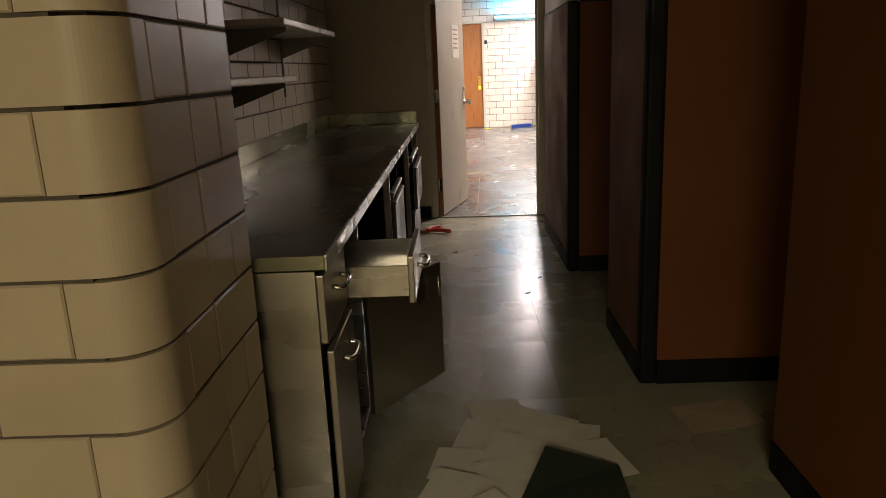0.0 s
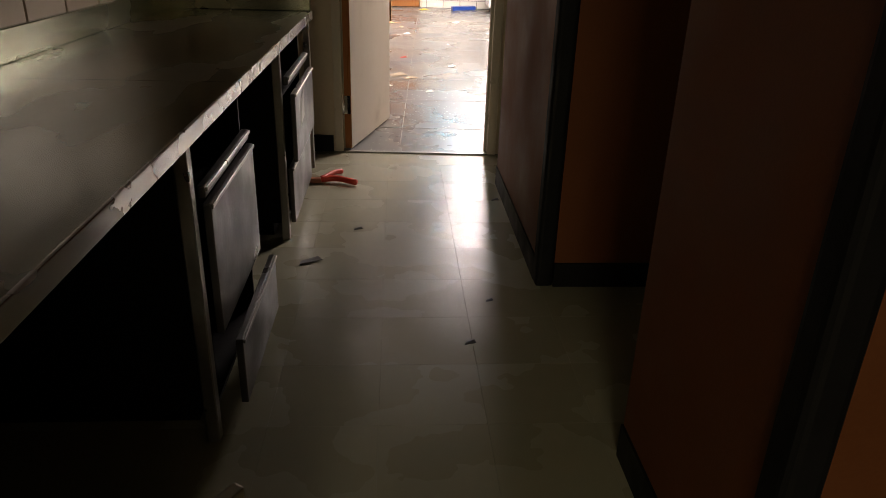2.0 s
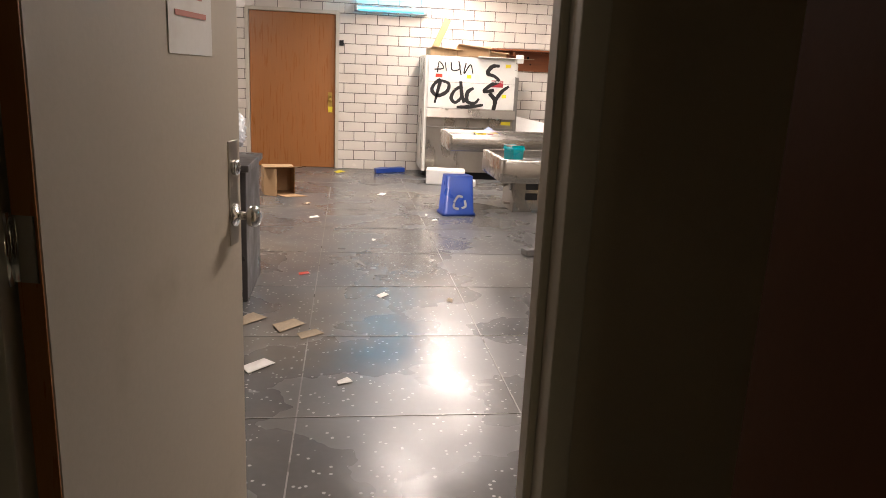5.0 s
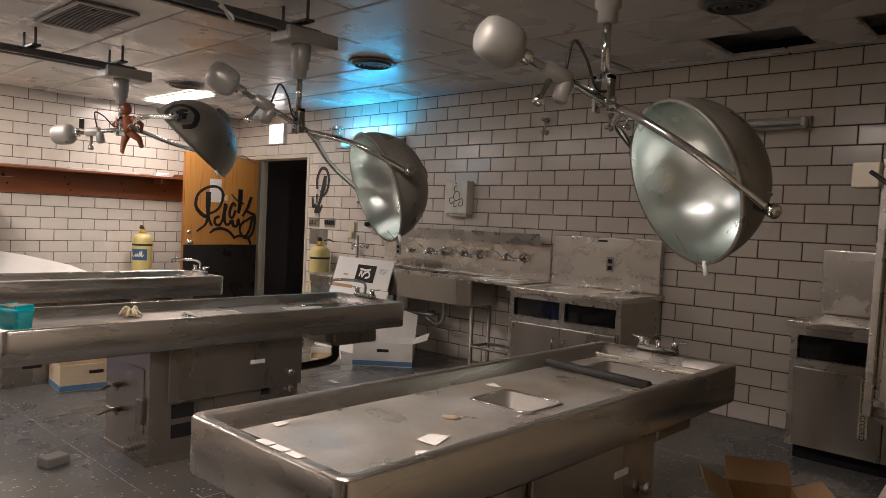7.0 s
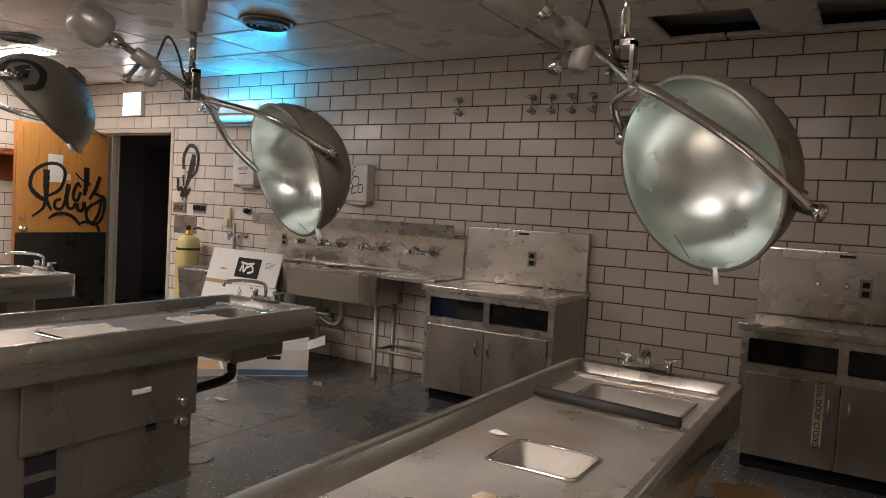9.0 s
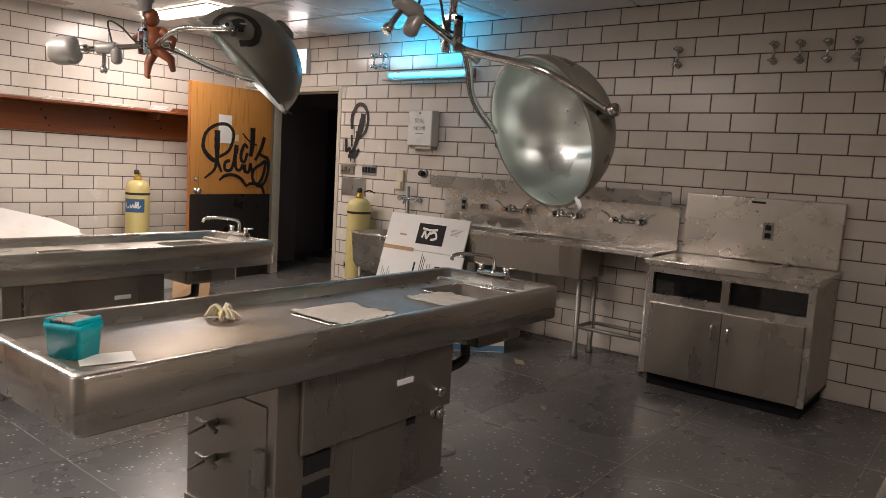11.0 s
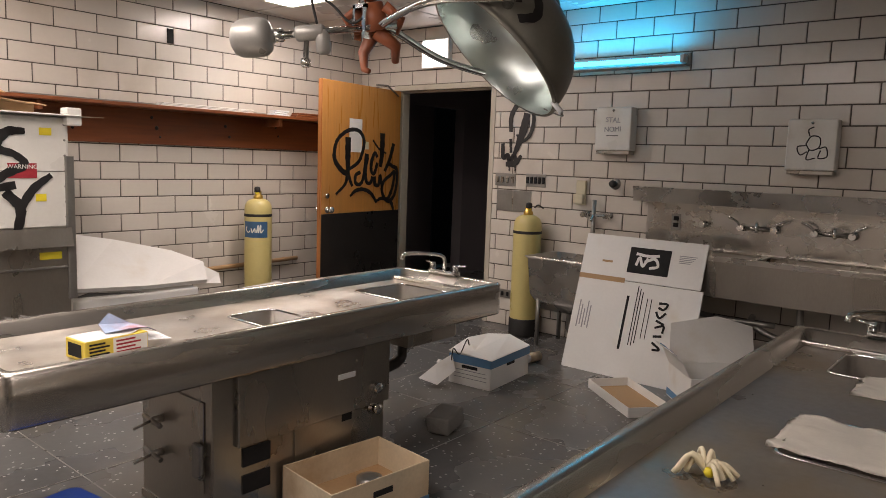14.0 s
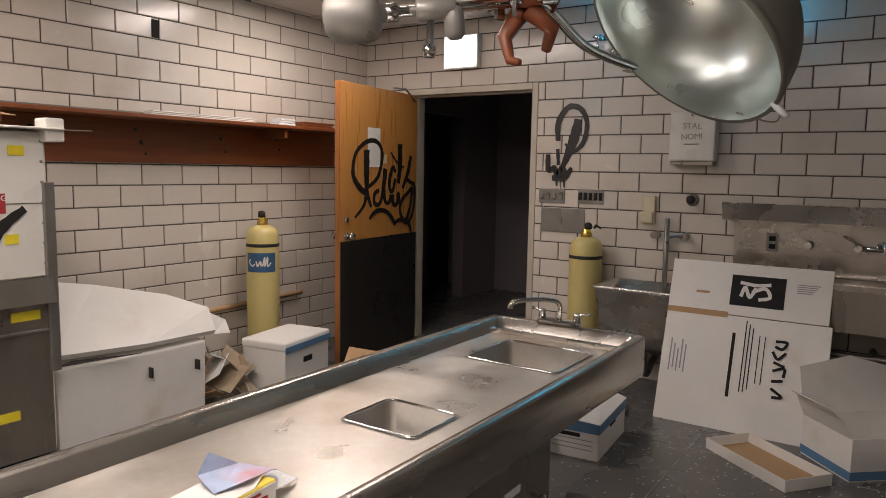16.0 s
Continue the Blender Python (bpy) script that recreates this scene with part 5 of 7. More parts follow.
fd = tagged(part("floor_drain", lathe(((0.09, 0.0), (0.09, 0.004), (0.08, 0.006), (0.01, 0.006)), 24, pose(3.67, 11.40, 0)), "galv"), "round metal floor drain", "drain", kind="structure")

# things on the tables
TZ = TOP - 0.055
pipe = tagged(part("pipe_length", tube([(3.50, 9.37, TZ + 0.03), (3.43, 8.83, TZ + 0.03)], 0.019, 14), "rubber"), "dark plastic pipe lying across the table rim", "pipe")
for (x, y, s, r, nm) in ((2.32, 8.95, 0.05, 20, 0), (2.20, 8.88, 0.025, 50, 1), (2.06, 9.35, 0.025, 10, 2), (3.01, 9.28, 0.03, 70, 3)):
    p = tagged(part("paper_scrap", fold([(-s, -s * 0.6, 0.001), (s, -s * 0.7, 0.004), (s * 0.9, s * 0.6, 0.002), (-s * 0.8, s * 0.7, 0.006)], [(0, 1, 2, 3)], 0.001), "paper", m=pose(x, y, TZ + 0.001, 0, 0, r)), "small torn white paper scrap on the table", "paper", "paper scraps")
tg = thing("rim_label", "white printed label strip on the table rim", "label", pose(1.835, 8.93, TOP + 0.001, 0, 0, 90))
for k in range(3):
    part("patch", boxes((0.065 * k, -0.015, 0, 0.065 * k + 0.055, 0.012, 0.0015)), "paper", tg)
sp = lathe(((0.030, 0), (0.027, 0.006), (0.010, 0.012)), 14, pose(2.54, 9.08, TZ))
for v in sp.verts:
    v.co += Vector((noise.noise(v.co * 40), noise.noise(v.co * 40 + Vector((3, 0, 0))), 0)) * 0.018
sp = tagged(part("debris_clump", sp, "debris"), "clump of brown debris on the tray", "debris")
td = thing("wipes_tub", "turquoise plastic dispenser tub standing on the table", "container", pose(1.975, 11.56, TZ, 0, 0, 25) @ Matrix.Scale(0.93, 4))
part("tub", loft([rrect(-0.05, -0.065, 0.05, 0.065, 0.012, 0), rrect(-0.056, -0.071, 0.056, 0.071, 0.014, 0.095), rrect(-0.061, -0.076, 0.061, 0.076, 0.014, 0.10), rrect(-0.059, -0.074, 0.059, 0.074, 0.014, 0.12)], cap0=True, cap1=True), "teal", td)
part("lid", fold([(-0.054, -0.045, 0.122), (0.054, -0.045, 0.122), (0.054, 0.045, 0.127), (-0.054, 0.045, 0.127)], [(0, 1, 2, 3)], 0.006), "steel_dark", td, "smoked grey lid")
for s in (-1, 1):
    part("lid_rail", bx(-0.059, s * 0.055 - 0.008, 0.119, 0.059, s * 0.055 + 0.008, 0.135, 0.004, 2), "teal", td)
tagged(part("paper_sheet", fold([(-0.07, -0.06, 0.001), (0.09, -0.05, 0.002), (0.09, 0.06, 0.004), (-0.07, 0.06, 0.002)], [(0, 1, 2, 3)], 0.001), "paper", m=pose(2.02, 11.46, TZ + 0.001, 0, 0, -20)), "folded white paper under the turquoise tub", "paper", "paper scraps")
gl = thing("rubber_gloves", "crumpled cream rubber gloves with a yellow tie", "gloves", pose(2.63, 11.72, TZ) @ Matrix.Scale(0.8, 4))
rng = random.Random(4)
for k in range(17):
    a = rng.uniform(-2.6, 2.6)
    q = Vector((math.cos(a), math.sin(a), 0)) * rng.uniform(0.05, 0.10)
    part("finger", smooth(tube(curve_pts([(0, 0, 0.02), (q.x * 0.5, q.y * 0.5, 0.045 + rng.uniform(0, 0.03)), (q.x, q.y, 0.012)], 4), 0.0075, 8)), "glove", gl)
part("tie", lathe(((0.010, 0.020), (0.016, 0.032), (0.010, 0.044)), 12, pose(-0.03, -0.02, 0)), "yellow", gl)


def cloth(x0, y0, x1, y1, z, seed, label):
    b = bmesh.new()
    n = 16
    vs = [[b.verts.new((x0 + (x1 - x0) * i / n + 0.012 * noise.noise(Vector((i * 0.5, j * 0.3, seed))), y0 + (y1 - y0) * j / n + 0.012 * noise.noise(Vector((i * 0.3, j * 0.5, seed + 9))), z + 0.006 + 0.016 * abs(noise.noise(Vector((i * 0.35, j * 0.25, seed + 3)))))) for j in range(n + 1)] for i in range(n + 1)]
    for i in range(n):
        for j in range(n):
            b.faces.new((vs[i][j], vs[i + 1][j], vs[i + 1][j + 1], vs[i][j + 1])).smooth = True
    bmesh.ops.solidify(b, geom=b.faces[:], thickness=0.003)
    return tagged(part("cloth", b, "cloth"), label, "cloth", "cloths")


cloth(2.92, 11.34, 3.25, 11.67, TZ, 1, "cream cloth laid over the small basin")
cloth(3.58, 11.30, 3.86, 11.60, TZ, 5, "cream cloth hanging into the deep basin")
cb = thing("printed_carton", "torn yellow and blue printed carton on the table", "box", pose(2.04, 13.56, TZ, 0, 0, 5))
part("case", bx(0, 0, 0, 0.23, 0.12, 0.068, 0.002, 1), "print_yellow", cb)
part("top_panel", fold([(0.004, 0.002, 0.069), (0.17, 0.004, 0.070), (0.226, 0.03, 0.078), (0.22, 0.118, 0.072), (0.006, 0.118, 0.070)], [(0, 1, 2, 3, 4)], 0.002), "card", cb, "pale printed top")
part("front_print", bx(0.10, -0.002, 0.006, 0.226, 0.0, 0.064), "card", cb)
for k in range(4):
    part("print_bar", bx(0.11, -0.0035, 0.012 + 0.013 * k, 0.20 - 0.02 * (k % 2), -0.002, 0.018 + 0.013 * k), "warn_red", cb)
    part("print_bar", bx(0.015, -0.0035, 0.016 + 0.012 * k, 0.085 - 0.015 * (k % 2), -0.002, 0.022 + 0.012 * k), "ink", cb)
part("end_print", bx(-0.003, 0.02, 0.012, -0.0005, 0.10, 0.056), "ink", cb)
part("torn_lid", fold([(0.10, 0.05, 0.074), (0.17, 0.02, 0.085), (0.25, 0.03, 0.075), (0.31, 0.07, 0.045), (0.23, 0.11, 0.080), (0.16, 0.13, 0.125), (0.11, 0.11, 0.095)], [(0, 1, 4, 6), (1, 2, 4), (2, 3, 4), (4, 5, 6)], 0.002), "print_blue", cb, "torn blue and red printed lid")
part("wrap", fold([(0.24, 0.02, 0.030), (0.36, 0.05, 0.008), (0.33, 0.10, 0.030), (0.25, 0.10, 0.055)], [(0, 1, 2, 3)], 0.001), "clear", cb, "clouded plastic wrap")

# doll hanging on the level lamp arm
dm = bmesh.new()
for pts, r in (([(3.36, 13.60, 2.14), (3.38, 13.58, 2.02)], (0.050, 0.058)), ([(3.37, 13.58, 2.02), (3.44, 13.52, 1.96), (3.48, 13.56, 1.90)], (0.036, 0.028, 0.018)), ([(3.38, 13.60, 2.02), (3.37, 13.66, 1.93), (3.34, 13.62, 1.85), (3.33, 13.58, 1.84)], (0.036, 0.026, 0.016, 0.012)), ([(3.35, 13.66, 2.13), (3.31, 13.72, 2.08), (3.35, 13.70, 2.02)], (0.026, 0.020, 0.014)), ([(3.38, 13.54, 2.13), (3.45, 13.50, 2.08), (3.46, 13.54, 2.02)], (0.026, 0.020, 0.014))):
    tube(pts, 0.03, 12, bm=dm, radii=list(r))
lathe([(0.048 * math.sin(math.pi * k / 10) + 1e-4, -0.056 * math.cos(math.pi * k / 10)) for k in range(11)], 16, pose(3.36, 13.61, 2.205), bm=dm)
tagged(part("doll", smooth(dm), "doll"), "brown plastic doll hung on the lamp arm", "doll")

# ---- far wall: shelf, freezer, boxes ----
sf = thing("wall_shelf", "long brown wooden wall shelf with a knotty back board", "shelf")
part("back_board", bx(2.55, NORTH - 0.03, 1.50, 5.80, NORTH - 0.006, 1.77, 0.003, 1), "plank", sf)
part("board", bx(2.55, NORTH - 0.30, 1.77, 5.80, NORTH - 0.006, 1.795, 0.004, 1), "plank", sf)
for x, z, r in ((3.30, 1.69, 0.018), (3.34, 1.60, 0.012), (3.95, 1.71, 0.014), (3.99, 1.63, 0.017), (4.02, 1.56, 0.010), (4.62, 1.68, 0.015), (4.66, 1.59, 0.012), (5.15, 1.70, 0.013), (5.18, 1.62, 0.011)):
    part("knot", lathe(((r, 0), (r * 0.9, 0.0025), (r * 0.2, 0.003)), 10, aim((x, NORTH - 0.03, z), (0, -1, 0))), "kick", sf, "dark knot in the board")
part("support_block", bx(3.02, NORTH - 0.26, 1.70, 3.05, NORTH - 0.03, 1.77, 0.003, 1), "plank", sf)
part("support_block", bx(5.02, NORTH - 0.26, 1.70, 5.05, NORTH - 0.03, 1.77, 0.003, 1), "plank", sf)
for x0, x1, y, h, mt, nm in ((2.9, 4.95, 16.52, 0.018, "galv", "long metal strip lying on the shelf"), (3.9, 4.75, 16.44, 0.03, "paper", "stack of white papers on the shelf"), (5.22, 5.58, 16.46, 0.045, "plank", "stack of thin wooden boards on the shelf"), (4.95, 5.12, 16.43, 0.05, "clear", "clouded plastic bottle lying on the shelf")):
    o = bmesh.new()
    for k in range(3 if h > 0.025 else 1):
        bx(x0 + 0.012 * k, y, 1.796 + k * h / 3, x1 - 0.02 * (k % 2), y + 0.10, 1.794 + (k + 1) * h / (3 if h > 0.025 else 1), 0.003, 1, bm=o)
    tagged(part("shelf_item", o, mt), nm, "shelf item")
ob = thing("wall_box", "black recessed electrical box in the block wall", "wall box", pose(4.10, NORTH - 0.006, 2.31))
part("cover", bx(0, -0.008, 0, 0.055, 0, 0.115, 0.003, 1), "ink", ob)
ob = thing("wall_box", "black door contact box beside the wooden door", "wall box", pose(0.58, NORTH - 0.006, 1.73))
part("cover", bx(0, -0.02, 0, 0.06, 0, 0.075, 0.004, 2), "ink", ob)

fz = thing("freezer_cabinet", "white freezer cabinet with black graffiti and a dull steel base", "freezer")
FY = 15.86
part("body", bx(1.72, FY + 0.03, 0.10, 2.98, NORTH - 0.04, 1.64, 0.006, 2), "white", fz)
part("front_panel", bx(1.76, FY, 0.96, 2.96, FY + 0.028, 1.63, 0.004, 1), "white", fz)
part("seam", boxes((1.76, FY - 0.002, 1.30, 2.96, FY, 1.305)), "galv", fz)
part("hood", fold([(1.76, FY - 0.03, 0.955), (2.96, FY - 0.03, 0.955), (2.96, FY - 0.06, 0.84), (1.76, FY - 0.06, 0.84)], [(0, 1, 2, 3)], 0.006), "steel_dark", fz)
part("lower_front", bx(1.76, FY + 0.0, 0.10, 2.96, FY + 0.028, 0.84, 0.004, 1), "steel_dark", fz)
part("base", bx(1.80, FY + 0.06, 0.0, 2.90, NORTH - 0.08, 0.10), "black", fz)
part("corner_bar", bx(2.94, FY - 0.025, 0.50, 2.99, FY + 0.0, 1.40, 0.006, 2), "galv", fz)
part("ledge_bar", bx(1.76, FY - 0.02, 0.70, 2.94, FY, 0.715, 0.003, 1), "galv", fz)
part("warning_tag", bx(2.62, FY - 0.004, 1.26, 2.78, FY - 0.001, 1.35), "warn_red", fz, "dark red warning label")
lettering("words", "WARNING", 0.035, "white", fz, Matrix(((1, 0, 0, 2.70), (0, 0, -1, FY - 0.006), (0, 1, 0, 1.328), (0, 0, 0, 1))), "white lettering")
for x, z, w, mt in ((2.80, 1.52, 0.07, "exitgreen"), (2.77, 1.12, 0.06, "yellow"), (2.78, 0.76, 0.13, "yellow"), (2.70, 0.30, 0.10, "yellow"), (2.28, 1.36, 0.06, "yellow"), (1.86, 1.36, 0.09, "red")):
    part("sticker", bx(x, FY - 0.003, z, x + w, FY - 0.0005, z + 0.045), "yellow" if mt == "exitgreen" else mt, fz)
for k in range(7):
    part("rivet", lathe(((0.008, 0), (0.006, 0.004), (0.001, 0.005)), 8, aim((2.945, FY, 1.02 + 0.095 * k), (0, -1, 0))), "galv", fz)
for x in (2.60, 2.68):
    part("pipe_stub", tube(curve_pts([(x, FY, 0.42), (x, FY - 0.05, 0.42), (x - 0.05, FY - 0.06, 0.44)], 4), 0.010, 8), "galv", fz)


def on_fz(u, v, lift):
    return (1.76 + u, FY - 0.001 - lift, 0.96 + v)


FG = (
    [(0.10, 0.06, 0.6), (0.13, 0.20), (0.16, 0.36, 1.2), (0.08, 0.30), (0.06, 0.22, 1.2), (0.14, 0.16, 1.2), (0.26, 0.22, 1.2), (0.28, 0.32), (0.18, 0.36, 0.8)],
    [(0.36, 0.24), (0.32, 0.14, 1.2), (0.38, 0.08), (0.46, 0.16), (0.44, 0.28), (0.36, 0.24)], [(0.44, 0.36), (0.46, 0.20, 1.2), (0.50, 0.08)],
    [(0.62, 0.28, 0.8), (0.54, 0.22, 1.3), (0.54, 0.10, 1.2), (0.64, 0.08), (0.70, 0.14, 0.7)], [(0.40, 0.02, 0.8), (0.58, 0.03, 1.2), (0.76, 0.06, 0.8)],
    [(0.96, 0.58, 0.8), (0.86, 0.57, 1.3), (0.80, 0.48, 1.3), (0.90, 0.44), (0.95, 0.38, 1.2), (0.84, 0.32, 1.2), (0.76, 0.24), (0.90, 0.26, 1.2)],
    [(0.84, 0.22, 1.3), (0.92, 0.12, 1.4), (0.90, -0.02, 1.2)], [(0.92, 0.12, 1.2), (1.00, 0.24, 1.2), (1.10, 0.32, 0.8)],
    [(0.08, 0.50, 0.4), (0.20, 0.52, 0.4), (0.14, 0.60, 0.3), (0.12, 0.46, 0.4)], [(0.30, 0.60, 0.4), (0.32, 0.50, 0.4), (0.42, 0.52, 0.4), (0.40, 0.62, 0.3), (0.44, 0.44, 0.4)], [(0.50, 0.60, 0.4), (0.48, 0.46, 0.4), (0.56, 0.58, 0.4), (0.60, 0.46, 0.3)], [(0.22, 0.60, 0.3), (0.24, 0.48, 0.3)],
)
part("graffiti", ribbon(FG, 0.042, on_fz), "spray", fz, "bold black spray-paint letters")
top = 1.64
for x, y, lx, ly, h, r, mt, nm in ((1.78, 15.92, 0.42, 0.30, 0.10, 4, "pine", "pale flat carton on the freezer"), (2.14, 15.90, 0.44, 0.32, 0.14, -6, "kraft", "brown cardboard box on the freezer"), (2.50, 15.95, 0.34, 0.26, 0.08, 10, "kraft", "low brown carton on the freezer")):
    q = thing("carton", nm, "box", pose(x, y, top, 0, 0, r), "cartons on the freezer")
    part("case", bx(0, 0, 0, lx, ly, h, 0.004, 1), mt, q)
    part("flap", fold([(0, 0, h), (lx, 0, h), (lx * 1.05, -0.10, h * 0.8), (0.02, -0.09, h * 1.15)], [(0, 1, 2, 3)]), mt, q)
q = thing("metal_tray", "white sheet-metal tray overhanging the freezer", "tray", pose(2.72, 15.78, top, 0, 0, 0))
part("sheet", bx(-0.30, 0, 0, 0.30, 0.30, 0.010, 0.003, 1), "white", q)
part("curled_end", bx(0.22, 0.02, -0.055, 0.31, 0.12, 0.055, 0.012, 2), "white", q)
part("torn_edge", fold([(0.28, 0.0, 0.0), (0.46, 0.05, 0.004), (0.30, 0.10, 0.0)], [(0, 1, 2)], 0.004), "debris", q, "torn strip of card")
tagged(part("wood_plank", bx(0, 0, 0, 0.09, 0.025, 0.56, 0.003, 1), "pine", m=pose(1.80, 16.36, top, 12, 22, 0)), "pale wooden plank leaning against the wall", "plank")
wp = thing("white_carton", "large white carton standing beside the freezer", "carton", group="white cartons")
wc = bx(0, 0, 0, 0.90, 0.44, 0.45, 0.02, 3)
for v in wc.verts:
    v.co += Vector((noise.noise(v.co * 4), noise.noise(v.co * 4 + Vector((0, 0, 4))), noise.noise(v.co * 3))) * 0.018
    v.co.z = max(0, v.co.z)
part("case", wc, "card", wp, "", pose(3.04, 15.98, 0, 0, 0, 2))
for x, z in ((3.55, 0.30), (3.86, 0.28)):
    part("slot", bx(x, 15.96, z, x + 0.012, 16.0, z + 0.06, 0.002, 1), "kick", wp)
wq = thing("white_carton", "flattened white carton sloping over the larger one", "carton", group="white cartons")
part("panel", fold([(3.02, 16.02, 0.50), (3.55, 16.0, 0.47), (4.02, 16.02, 0.46), (4.06, 16.14, 0.58), (3.90, 16.34, 0.66), (3.50, 16.44, 0.76), (3.02, 16.46, 0.85)], [(0, 1, 5, 6), (1, 2, 3, 4), (1, 4, 5)], 0.035), "card", wq)
part("flap", fold([(4.02, 16.02, 0.46), (4.06, 16.14, 0.58), (4.22, 16.16, 0.50), (4.16, 16.04, 0.44)], [(0, 1, 2, 3)], 0.006), "card", wq, "torn flap")
for p in ((3.10, 16.10, 0.56), (3.11, 16.16, 0.62), (3.84, 16.12, 0.55), (3.87, 16.16, 0.58)):
    part("slot", bx(-0.006, -0.025, 0.0, 0.006, 0.025, 0.012, 0.002, 1), "kick", wq, "", pose(*p, 38, 0, 8))
part("torn_liner", fold([(3.04, 15.99, 0.47), (3.50, 15.97, 0.455), (3.36, 15.93, 0.475), (3.10, 15.94, 0.50)], [(0, 1, 2, 3)], 0.004), "kick", wq, "dark torn liner strips")
rb2 = thing("torn_packaging", "heap of torn cardboard and packaging", "rubbish", pose(4.10, 16.15, 0))
rng = random.Random(8)
for k in range(14):
    s = rng.uniform(0.07, 0.17)
    z = 0.02 + 0.028 * k
    part("scrap", fold([(-s, -s * 0.6, 0), (s, -s * 0.5, 0.03), (s * 0.8, s * 0.7, 0.06), (-s * 0.7, s * 0.6, 0.01), (0, s, 0.08)], [(0, 1, 2, 3), (3, 2, 4)], 0.004), ("card", "kraft", "debris", "card")[k % 4], rb2, "", pose(rng.uniform(-0.16, 0.2), rng.uniform(-0.2, 0.15), z * 0.8, rng.uniform(-35, 35), rng.uniform(-35, 35), rng.uniform(0, 360)))
wb = file_box(pose(4.40, 15.80, 0, 0, 0, 10), "white archive box with a blue stripe beside the tank", 0.50, 0.34, 0.30, False)
part("lid", bx(-0.01, -0.01, 0.30, 0.51, 0.35, 0.36, 0.02, 3), "card", wb)
part("stripe", boxes((-0.012, -0.013, 0.29, 0.512, -0.01, 0.33)), "bluebox", wb, "blue printed stripe")
kb = thing("cardboard_piece", "folded brown cardboard piece on the floor", "cardboard", pose(4.62, 15.45, 0, 0, 0, -15))
part("sheet", fold([(0, 0, 0), (0.36, 0.02, 0.0), (0.40, 0.12, 0.22), (0.05, 0.14, 0.20), (0.2, 0.3, 0.26)], [(0, 1, 2, 3), (3, 2, 4)], 0.005), "kraft", kb)
tagged(part("wall_rail", tube([(3.3, NORTH - 0.04, 0.42), (5.4, NORTH - 0.04, 0.47)], 0.02, 8), "kraft"), "brown rail along the foot of the block wall", "rail", kind="structure")

# ---- west part of the room ----
bn = thing("recycling_bin", "blue plastic recycling bin with a white emblem, standing upside down", "bin", pose(1.82, 13.30, 0, 0, 0, 8))
part("bucket", loft([rrect(-0.135, -0.10, 0.135, 0.10, 0.03, 0), rrect(-0.16, -0.125, 0.16, 0.125, 0.035, 0.37), rrect(-0.175, -0.14, 0.175, 0.14, 0.035, 0.375), rrect(-0.175, -0.14, 0.175, 0.14, 0.035, 0.40), rrect(-0.155, -0.12, 0.155, 0.12, 0.03, 0.40), rrect(-0.13, -0.09, 0.13, 0.09, 0.03, 0.02)], cap0=True, cap1=True), "blue", bn, "", pose(0, 0, 0.40, 180, 0, 0))


def on_bin(u, v, lift):
    return (u, -0.101 - (0.40 - v) * 0.068 - lift, v)


part("emblem", ribbon(([(-0.06, 0.14), (-0.02, 0.20), (0.03, 0.19)], [(0.05, 0.16), (0.06, 0.10), (0.02, 0.08)], [(-0.01, 0.07), (-0.06, 0.09), (-0.06, 0.13)]), 0.024, on_bin), "white", bn, "white recycling arrows")
fb = thing("foam_block", "white foam packing block on the floor by the freezer", "foam", pose(1.72, 15.30, 0, 0, 0, -8))
part("block", bx(0, 0, 0, 0.50, 0.26, 0.20, 0.02, 2), "card", fb)
part("piece", bx(0.30, -0.20, 0, 0.62, -0.04, 0.09, 0.02, 2, m=pose(0, 0, 0, 0, 0, 14)), "card", fb)
cr = thing("cardboard_box", "open brown cardboard box lying on its side", "box", pose(-0.20, 14.20, 0, 0, 0, 12))
b = bmesh.new()
for r in ((0, 0, 0, 0.34, 0.30, 0.006), (0, 0, 0.30, 0.34, 0.30, 0.306), (0, 0, 0.006, 0.006, 0.30, 0.30), (0.334, 0, 0.006, 0.34, 0.30, 0.30), (0.006, 0.294, 0.006, 0.334, 0.30, 0.30)):
    bx(*r, bm=b)
part("case", b, "kraft", cr)
part("flap", fold([(0, 0, 0.305), (0.34, 0, 0.305), (0.40, -0.12, 0.33), (-0.04, -0.12, 0.32)], [(0, 1, 2, 3)]), "kraft", cr)
part("flap", fold([(0, 0, 0.0), (0, 0, 0.30), (0.12, -0.13, 0.30), (0.12, -0.13, 0.0)], [(0, 1, 2, 3)]), "kraft", cr)
part("flap", fold([(0.10, 0, 0.004), (0.34, 0, 0.004), (0.46, -0.16, 0.004), (0.22, -0.2, 0.004)], [(0, 1, 2, 3)]), "kraft", cr)
dk = thing("metal_desk", "dark grey metal desk piled with clear plastic", "desk")
part("top", bx(-1.25, 10.30, 0.775, 0.15, 11.00, 0.815, 0.006, 2), "desk", dk)
part("pedestal", bx(-0.36, 10.33, 0.0, 0.13, 10.97, 0.775, 0.004, 1), "desk", dk)
part("leg", bx(-1.22, 10.33, 0.0, -1.17, 10.97, 0.775, 0.004, 1), "desk", dk)
for k in range(3):
    d = part("drawer", bx(-0.33, 10.318, 0.06 + 0.24 * k, 0.10, 10.33, 0.28 + 0.24 * k, 0.003, 1), "desk", dk)
    part("handle", tube([(-0.18, 10.305, 0.20 + 0.24 * k), (-0.05, 10.305, 0.20 + 0.24 * k)], 0.006, 8), "galv", d)
pb = thing("plastic_sheeting", "crumpled clear plastic sheeting heaped on the desk", "plastic")
g = bmesh.new()
bmesh.ops.create_icosphere(g, subdivisions=5, radius=1)
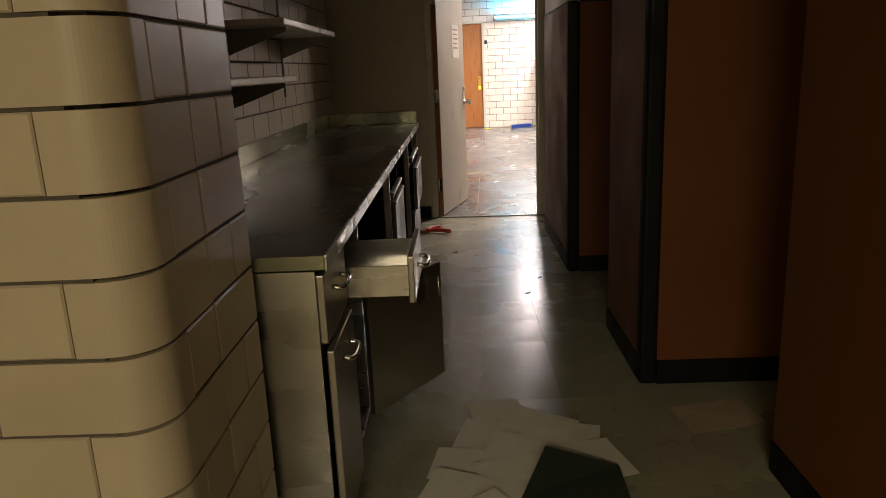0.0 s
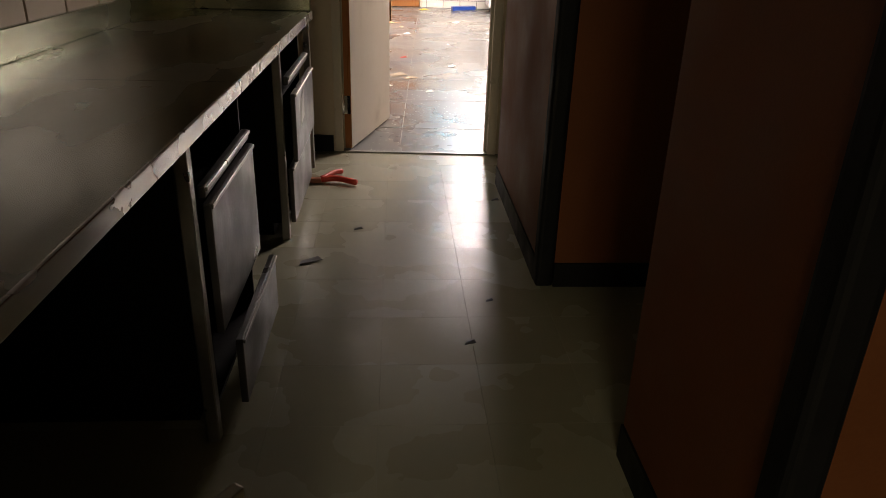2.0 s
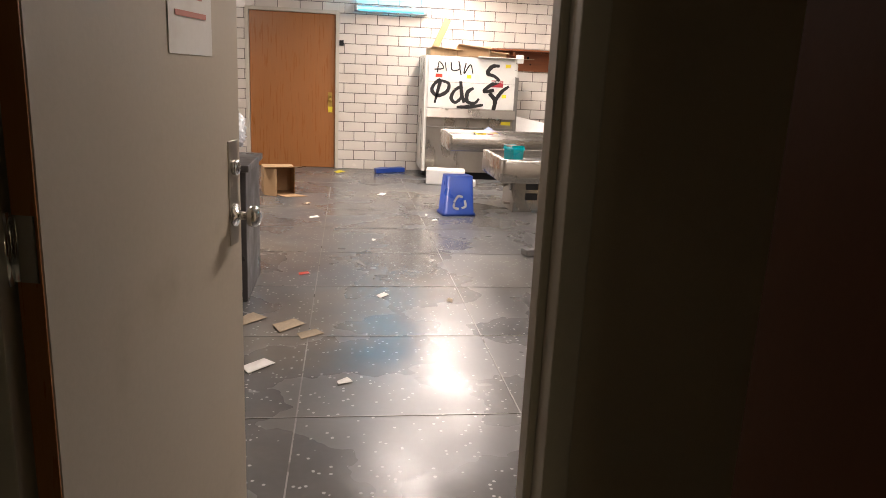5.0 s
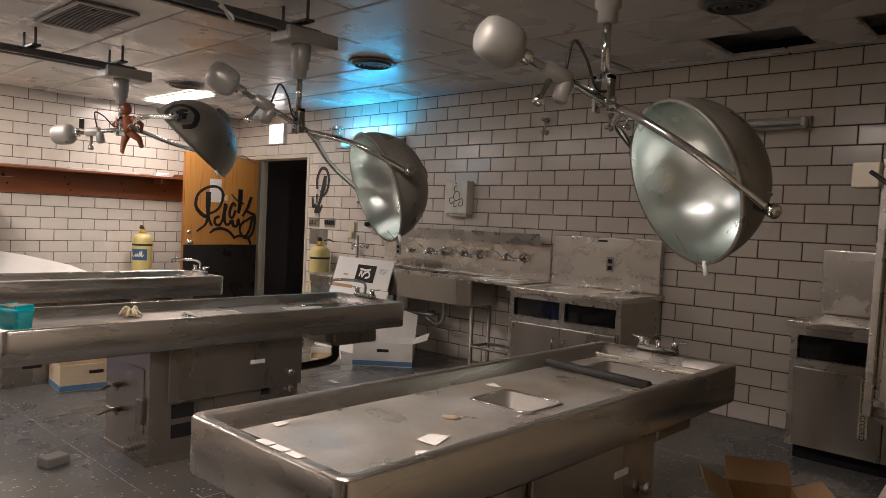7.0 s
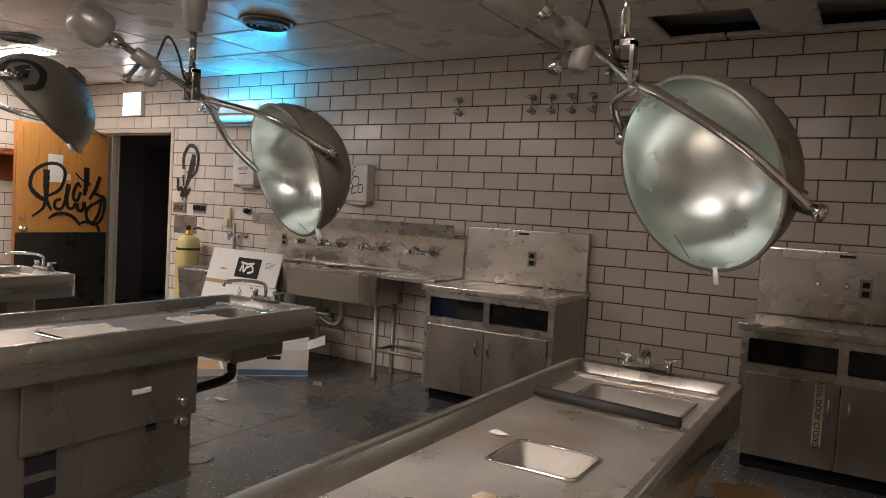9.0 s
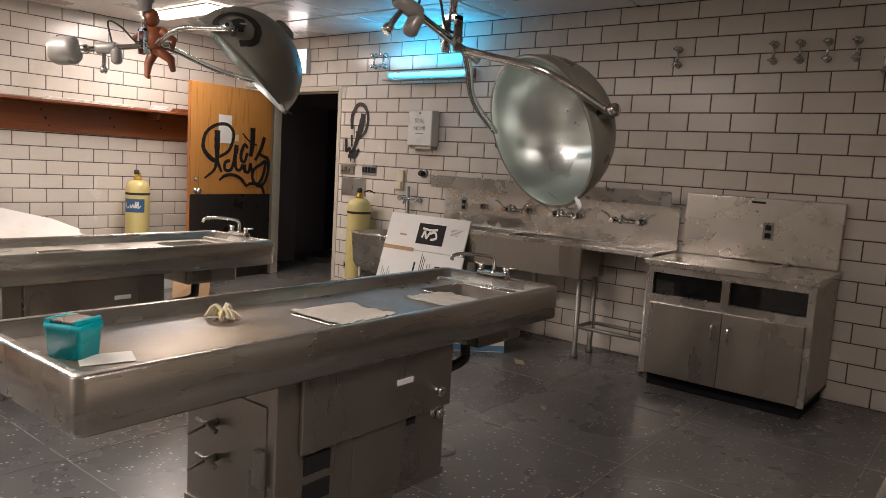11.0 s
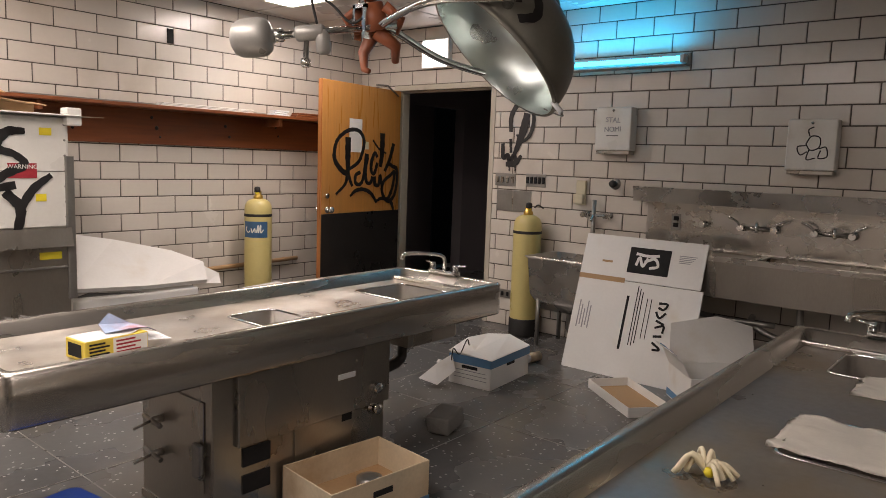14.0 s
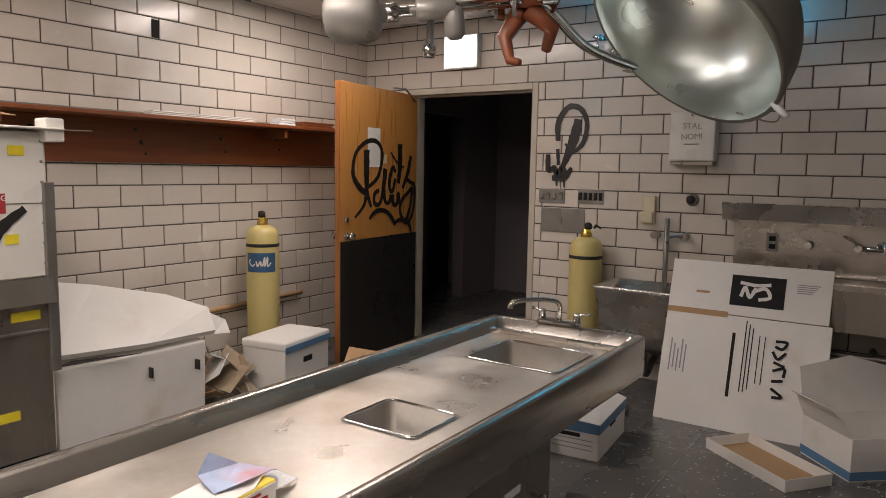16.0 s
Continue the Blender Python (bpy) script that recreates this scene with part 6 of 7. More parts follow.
for v in g.verts:
    n = v.co.copy()
    fold_in = 0.10 * abs(noise.noise(n * 3.2)) + 0.05 * abs(noise.noise(n * 8)) + 0.02 * noise.noise(n * 19)
    v.co = Vector((-0.07 + n.x * 0.18, 10.62 + n.y * 0.22, 0.816 + max(0, 0.16 + n.z * 0.20))) - n * fold_in
    v.co.z = max(0.816, v.co.z)
part("crumpled_sheet", smooth(g), "clear", pb)
rng = random.Random(21)
SCRAPS = ((0.40, 12.95, 0.05, "paper"), (1.55, 12.9, 0.03, "paper"), (1.50, 13.15, 0.03, "paper"), (1.12, 14.4, 0.07, "paper"), (0.93, 10.45, 0.045, "paper"), (0.93, 12.0, 0.025, "paper"), (0.70, 9.15, 0.035, "paper"), (0.42, 10.95, 0.04, "red"), (1.35, 10.35, 0.03, "debris"), (0.17, 9.99, 0.10, "debris"), (0.40, 9.89, 0.09, "debris"), (0.52, 9.76, 0.07, "debris"), (0.31, 9.33, 0.08, "paper"), (0.60, 16.28, 0.10, "yellow"), (1.20, 16.35, 0.14, "blue"), (1.40, 16.45, 0.13, "blue"), (0.30, 13.7, 0.04, "debris"), (4.55, 12.2, 0.05, "paper"), (5.35, 12.0, 0.06, "debris"), (4.2, 11.9, 0.04, "debris"), (4.6, 11.35, 0.03, "debris"), (4.35, 10.6, 0.03, "debris"), (4.9, 14.4, 0.04, "paper"), (5.3, 14.15, 0.09, "debris"), (5.5, 14.05, 0.07, "debris"))
for x, y, s, mt in SCRAPS:
    nm = {"paper": "small white paper scrap on the floor", "red": "small red plastic scrap on the floor", "debris": "flake of tan debris on the floor", "yellow": "flat yellow plastic piece on the floor", "blue": "crumpled blue plastic on the floor"}[mt]
    tagged(part("floor_scrap", fold([(-s, -s * rng.uniform(0.3, 0.7), 0.001), (s, -s * rng.uniform(0.2, 0.6), 0.003), (s * 0.8, s * rng.uniform(0.3, 0.7), 0.012), (-s * 0.7, s * rng.uniform(0.3, 0.7), 0.004)], [(0, 1, 2, 3)], 0.002 if mt != "blue" else 0.06), mt, m=pose(x, y, 0.003, 0, 0, rng.uniform(0, 90))), nm, "litter", "floor litter")
bk = bx(0, 0, 0, 0.13, 0.10, 0.055, 0.012, 2)
tagged(part("stone_piece", bk, "stone", m=pose(2.12, 11.50, 0, 0, 0, 15)), "dark stone piece on the floor by the table", "rubble")

# ---- equipment by the south end ----
eq = thing("wheeled_cabinet", "stainless framed cabinet with cream boxes and black cables", "equipment", pose(3.96, 8.21, 0, 0, 2.5, -6))
part("front_sheet", bx(0.03, -0.80, 0.74, 0.05, -0.03, 1.40, 0.003, 1), "steel", eq, "scratched steel front sheet")
part("side_rail", bx(0.0, -0.03, 0.70, 0.04, 0.0, 1.72, 0.004, 2), "steel", eq)
part("inner_rail", bx(0.012, -0.075, 0.74, 0.035, -0.05, 1.38, 0.003, 1), "steel", eq)
part("cross_rail", bx(0.012, -0.80, 1.36, 0.04, -0.03, 1.39, 0.003, 1), "steel", eq)
part("cross_rail", bx(0.012, -0.80, 0.74, 0.04, -0.03, 0.77, 0.003, 1), "steel", eq)
part("cross_rail", bx(0.0, -0.80, 0.66, 0.04, -0.10, 0.69, 0.003, 1), "steel", eq)
part("upper_case", bx(0.05, -0.80, 1.39, 0.42, -0.035, 1.71, 0.006, 2), "cream", eq, "cream enamelled upper case")
part("top_case", bx(0.06, -0.80, 1.71, 0.40, -0.08, 1.87, 0.006, 2), "cream", eq, "cream enamelled top case")
part("top_box", bx(0.10, -0.80, 1.87, 0.36, -0.30, 1.94, 0.006, 2), "cream", eq)
part("rear_case", bx(0.05, -0.80, 0.70, 0.42, -0.04, 1.39, 0.004, 1), "steel_dark", eq)
part("switch_box", bx(-0.03, 0.0, 1.60, 0.05, 0.10, 1.70, 0.006, 2), "cream", eq, "cream switch box")
part("disc", crisp(lathe(((0.060, 0), (0.060, 0.008), (0.056, 0.010), (0.010, 0.010)), 28, aim((0.03, -0.115, 1.30), (-1, 0, 0)))), "galv", eq, "round grey disc")
part("cable", smooth(tube(curve_pts([(-0.03, 0.03, 1.66), (-0.06, -0.10, 1.58), (-0.05, -0.30, 1.56), (0.04, -0.50, 1.60)], 7), 0.009, 8)), "rubber", eq, "black cable")
part("cable", smooth(tube(curve_pts([(0.10, -0.30, 1.90), (-0.02, -0.17, 1.84), (-0.05, -0.16, 1.70), (-0.04, -0.26, 1.62), (0.0, -0.60, 1.58)], 7), 0.010, 8)), "rubber", eq, "looped black cable")
part("cable", smooth(tube(curve_pts([(0.0, -0.62, 1.00), (-0.05, -0.38, 0.92), (-0.08, -0.30, 0.72), (-0.06, -0.36, 0.55), (0.0, -0.6, 0.48)], 7), 0.011, 8)), "rubber", eq, "looped black cable")
part("skirt", fold([(0.02, -0.03, 0.70), (0.02, -0.80, 0.66), (0.06, -0.80, 0.55), (0.06, -0.22, 0.57)], [(0, 1, 2, 3)], 0.01), "steel", eq)
for a, b in (((0.03, -0.31, 0.63), (0.03, -0.05, 0.06)), ((0.16, -0.18, 0.62), (0.16, 0.04, 0.06)), ((0.35, -0.75, 0.62), (0.35, -0.40, 0.06))):
    part("leg", crisp(tube([a, b], 0.040, 4, soft=False)), "cream", eq, "slanted cream leg")
for x, y in ((0.03, -0.04), (0.16, 0.05), (0.35, -0.39)):
    part("caster", lathe(((0.04, -0.015), (0.05, -0.01), (0.05, 0.01), (0.04, 0.015)), 16, aim((x, y, 0.05), (1, 0, 0))), "rubber", eq)
part("lower_case", bx(0.07, -0.80, 0.10, 0.42, -0.33, 0.60, 0.006, 2), "cream", eq)
part("latch", bx(0.01, -0.52, 0.80, 0.04, -0.42, 0.88, 0.004, 1), "ivory", eq)
kb2 = thing("cardboard_box", "open brown cardboard box with spread flaps", "box", pose(4.10, 8.40, 0, 0, 0, 28) @ Matrix.Scale(0.86, 4))
b = bmesh.new()
for r in ((0, 0, 0, 0.40, 0.006, 0.24), (0, 0.334, 0, 0.40, 0.34, 0.24), (0, 0.006, 0, 0.006, 0.334, 0.24), (0.394, 0.006, 0, 0.40, 0.334, 0.24), (0.006, 0.006, 0, 0.394, 0.334, 0.006)):
    bx(*r, bm=b)
part("case", b, "kraft", kb2)
for f in ([(0, 0, 0.24), (0.40, 0, 0.24), (0.42, -0.15, 0.29), (-0.02, -0.15, 0.31)], [(0, 0.34, 0.24), (0.40, 0.34, 0.24), (0.42, 0.48, 0.30), (-0.02, 0.48, 0.32)], [(0, 0, 0.24), (0, 0.34, 0.24), (-0.15, 0.36, 0.32), (-0.15, -0.02, 0.30)], [(0.40, 0, 0.24), (0.40, 0.34, 0.24), (0.52, 0.34, 0.34), (0.52, 0.0, 0.33)]):
    part("flap", fold(f, [(0, 1, 2, 3)], 0.005), "kraft", kb2)

# ---- ceiling fittings ----
for tx, ty in TROFFERS:
    t = thing("troffer", "lit recessed fluorescent ceiling light", "light fixture", pose(tx, ty, CEIL), "troffers")
    part("frame", boxes((-0.17, -0.61, -0.016, -0.14, 0.61, -0.009), (0.14, -0.61, -0.016, 0.17, 0.61, -0.009), (-0.14, -0.61, -0.016, 0.14, -0.58, -0.009), (-0.14, 0.58, -0.016, 0.14, 0.61, -0.009)), "white", t)
    part("diffuser", boxes((-0.14, -0.58, -0.014, 0.14, 0.58, -0.009)), "troffer", t, "glowing white diffuser")
for x, y, r in ((4.78, 12.15, 0.20), (4.40, 14.66, 0.19), (4.85, 9.15, 0.20), (0.85, 15.1, 0.19)):
    t = thing("ceiling_diffuser", "round dark ceiling air diffuser with rings", "air diffuser", pose(x, y, CEIL), "air diffusers")
    part("pan", lathe(((r, -0.010), (r, -0.016), (r - 0.02, -0.020), (r - 0.025, -0.012)), 32), "galv", t)
    for k in range(4):
        q = r - 0.035 - 0.042 * k
        part("ring", lathe(((q, -0.012), (q - 0.004, -0.034), (q - 0.022, -0.040), (q - 0.018, -0.014)), 32, caps=False), "railgrey", t)
gr = thing("ceiling_grille", "dark perforated return-air grille in the ceiling", "air grille", pose(2.73, 12.81, CEIL))
part("backing", bx(-0.17, -0.38, -0.016, 0.17, 0.38, -0.012), "void", gr)
for r in ((-0.20, -0.41, 0.20, -0.38), (-0.20, 0.38, 0.20, 0.41), (-0.20, -0.38, -0.17, 0.38), (0.17, -0.38, 0.20, 0.38)):
    part("frame", bx(r[0], r[1], -0.026, r[2], r[3], -0.008, 0.003, 1), "galv", gr)
for k in range(19):
    part("slat", bx(-0.17, -0.372 + 0.04 * k, -0.024, 0.17, -0.352 + 0.04 * k, -0.018), "railgrey", gr)
hc = thing("hanging_cable", "white flex hanging in loops from the ceiling", "cable")
part("flex", smooth(tube(curve_pts([(1.75, 10.35, CEIL), (2.05, 10.45, 2.56), (2.55, 10.75, 2.44), (2.80, 11.0, 2.40), (2.86, 11.10, 2.46), (2.84, 11.2, 2.52)], 8), 0.008, 8)), "cable", hc)
part("flex", smooth(tube(curve_pts([(2.70, 9.75, CEIL), (2.74, 9.85, 2.50), (2.84, 9.95, 2.42), (2.92, 10.0, 2.50), (2.92, 10.05, CEIL)], 8), 0.008, 8)), "cable", hc)

# ---- hallway: steel counter and what stands by it ----
CX0, CX1, CY0, CY1, CT = -0.815, -0.08, 2.62, 6.86, 0.857
hc1 = hall(thing("steel_counter", "long stainless steel counter with a raised back edge", "counter"))
part("top", boxes((CX0, CY0, CT - 0.035, CX1, 4.90, CT), (CX0, 4.904, CT - 0.035, CX1, CY1, CT)), "counter", hc1)
part("front_edge", bx(CX1, CY0, CT - 0.040, CX1 + 0.008, CY1, CT + 0.002, 0.003, 2), "steel", hc1)
part("back_edge", bx(CX0, CY0, CT, CX0 + 0.02, CY1, CT + 0.10, 0.004, 1), "counter", hc1)
part("end_edge", bx(CX0 + 0.02, CY1 - 0.02, CT, CX1, CY1, CT + 0.10, 0.004, 1), "counter", hc1)
for y in (4.43, 5.80, 6.84):
    part("leg", bx(CX1 - 0.045, y - 0.018, 0, CX1 - 0.012, y + 0.018, CT - 0.035, 0.003, 1), "galv", hc1)
# one black sheet along the back, under the whole counter
part("back_panel", boxes((CX0 + 0.02, CY0 + 0.02, 0.0, CX0 + 0.04, CY1, CT - 0.04)), "black", hc1, "plain black back panel under the counter")


def base_unit(y0, y1, label, drawers, open_k=None, swing=None, dark=False):
    t = hall(thing("base_cabinet", label, "cabinet", group="counter cabinets"))
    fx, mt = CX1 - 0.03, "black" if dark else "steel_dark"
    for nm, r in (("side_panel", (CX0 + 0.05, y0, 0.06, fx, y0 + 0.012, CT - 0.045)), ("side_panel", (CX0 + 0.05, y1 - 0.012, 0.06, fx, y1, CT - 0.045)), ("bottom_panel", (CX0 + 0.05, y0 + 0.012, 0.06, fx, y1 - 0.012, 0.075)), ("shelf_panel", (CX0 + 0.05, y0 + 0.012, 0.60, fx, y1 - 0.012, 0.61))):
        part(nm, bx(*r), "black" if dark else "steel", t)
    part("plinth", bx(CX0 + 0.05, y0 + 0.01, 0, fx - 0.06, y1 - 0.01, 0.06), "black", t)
    for k, (z0, z1, out) in enumerate(drawers):
        d = part("drawer", bx(fx + out, y0 + 0.006, z0, fx + out + 0.02, y1 - 0.006, z1, 0.004, 2), "desk" if dark else "steel_dark", t)
        if dark:
            part("lip", bx(fx + out + 0.018, y0 + 0.008, z1 - 0.014, fx + out + 0.026, y1 - 0.008, z1 - 0.002, 0.002, 1), "galv", d, "bright rolled edge")
            continue
        part("handle", smooth(tube(curve_pts([(fx + out + 0.02, (y0 + y1) / 2 - 0.06, z1 - 0.06), (fx + out + 0.05, (y0 + y1) / 2 - 0.05, z1 - 0.065), (fx + out + 0.05, (y0 + y1) / 2 + 0.05, z1 - 0.065), (fx + out + 0.02, (y0 + y1) / 2 + 0.06, z1 - 0.06)], 4), 0.007, 8)), "chrome", d)
        if out > 0.05:
            for nm, r in (("drawer_side", (y0 + 0.02, z0 + 0.02, y0 + 0.028, z1 - 0.03)), ("drawer_side", (y1 - 0.028, z0 + 0.02, y1 - 0.02, z1 - 0.03)), ("drawer_bottom", (y0 + 0.028, z0 + 0.02, y1 - 0.028, z0 + 0.028))):
                part(nm, bx(fx + out - 0.42, r[0], r[1], fx + out, r[2], r[3]), "steel", d, "pulled-out steel drawer tray")
    if swing:
        hy, ang, z0, z1, w = swing
        d = part("door", bx(0, -0.02, z0, w, 0.0, z1, 0.004, 2), "steel_dark", t, "cabinet door swung open", pose(fx + 0.02, hy, 0, 0, 0, ang))
        part("handle", tube([(w - 0.05, -0.045, z1 - 0.12), (w - 0.05, -0.045, z1 - 0.04)], 0.006, 8), "chrome", d)
    return t


base_unit(2.64, 2.98, "stainless steel drawer cabinet at the end of the counter", [(0.62, 0.80, 0.0), (0.08, 0.60, 0.012)])
base_unit(3.00, 3.40, "stainless steel cabinet with its drawer pulled out and door open", [(0.60, 0.745, 0.20)], swing=(3.28, 56, 0.10, 0.56, 0.43))
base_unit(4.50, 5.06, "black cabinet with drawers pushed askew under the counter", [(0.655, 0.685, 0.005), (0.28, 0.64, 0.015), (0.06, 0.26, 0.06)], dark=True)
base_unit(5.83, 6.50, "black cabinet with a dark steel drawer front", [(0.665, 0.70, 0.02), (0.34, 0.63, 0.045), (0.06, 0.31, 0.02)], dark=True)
hall(tagged(part("paper_label", fold([(-0.044, 5.98, 0.46), (-0.044, 6.11, 0.48), (-0.042, 6.10, 0.60), (-0.042, 6.01, 0.57)], [(0, 1, 2, 3)], 0.002), "paper"), "torn white label stuck on the drawer front", "paper"))


def bracket_shelf(y0, y1, z, label):
    t = hall(thing("bracket_shelf", label, "shelf", group="bracket shelves"))
    part("board", bx(CX0 + 0.02, y0, z, CX0 + 0.32, y1, z + 0.03, 0.004, 1), "white", t)
    for y in (y0 + 0.15, y1 - 0.12):
        part("standard", bx(CX0 - 0.002, y - 0.012, z - 0.35, CX0 + 0.012, y + 0.012, z + 0.50, 0.002, 1), "galv", t)
        part("bracket", fold([(CX0 + 0.01, y, z - 0.12), (CX0 + 0.01, y, z - 0.002), (CX0 + 0.29, y, z - 0.002), (CX0 + 0.29, y, z - 0.02)], [(0, 1, 2, 3)], 0.006), "galv", t)
    return t


bracket_shelf(3.30, 4.40, 1.25, "white wall shelf on slotted brackets above the counter")
bracket_shelf(4.25, 5.60, 1.50, "upper white wall shelf on slotted brackets")
bracket_shelf(3.10, 4.20, 1.78, "short white wall shelf near the pier")
ht = hall(thing("wall_tap", "pale wall tap above the counter by the pier", "tap"))
part("body", lathe(((0.03, 0), (0.03, 0.02), (0.018, 0.03), (0.018, 0.08), (0.03, 0.085), (0.03, 0.11)), 14, aim((CX0, 3.0, 1.10), (1, 0, 0))), "galv", ht)
rt = hall(thing("red_tool", "red-handled plastic tool lying on the floor", "tool", pose(-0.03, 6.56, 0, 0, 0, 0)))
part("handle", smooth(tube(curve_pts([(0, 0, 0.02), (0.08, 0.01, 0.025), (0.19, -0.04, 0.02)], 5), 0.016, 10)), "red", rt)
part("handle", smooth(tube(curve_pts([(0, 0.02, 0.02), (0.06, 0.12, 0.022), (0.10, 0.16, 0.018)], 5), 0.014, 10)), "red", rt)
part("jaw", bx(-0.12, -0.015, 0.005, 0.0, 0.02, 0.03, 0.006, 2), "doll", rt)
rng = random.Random(33)
for k, (x, y, w, l, r) in enumerate(((0.37, 3.42, 0.20, 0.26, 10), (0.50, 3.33, 0.20, 0.26, 60), (0.31, 3.24, 0.20, 0.26, -15), (0.58, 3.24, 0.18, 0.26, 78), (0.26, 3.06, 0.20, 0.26, 80), (0.44, 3.12, 0.20, 0.26, 68), (0.66, 3.06, 0.20, 0.24, 15), (0.24, 2.88, 0.20, 0.26, 70), (0.40, 2.96, 0.20, 0.26, 22), (0.32, 2.72, 0.20, 0.26, 35))):
    b = fold([(-w / 2, -l / 2, 0), (w / 2, -l / 2, 0.004), (w / 2, l / 2, 0.002 + 0.01 * (k % 2)), (-w / 2, l / 2, 0.004)], [(0, 1, 2, 3)], 0.0008)
    hall(tagged(part("paper_sheet", b, "dusty_paper", m=pose(x, y, 0.002 + 0.0035 * k, 0, 0, r)), "white paper sheet lying on the hallway floor", "paper", "sheets on the floor"))
fo = fold([(-0.16, -0.11, 0), (0.16, -0.10, 0.01), (0.13, 0.08, 0.02), (-0.10, 0.10, 0.06)], [(0, 1, 2, 3)], 0.003)
hall(tagged(part("folder", fo, mat("dark_green_card", (0.02, 0.03, 0.022), 0.6), m=pose(0.58, 2.92, 0.034, 0, 0, -10)), "dark green folder on the scattered papers", "folder"))
hall(tagged(part("paper_sheet", fold([(-0.14, -0.10, 0), (0.14, -0.10, 0.003), (0.14, 0.10, 0.004), (-0.14, 0.10, 0.002)], [(0, 1, 2, 3)], 0.0008), "debris", m=pose(1.17, 3.38, 0.002, 0, 0, 10)), "stained paper sheet on the hallway floor", "paper", "sheets on the floor"))
for x, y, s in ((0.02, 5.55, 0.05), (0.20, 5.9, 0.02), (0.62, 4.9, 0.02), (0.72, 5.2, 0.015), (0.88, 6.3, 0.02)):
    hall(tagged(part("floor_scrap", fold([(-s, -s * 0.3, 0.001), (s, -s * 0.2, 0.003), (s * 0.8, s * 0.3, 0.01), (-s * 0.7, s * 0.2, 0.004)], [(0, 1, 2, 3)], 0.003), "railgrey", m=pose(x, y, 0.002, 0, 0, 500 * s)), "small dark scrap on the hallway floor", "litter", "floor litter"))

# ---- lay the pieces of walls and floors ----
CH, CL, JT = 0.1355, 0.305, 0.0075      # course height, block length, joint


def piece_mesh(name, w, h, t, material, bev=0.0035):
    """One glazed piece: w along x, h along z, standing t proud along -y, with eased front edges."""
    me = bpy.data.meshes.new(name)
    b = bev
    vs = [(0, 0, 0), (w, 0, 0), (w, 0, h), (0, 0, h), (0, -t + b, 0), (w, -t + b, 0), (w, -t + b, h), (0, -t + b, h), (b, -t, b), (w - b, -t, b), (w - b, -t, h - b), (b, -t, h - b)]
    fs = [(8, 9, 10, 11), (4, 5, 9, 8), (5, 6, 10, 9), (6, 7, 11, 10), (7, 4, 8, 11), (0, 1, 5, 4), (1, 2, 6, 5), (2, 3, 7, 6), (3, 0, 4, 7)]
    me.from_pydata(vs, [], fs)
    me.materials.append(M[material])
    return me


def clip(r, holes):
    """The rectangles left of r after the holes are taken out."""
    todo = [r]
    for h in holes:
        nxt = []
        for a in todo:
            if a[0] >= h[2] or a[2] <= h[0] or a[1] >= h[3] or a[3] <= h[1]:
                nxt.append(a)
                continue
            if a[0] < h[0]:
                nxt.append((a[0], a[1], h[0], a[3]))
            if a[2] > h[2]:
                nxt.append((h[2], a[1], a[2], a[3]))
            m0, m1 = max(a[0], h[0]), min(a[2], h[2])
            if a[1] < h[1]:
                nxt.append((m0, a[1], m1, h[1]))
            if a[3] > h[3]:
                nxt.append((m0, h[3], m1, a[3]))
        todo = nxt
    return todo


def block_wall(parent, m, length, height, holes, near, material="tile", shift=0.0, cl=CL, ch=CH, name="block", thick=0.006):
    """Running-bond blocks over a wall: m takes (along, -out, up) to the parent's space; near: the stretch built as single parts."""
    cache, rest_v, rest_f, count = {}, [], [], 0
    row = 0
    z = 0.0
    while z < height - 0.02:
        z1 = min(z + ch, height)
        u = -cl + (cl / 2 if row % 2 else 0.0) + shift
        while u < length:
            for a in clip((max(u, 0) + JT / 2, z + JT / 2, min(u + cl, length) - JT / 2, z1 - JT / 2), holes):
                w, h = round(a[2] - a[0], 3), round(a[3] - a[1], 3)
                if w < 0.012 or h < 0.012:
                    continue
                if near[0] < a[0] < near[1] and near[2] < a[1] < near[3] and count < 300:
                    key = (w, h)
                    if key not in cache:
                        cache[key] = piece_mesh(name, w, h, thick, material)
                    ob = new(name, cache[key])
                    ob.parent = parent
                    ob.matrix_basis = m @ Matrix.Translation((a[0], 0, a[1]))
                    count += 1
                else:
                    me = piece_mesh("tmp", w, h, thick, material)
                    base = len(rest_v)
                    rest_v += [tuple(m @ (Vector((a[0], 0, a[1])) + v.co)) for v in me.vertices]
                    rest_f += [tuple(base + i for i in p.vertices) for p in me.polygons]
                    bpy.data.meshes.remove(me)
            u += cl
        z = z1
        row += 1
    if rest_v:
        me = bpy.data.meshes.new(name + "_courses")
        me.from_pydata(rest_v, [], rest_f)
        me.materials.append(M[material])
        ob = new(name + "_courses", me)
        ob.parent = parent
        ob["kind"] = "stuff"


# sink wall, seen from the west: along = -y
block_wall(WALL_E, pose(EAST, NORTH, 0, 0, 0, -90), NORTH - SOUTH, CEIL, [(NORTH - D1 - 0.05, 0, NORTH - D0 + 0.05, 2.167)], (2.1, 6.2, 0.9, 2.6), shift=0.10)
# far wall, seen from the south: along = +x
block_wall(WALL_N, pose(WEST, NORTH, 0), EAST - WEST, CEIL, [(W0 - 0.04 - WEST, 0, W1 + 0.04 - WEST, 2.19)], (5.6, 8.9, 0.4, 2.7), shift=0.2)
# hallway wall behind the counter: along = +y, seen from the east
block_wall(WALL_HL, pose(-0.82, 2.62, 0, 0, 0, 90), 4.54, HALLC, [], (0.0, 4.5, 0.85, 1.9), "hall_tile", shift=0.12)
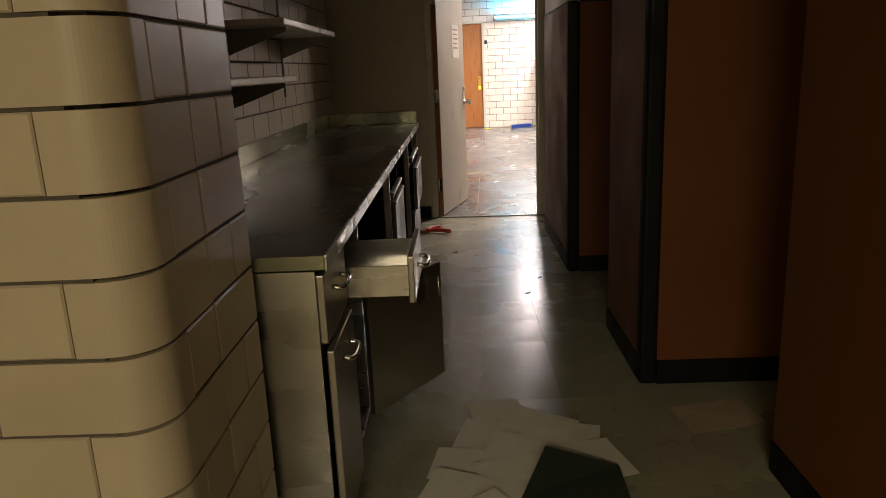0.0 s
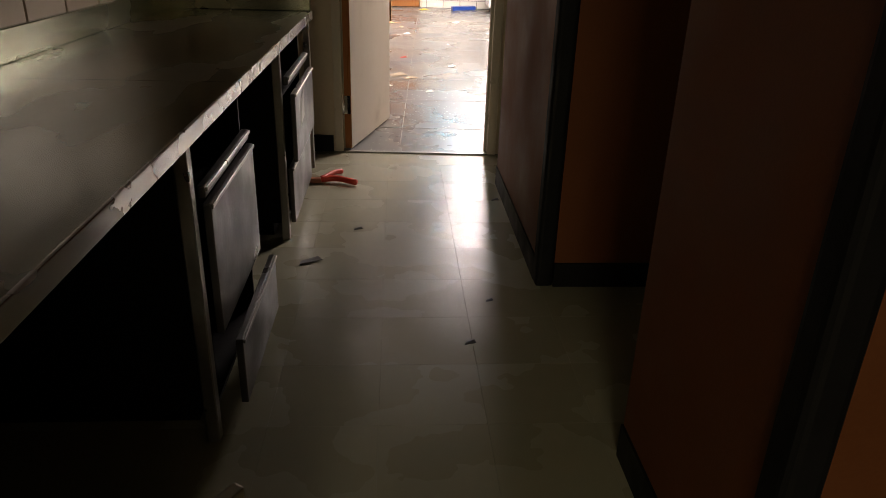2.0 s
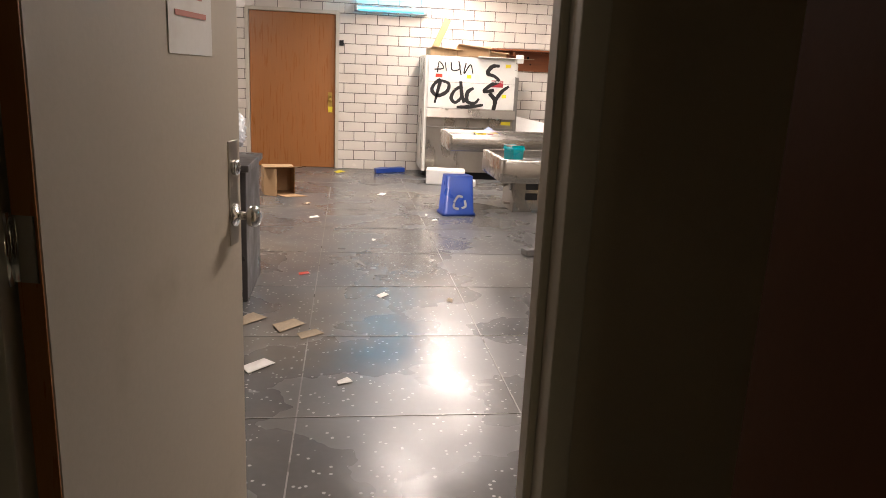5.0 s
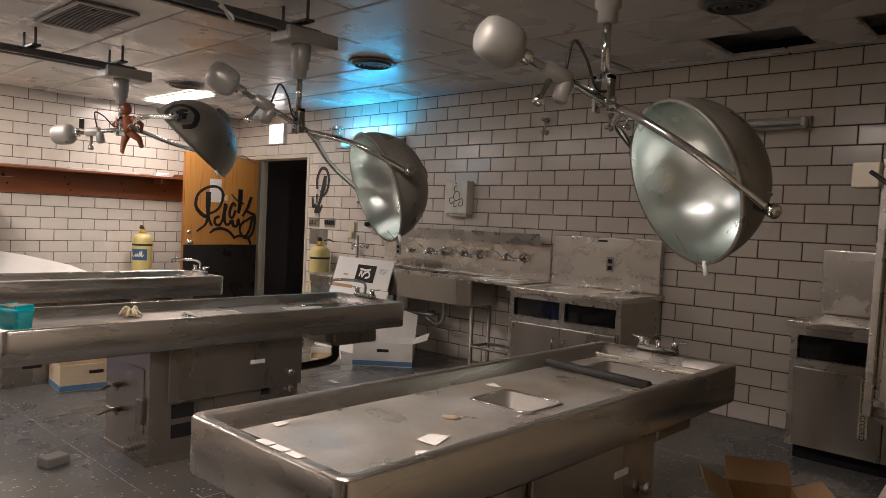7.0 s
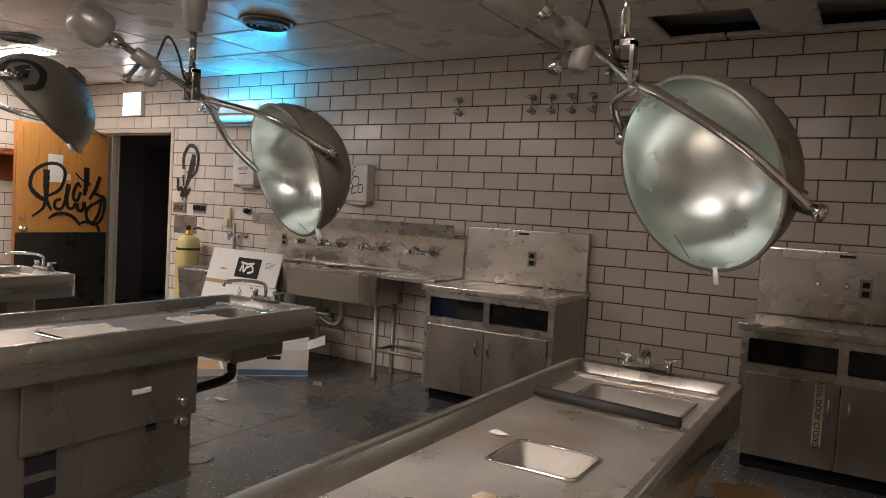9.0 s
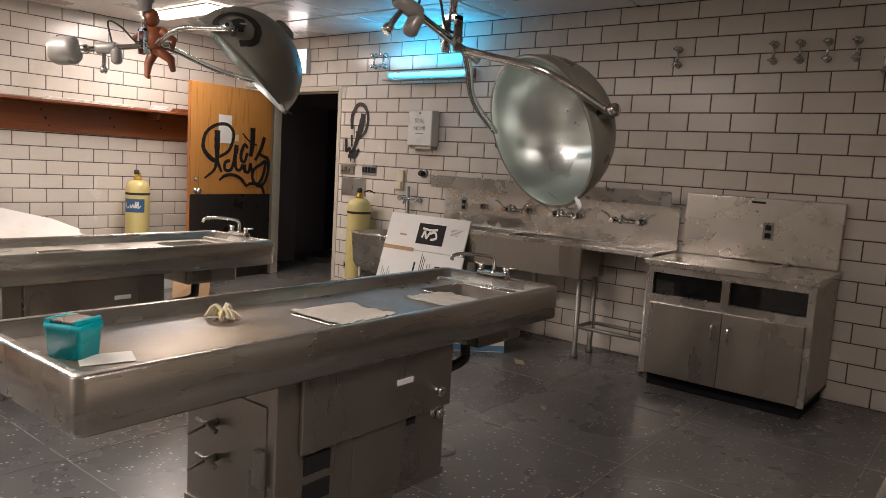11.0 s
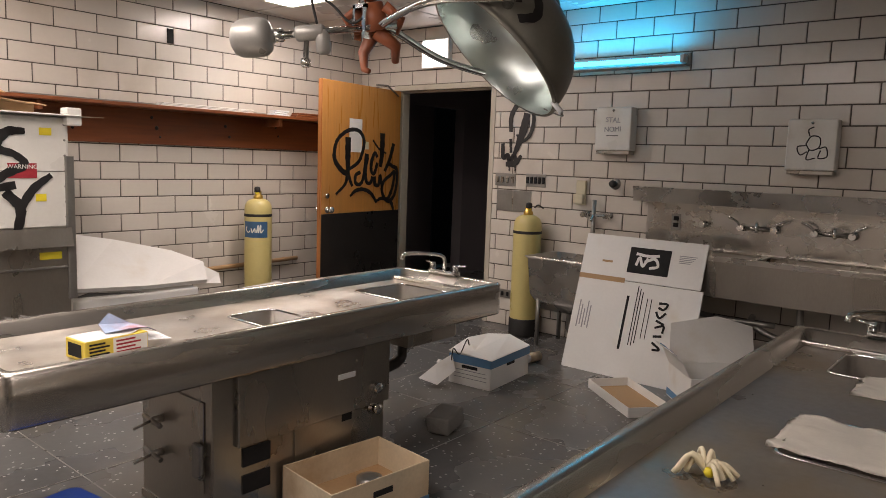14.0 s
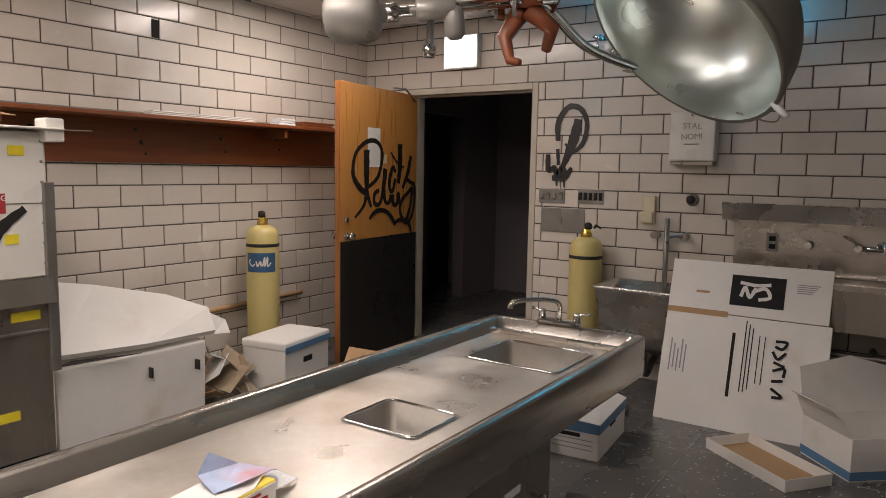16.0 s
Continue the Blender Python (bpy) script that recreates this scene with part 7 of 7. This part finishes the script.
# the pier: a front that looks back along the hallway, a side along it, and rounded blocks that wrap the corner
ROWS = [(k, 0.20 if k % 2 else 0.05, 0.05 if k % 2 else 0.20) for k in range(int(HALLC / CH))]
block_wall(PIER, pose(-1.7, 2.045, 0.03), 1.365, HALLC, [(1.365 - f, k * CH, 1.4, (k + 1) * CH) for k, f, q in ROWS], (0, 1.5, 0.2, 2.0), "hall_tile", shift=0.10)
block_wall(PIER, pose(-0.255, 2.125, 0.03, 0, 0, 90), 0.48, HALLC, [(-0.1, k * CH, q, (k + 1) * CH) for k, f, q in ROWS], (0, 0.7, 0.2, 2.0), "hall_tile", shift=0.05)
for k, f, q in ROWS:
    ring = [(-0.335 - f + JT / 2, 2.039)] + [(-0.335 + 0.086 * math.sin(math.pi / 2 * i / 17), 2.125 - 0.086 * math.cos(math.pi / 2 * i / 17)) for i in range(18)]
    ring += [(-0.249, 2.125 + q - JT / 2), (-0.262, 2.125 + q - JT / 2), (-0.275, 2.12), (-0.33, 2.065), (-0.335 - f + JT / 2, 2.052)]
    c = loft([[(x, y, z) for x, y in ring] for z in (0.03 + k * CH + JT / 2, 0.03 + (k + 1) * CH - JT / 2)], cap0=True, cap1=True)
    for f in c.faces:
        f.smooth = False
    part("corner_block", c, "hall_tile", PIER)

# hallway floor: square vinyl tiles; and the thin strips let into the terrazzo
tiles_v, tiles_f, shared, made = [], [], None, 0
vt = 0.305
shared = piece_mesh("floor_tile", vt - 0.0004, vt - 0.0004, 0.006, "vinyl", 0.0002)
for i in range(-6, 7):
    for j in range(-11, 24):
        x, y = 0.02 + i * vt, j * vt - 0.1
        if x < -1.8 or x > 1.84 or y > 7.22:
            continue
        if y > 0.4 and -0.9 < x < 1.4 and made < 300:
            ob = new("floor_tile", shared)
            ob.parent = HALLFLOOR
            ob.matrix_basis = pose(x, y, -0.006, -90, 0, 0) @ Matrix.Translation((0, 0, 0)) @ pose(0, 0, -vt)
            made += 1
        else:
            base = len(tiles_v)
            mm = pose(x, y, -0.006, -90, 0, 0) @ pose(0, 0, -vt)
            tiles_v += [tuple(mm @ v.co) for v in shared.vertices]
            tiles_f += [tuple(base + q for q in p.vertices) for p in shared.polygons]
me = bpy.data.meshes.new("floor_tiles")
me.from_pydata(tiles_v, [], tiles_f)
me.materials.append(M["vinyl"])
ob = new("floor_tiles", me)
ob.parent = HALLFLOOR
ob["kind"] = "stuff"
k = 0
while -2.25 + k * 0.92 < EAST:
    x = -2.25 + k * 0.92
    part("divider_strip", boxes((x, 7.46, -0.01, x + 0.006, NORTH - 0.01, 0.0015)), "strip", FLOOR)
    k += 1
for k in range(10):
    y = 7.9 + k * 0.92
    part("divider_strip", boxes((WEST + 0.01, y, -0.01, EAST - 0.01, y + 0.006, 0.002)), "strip", FLOOR)
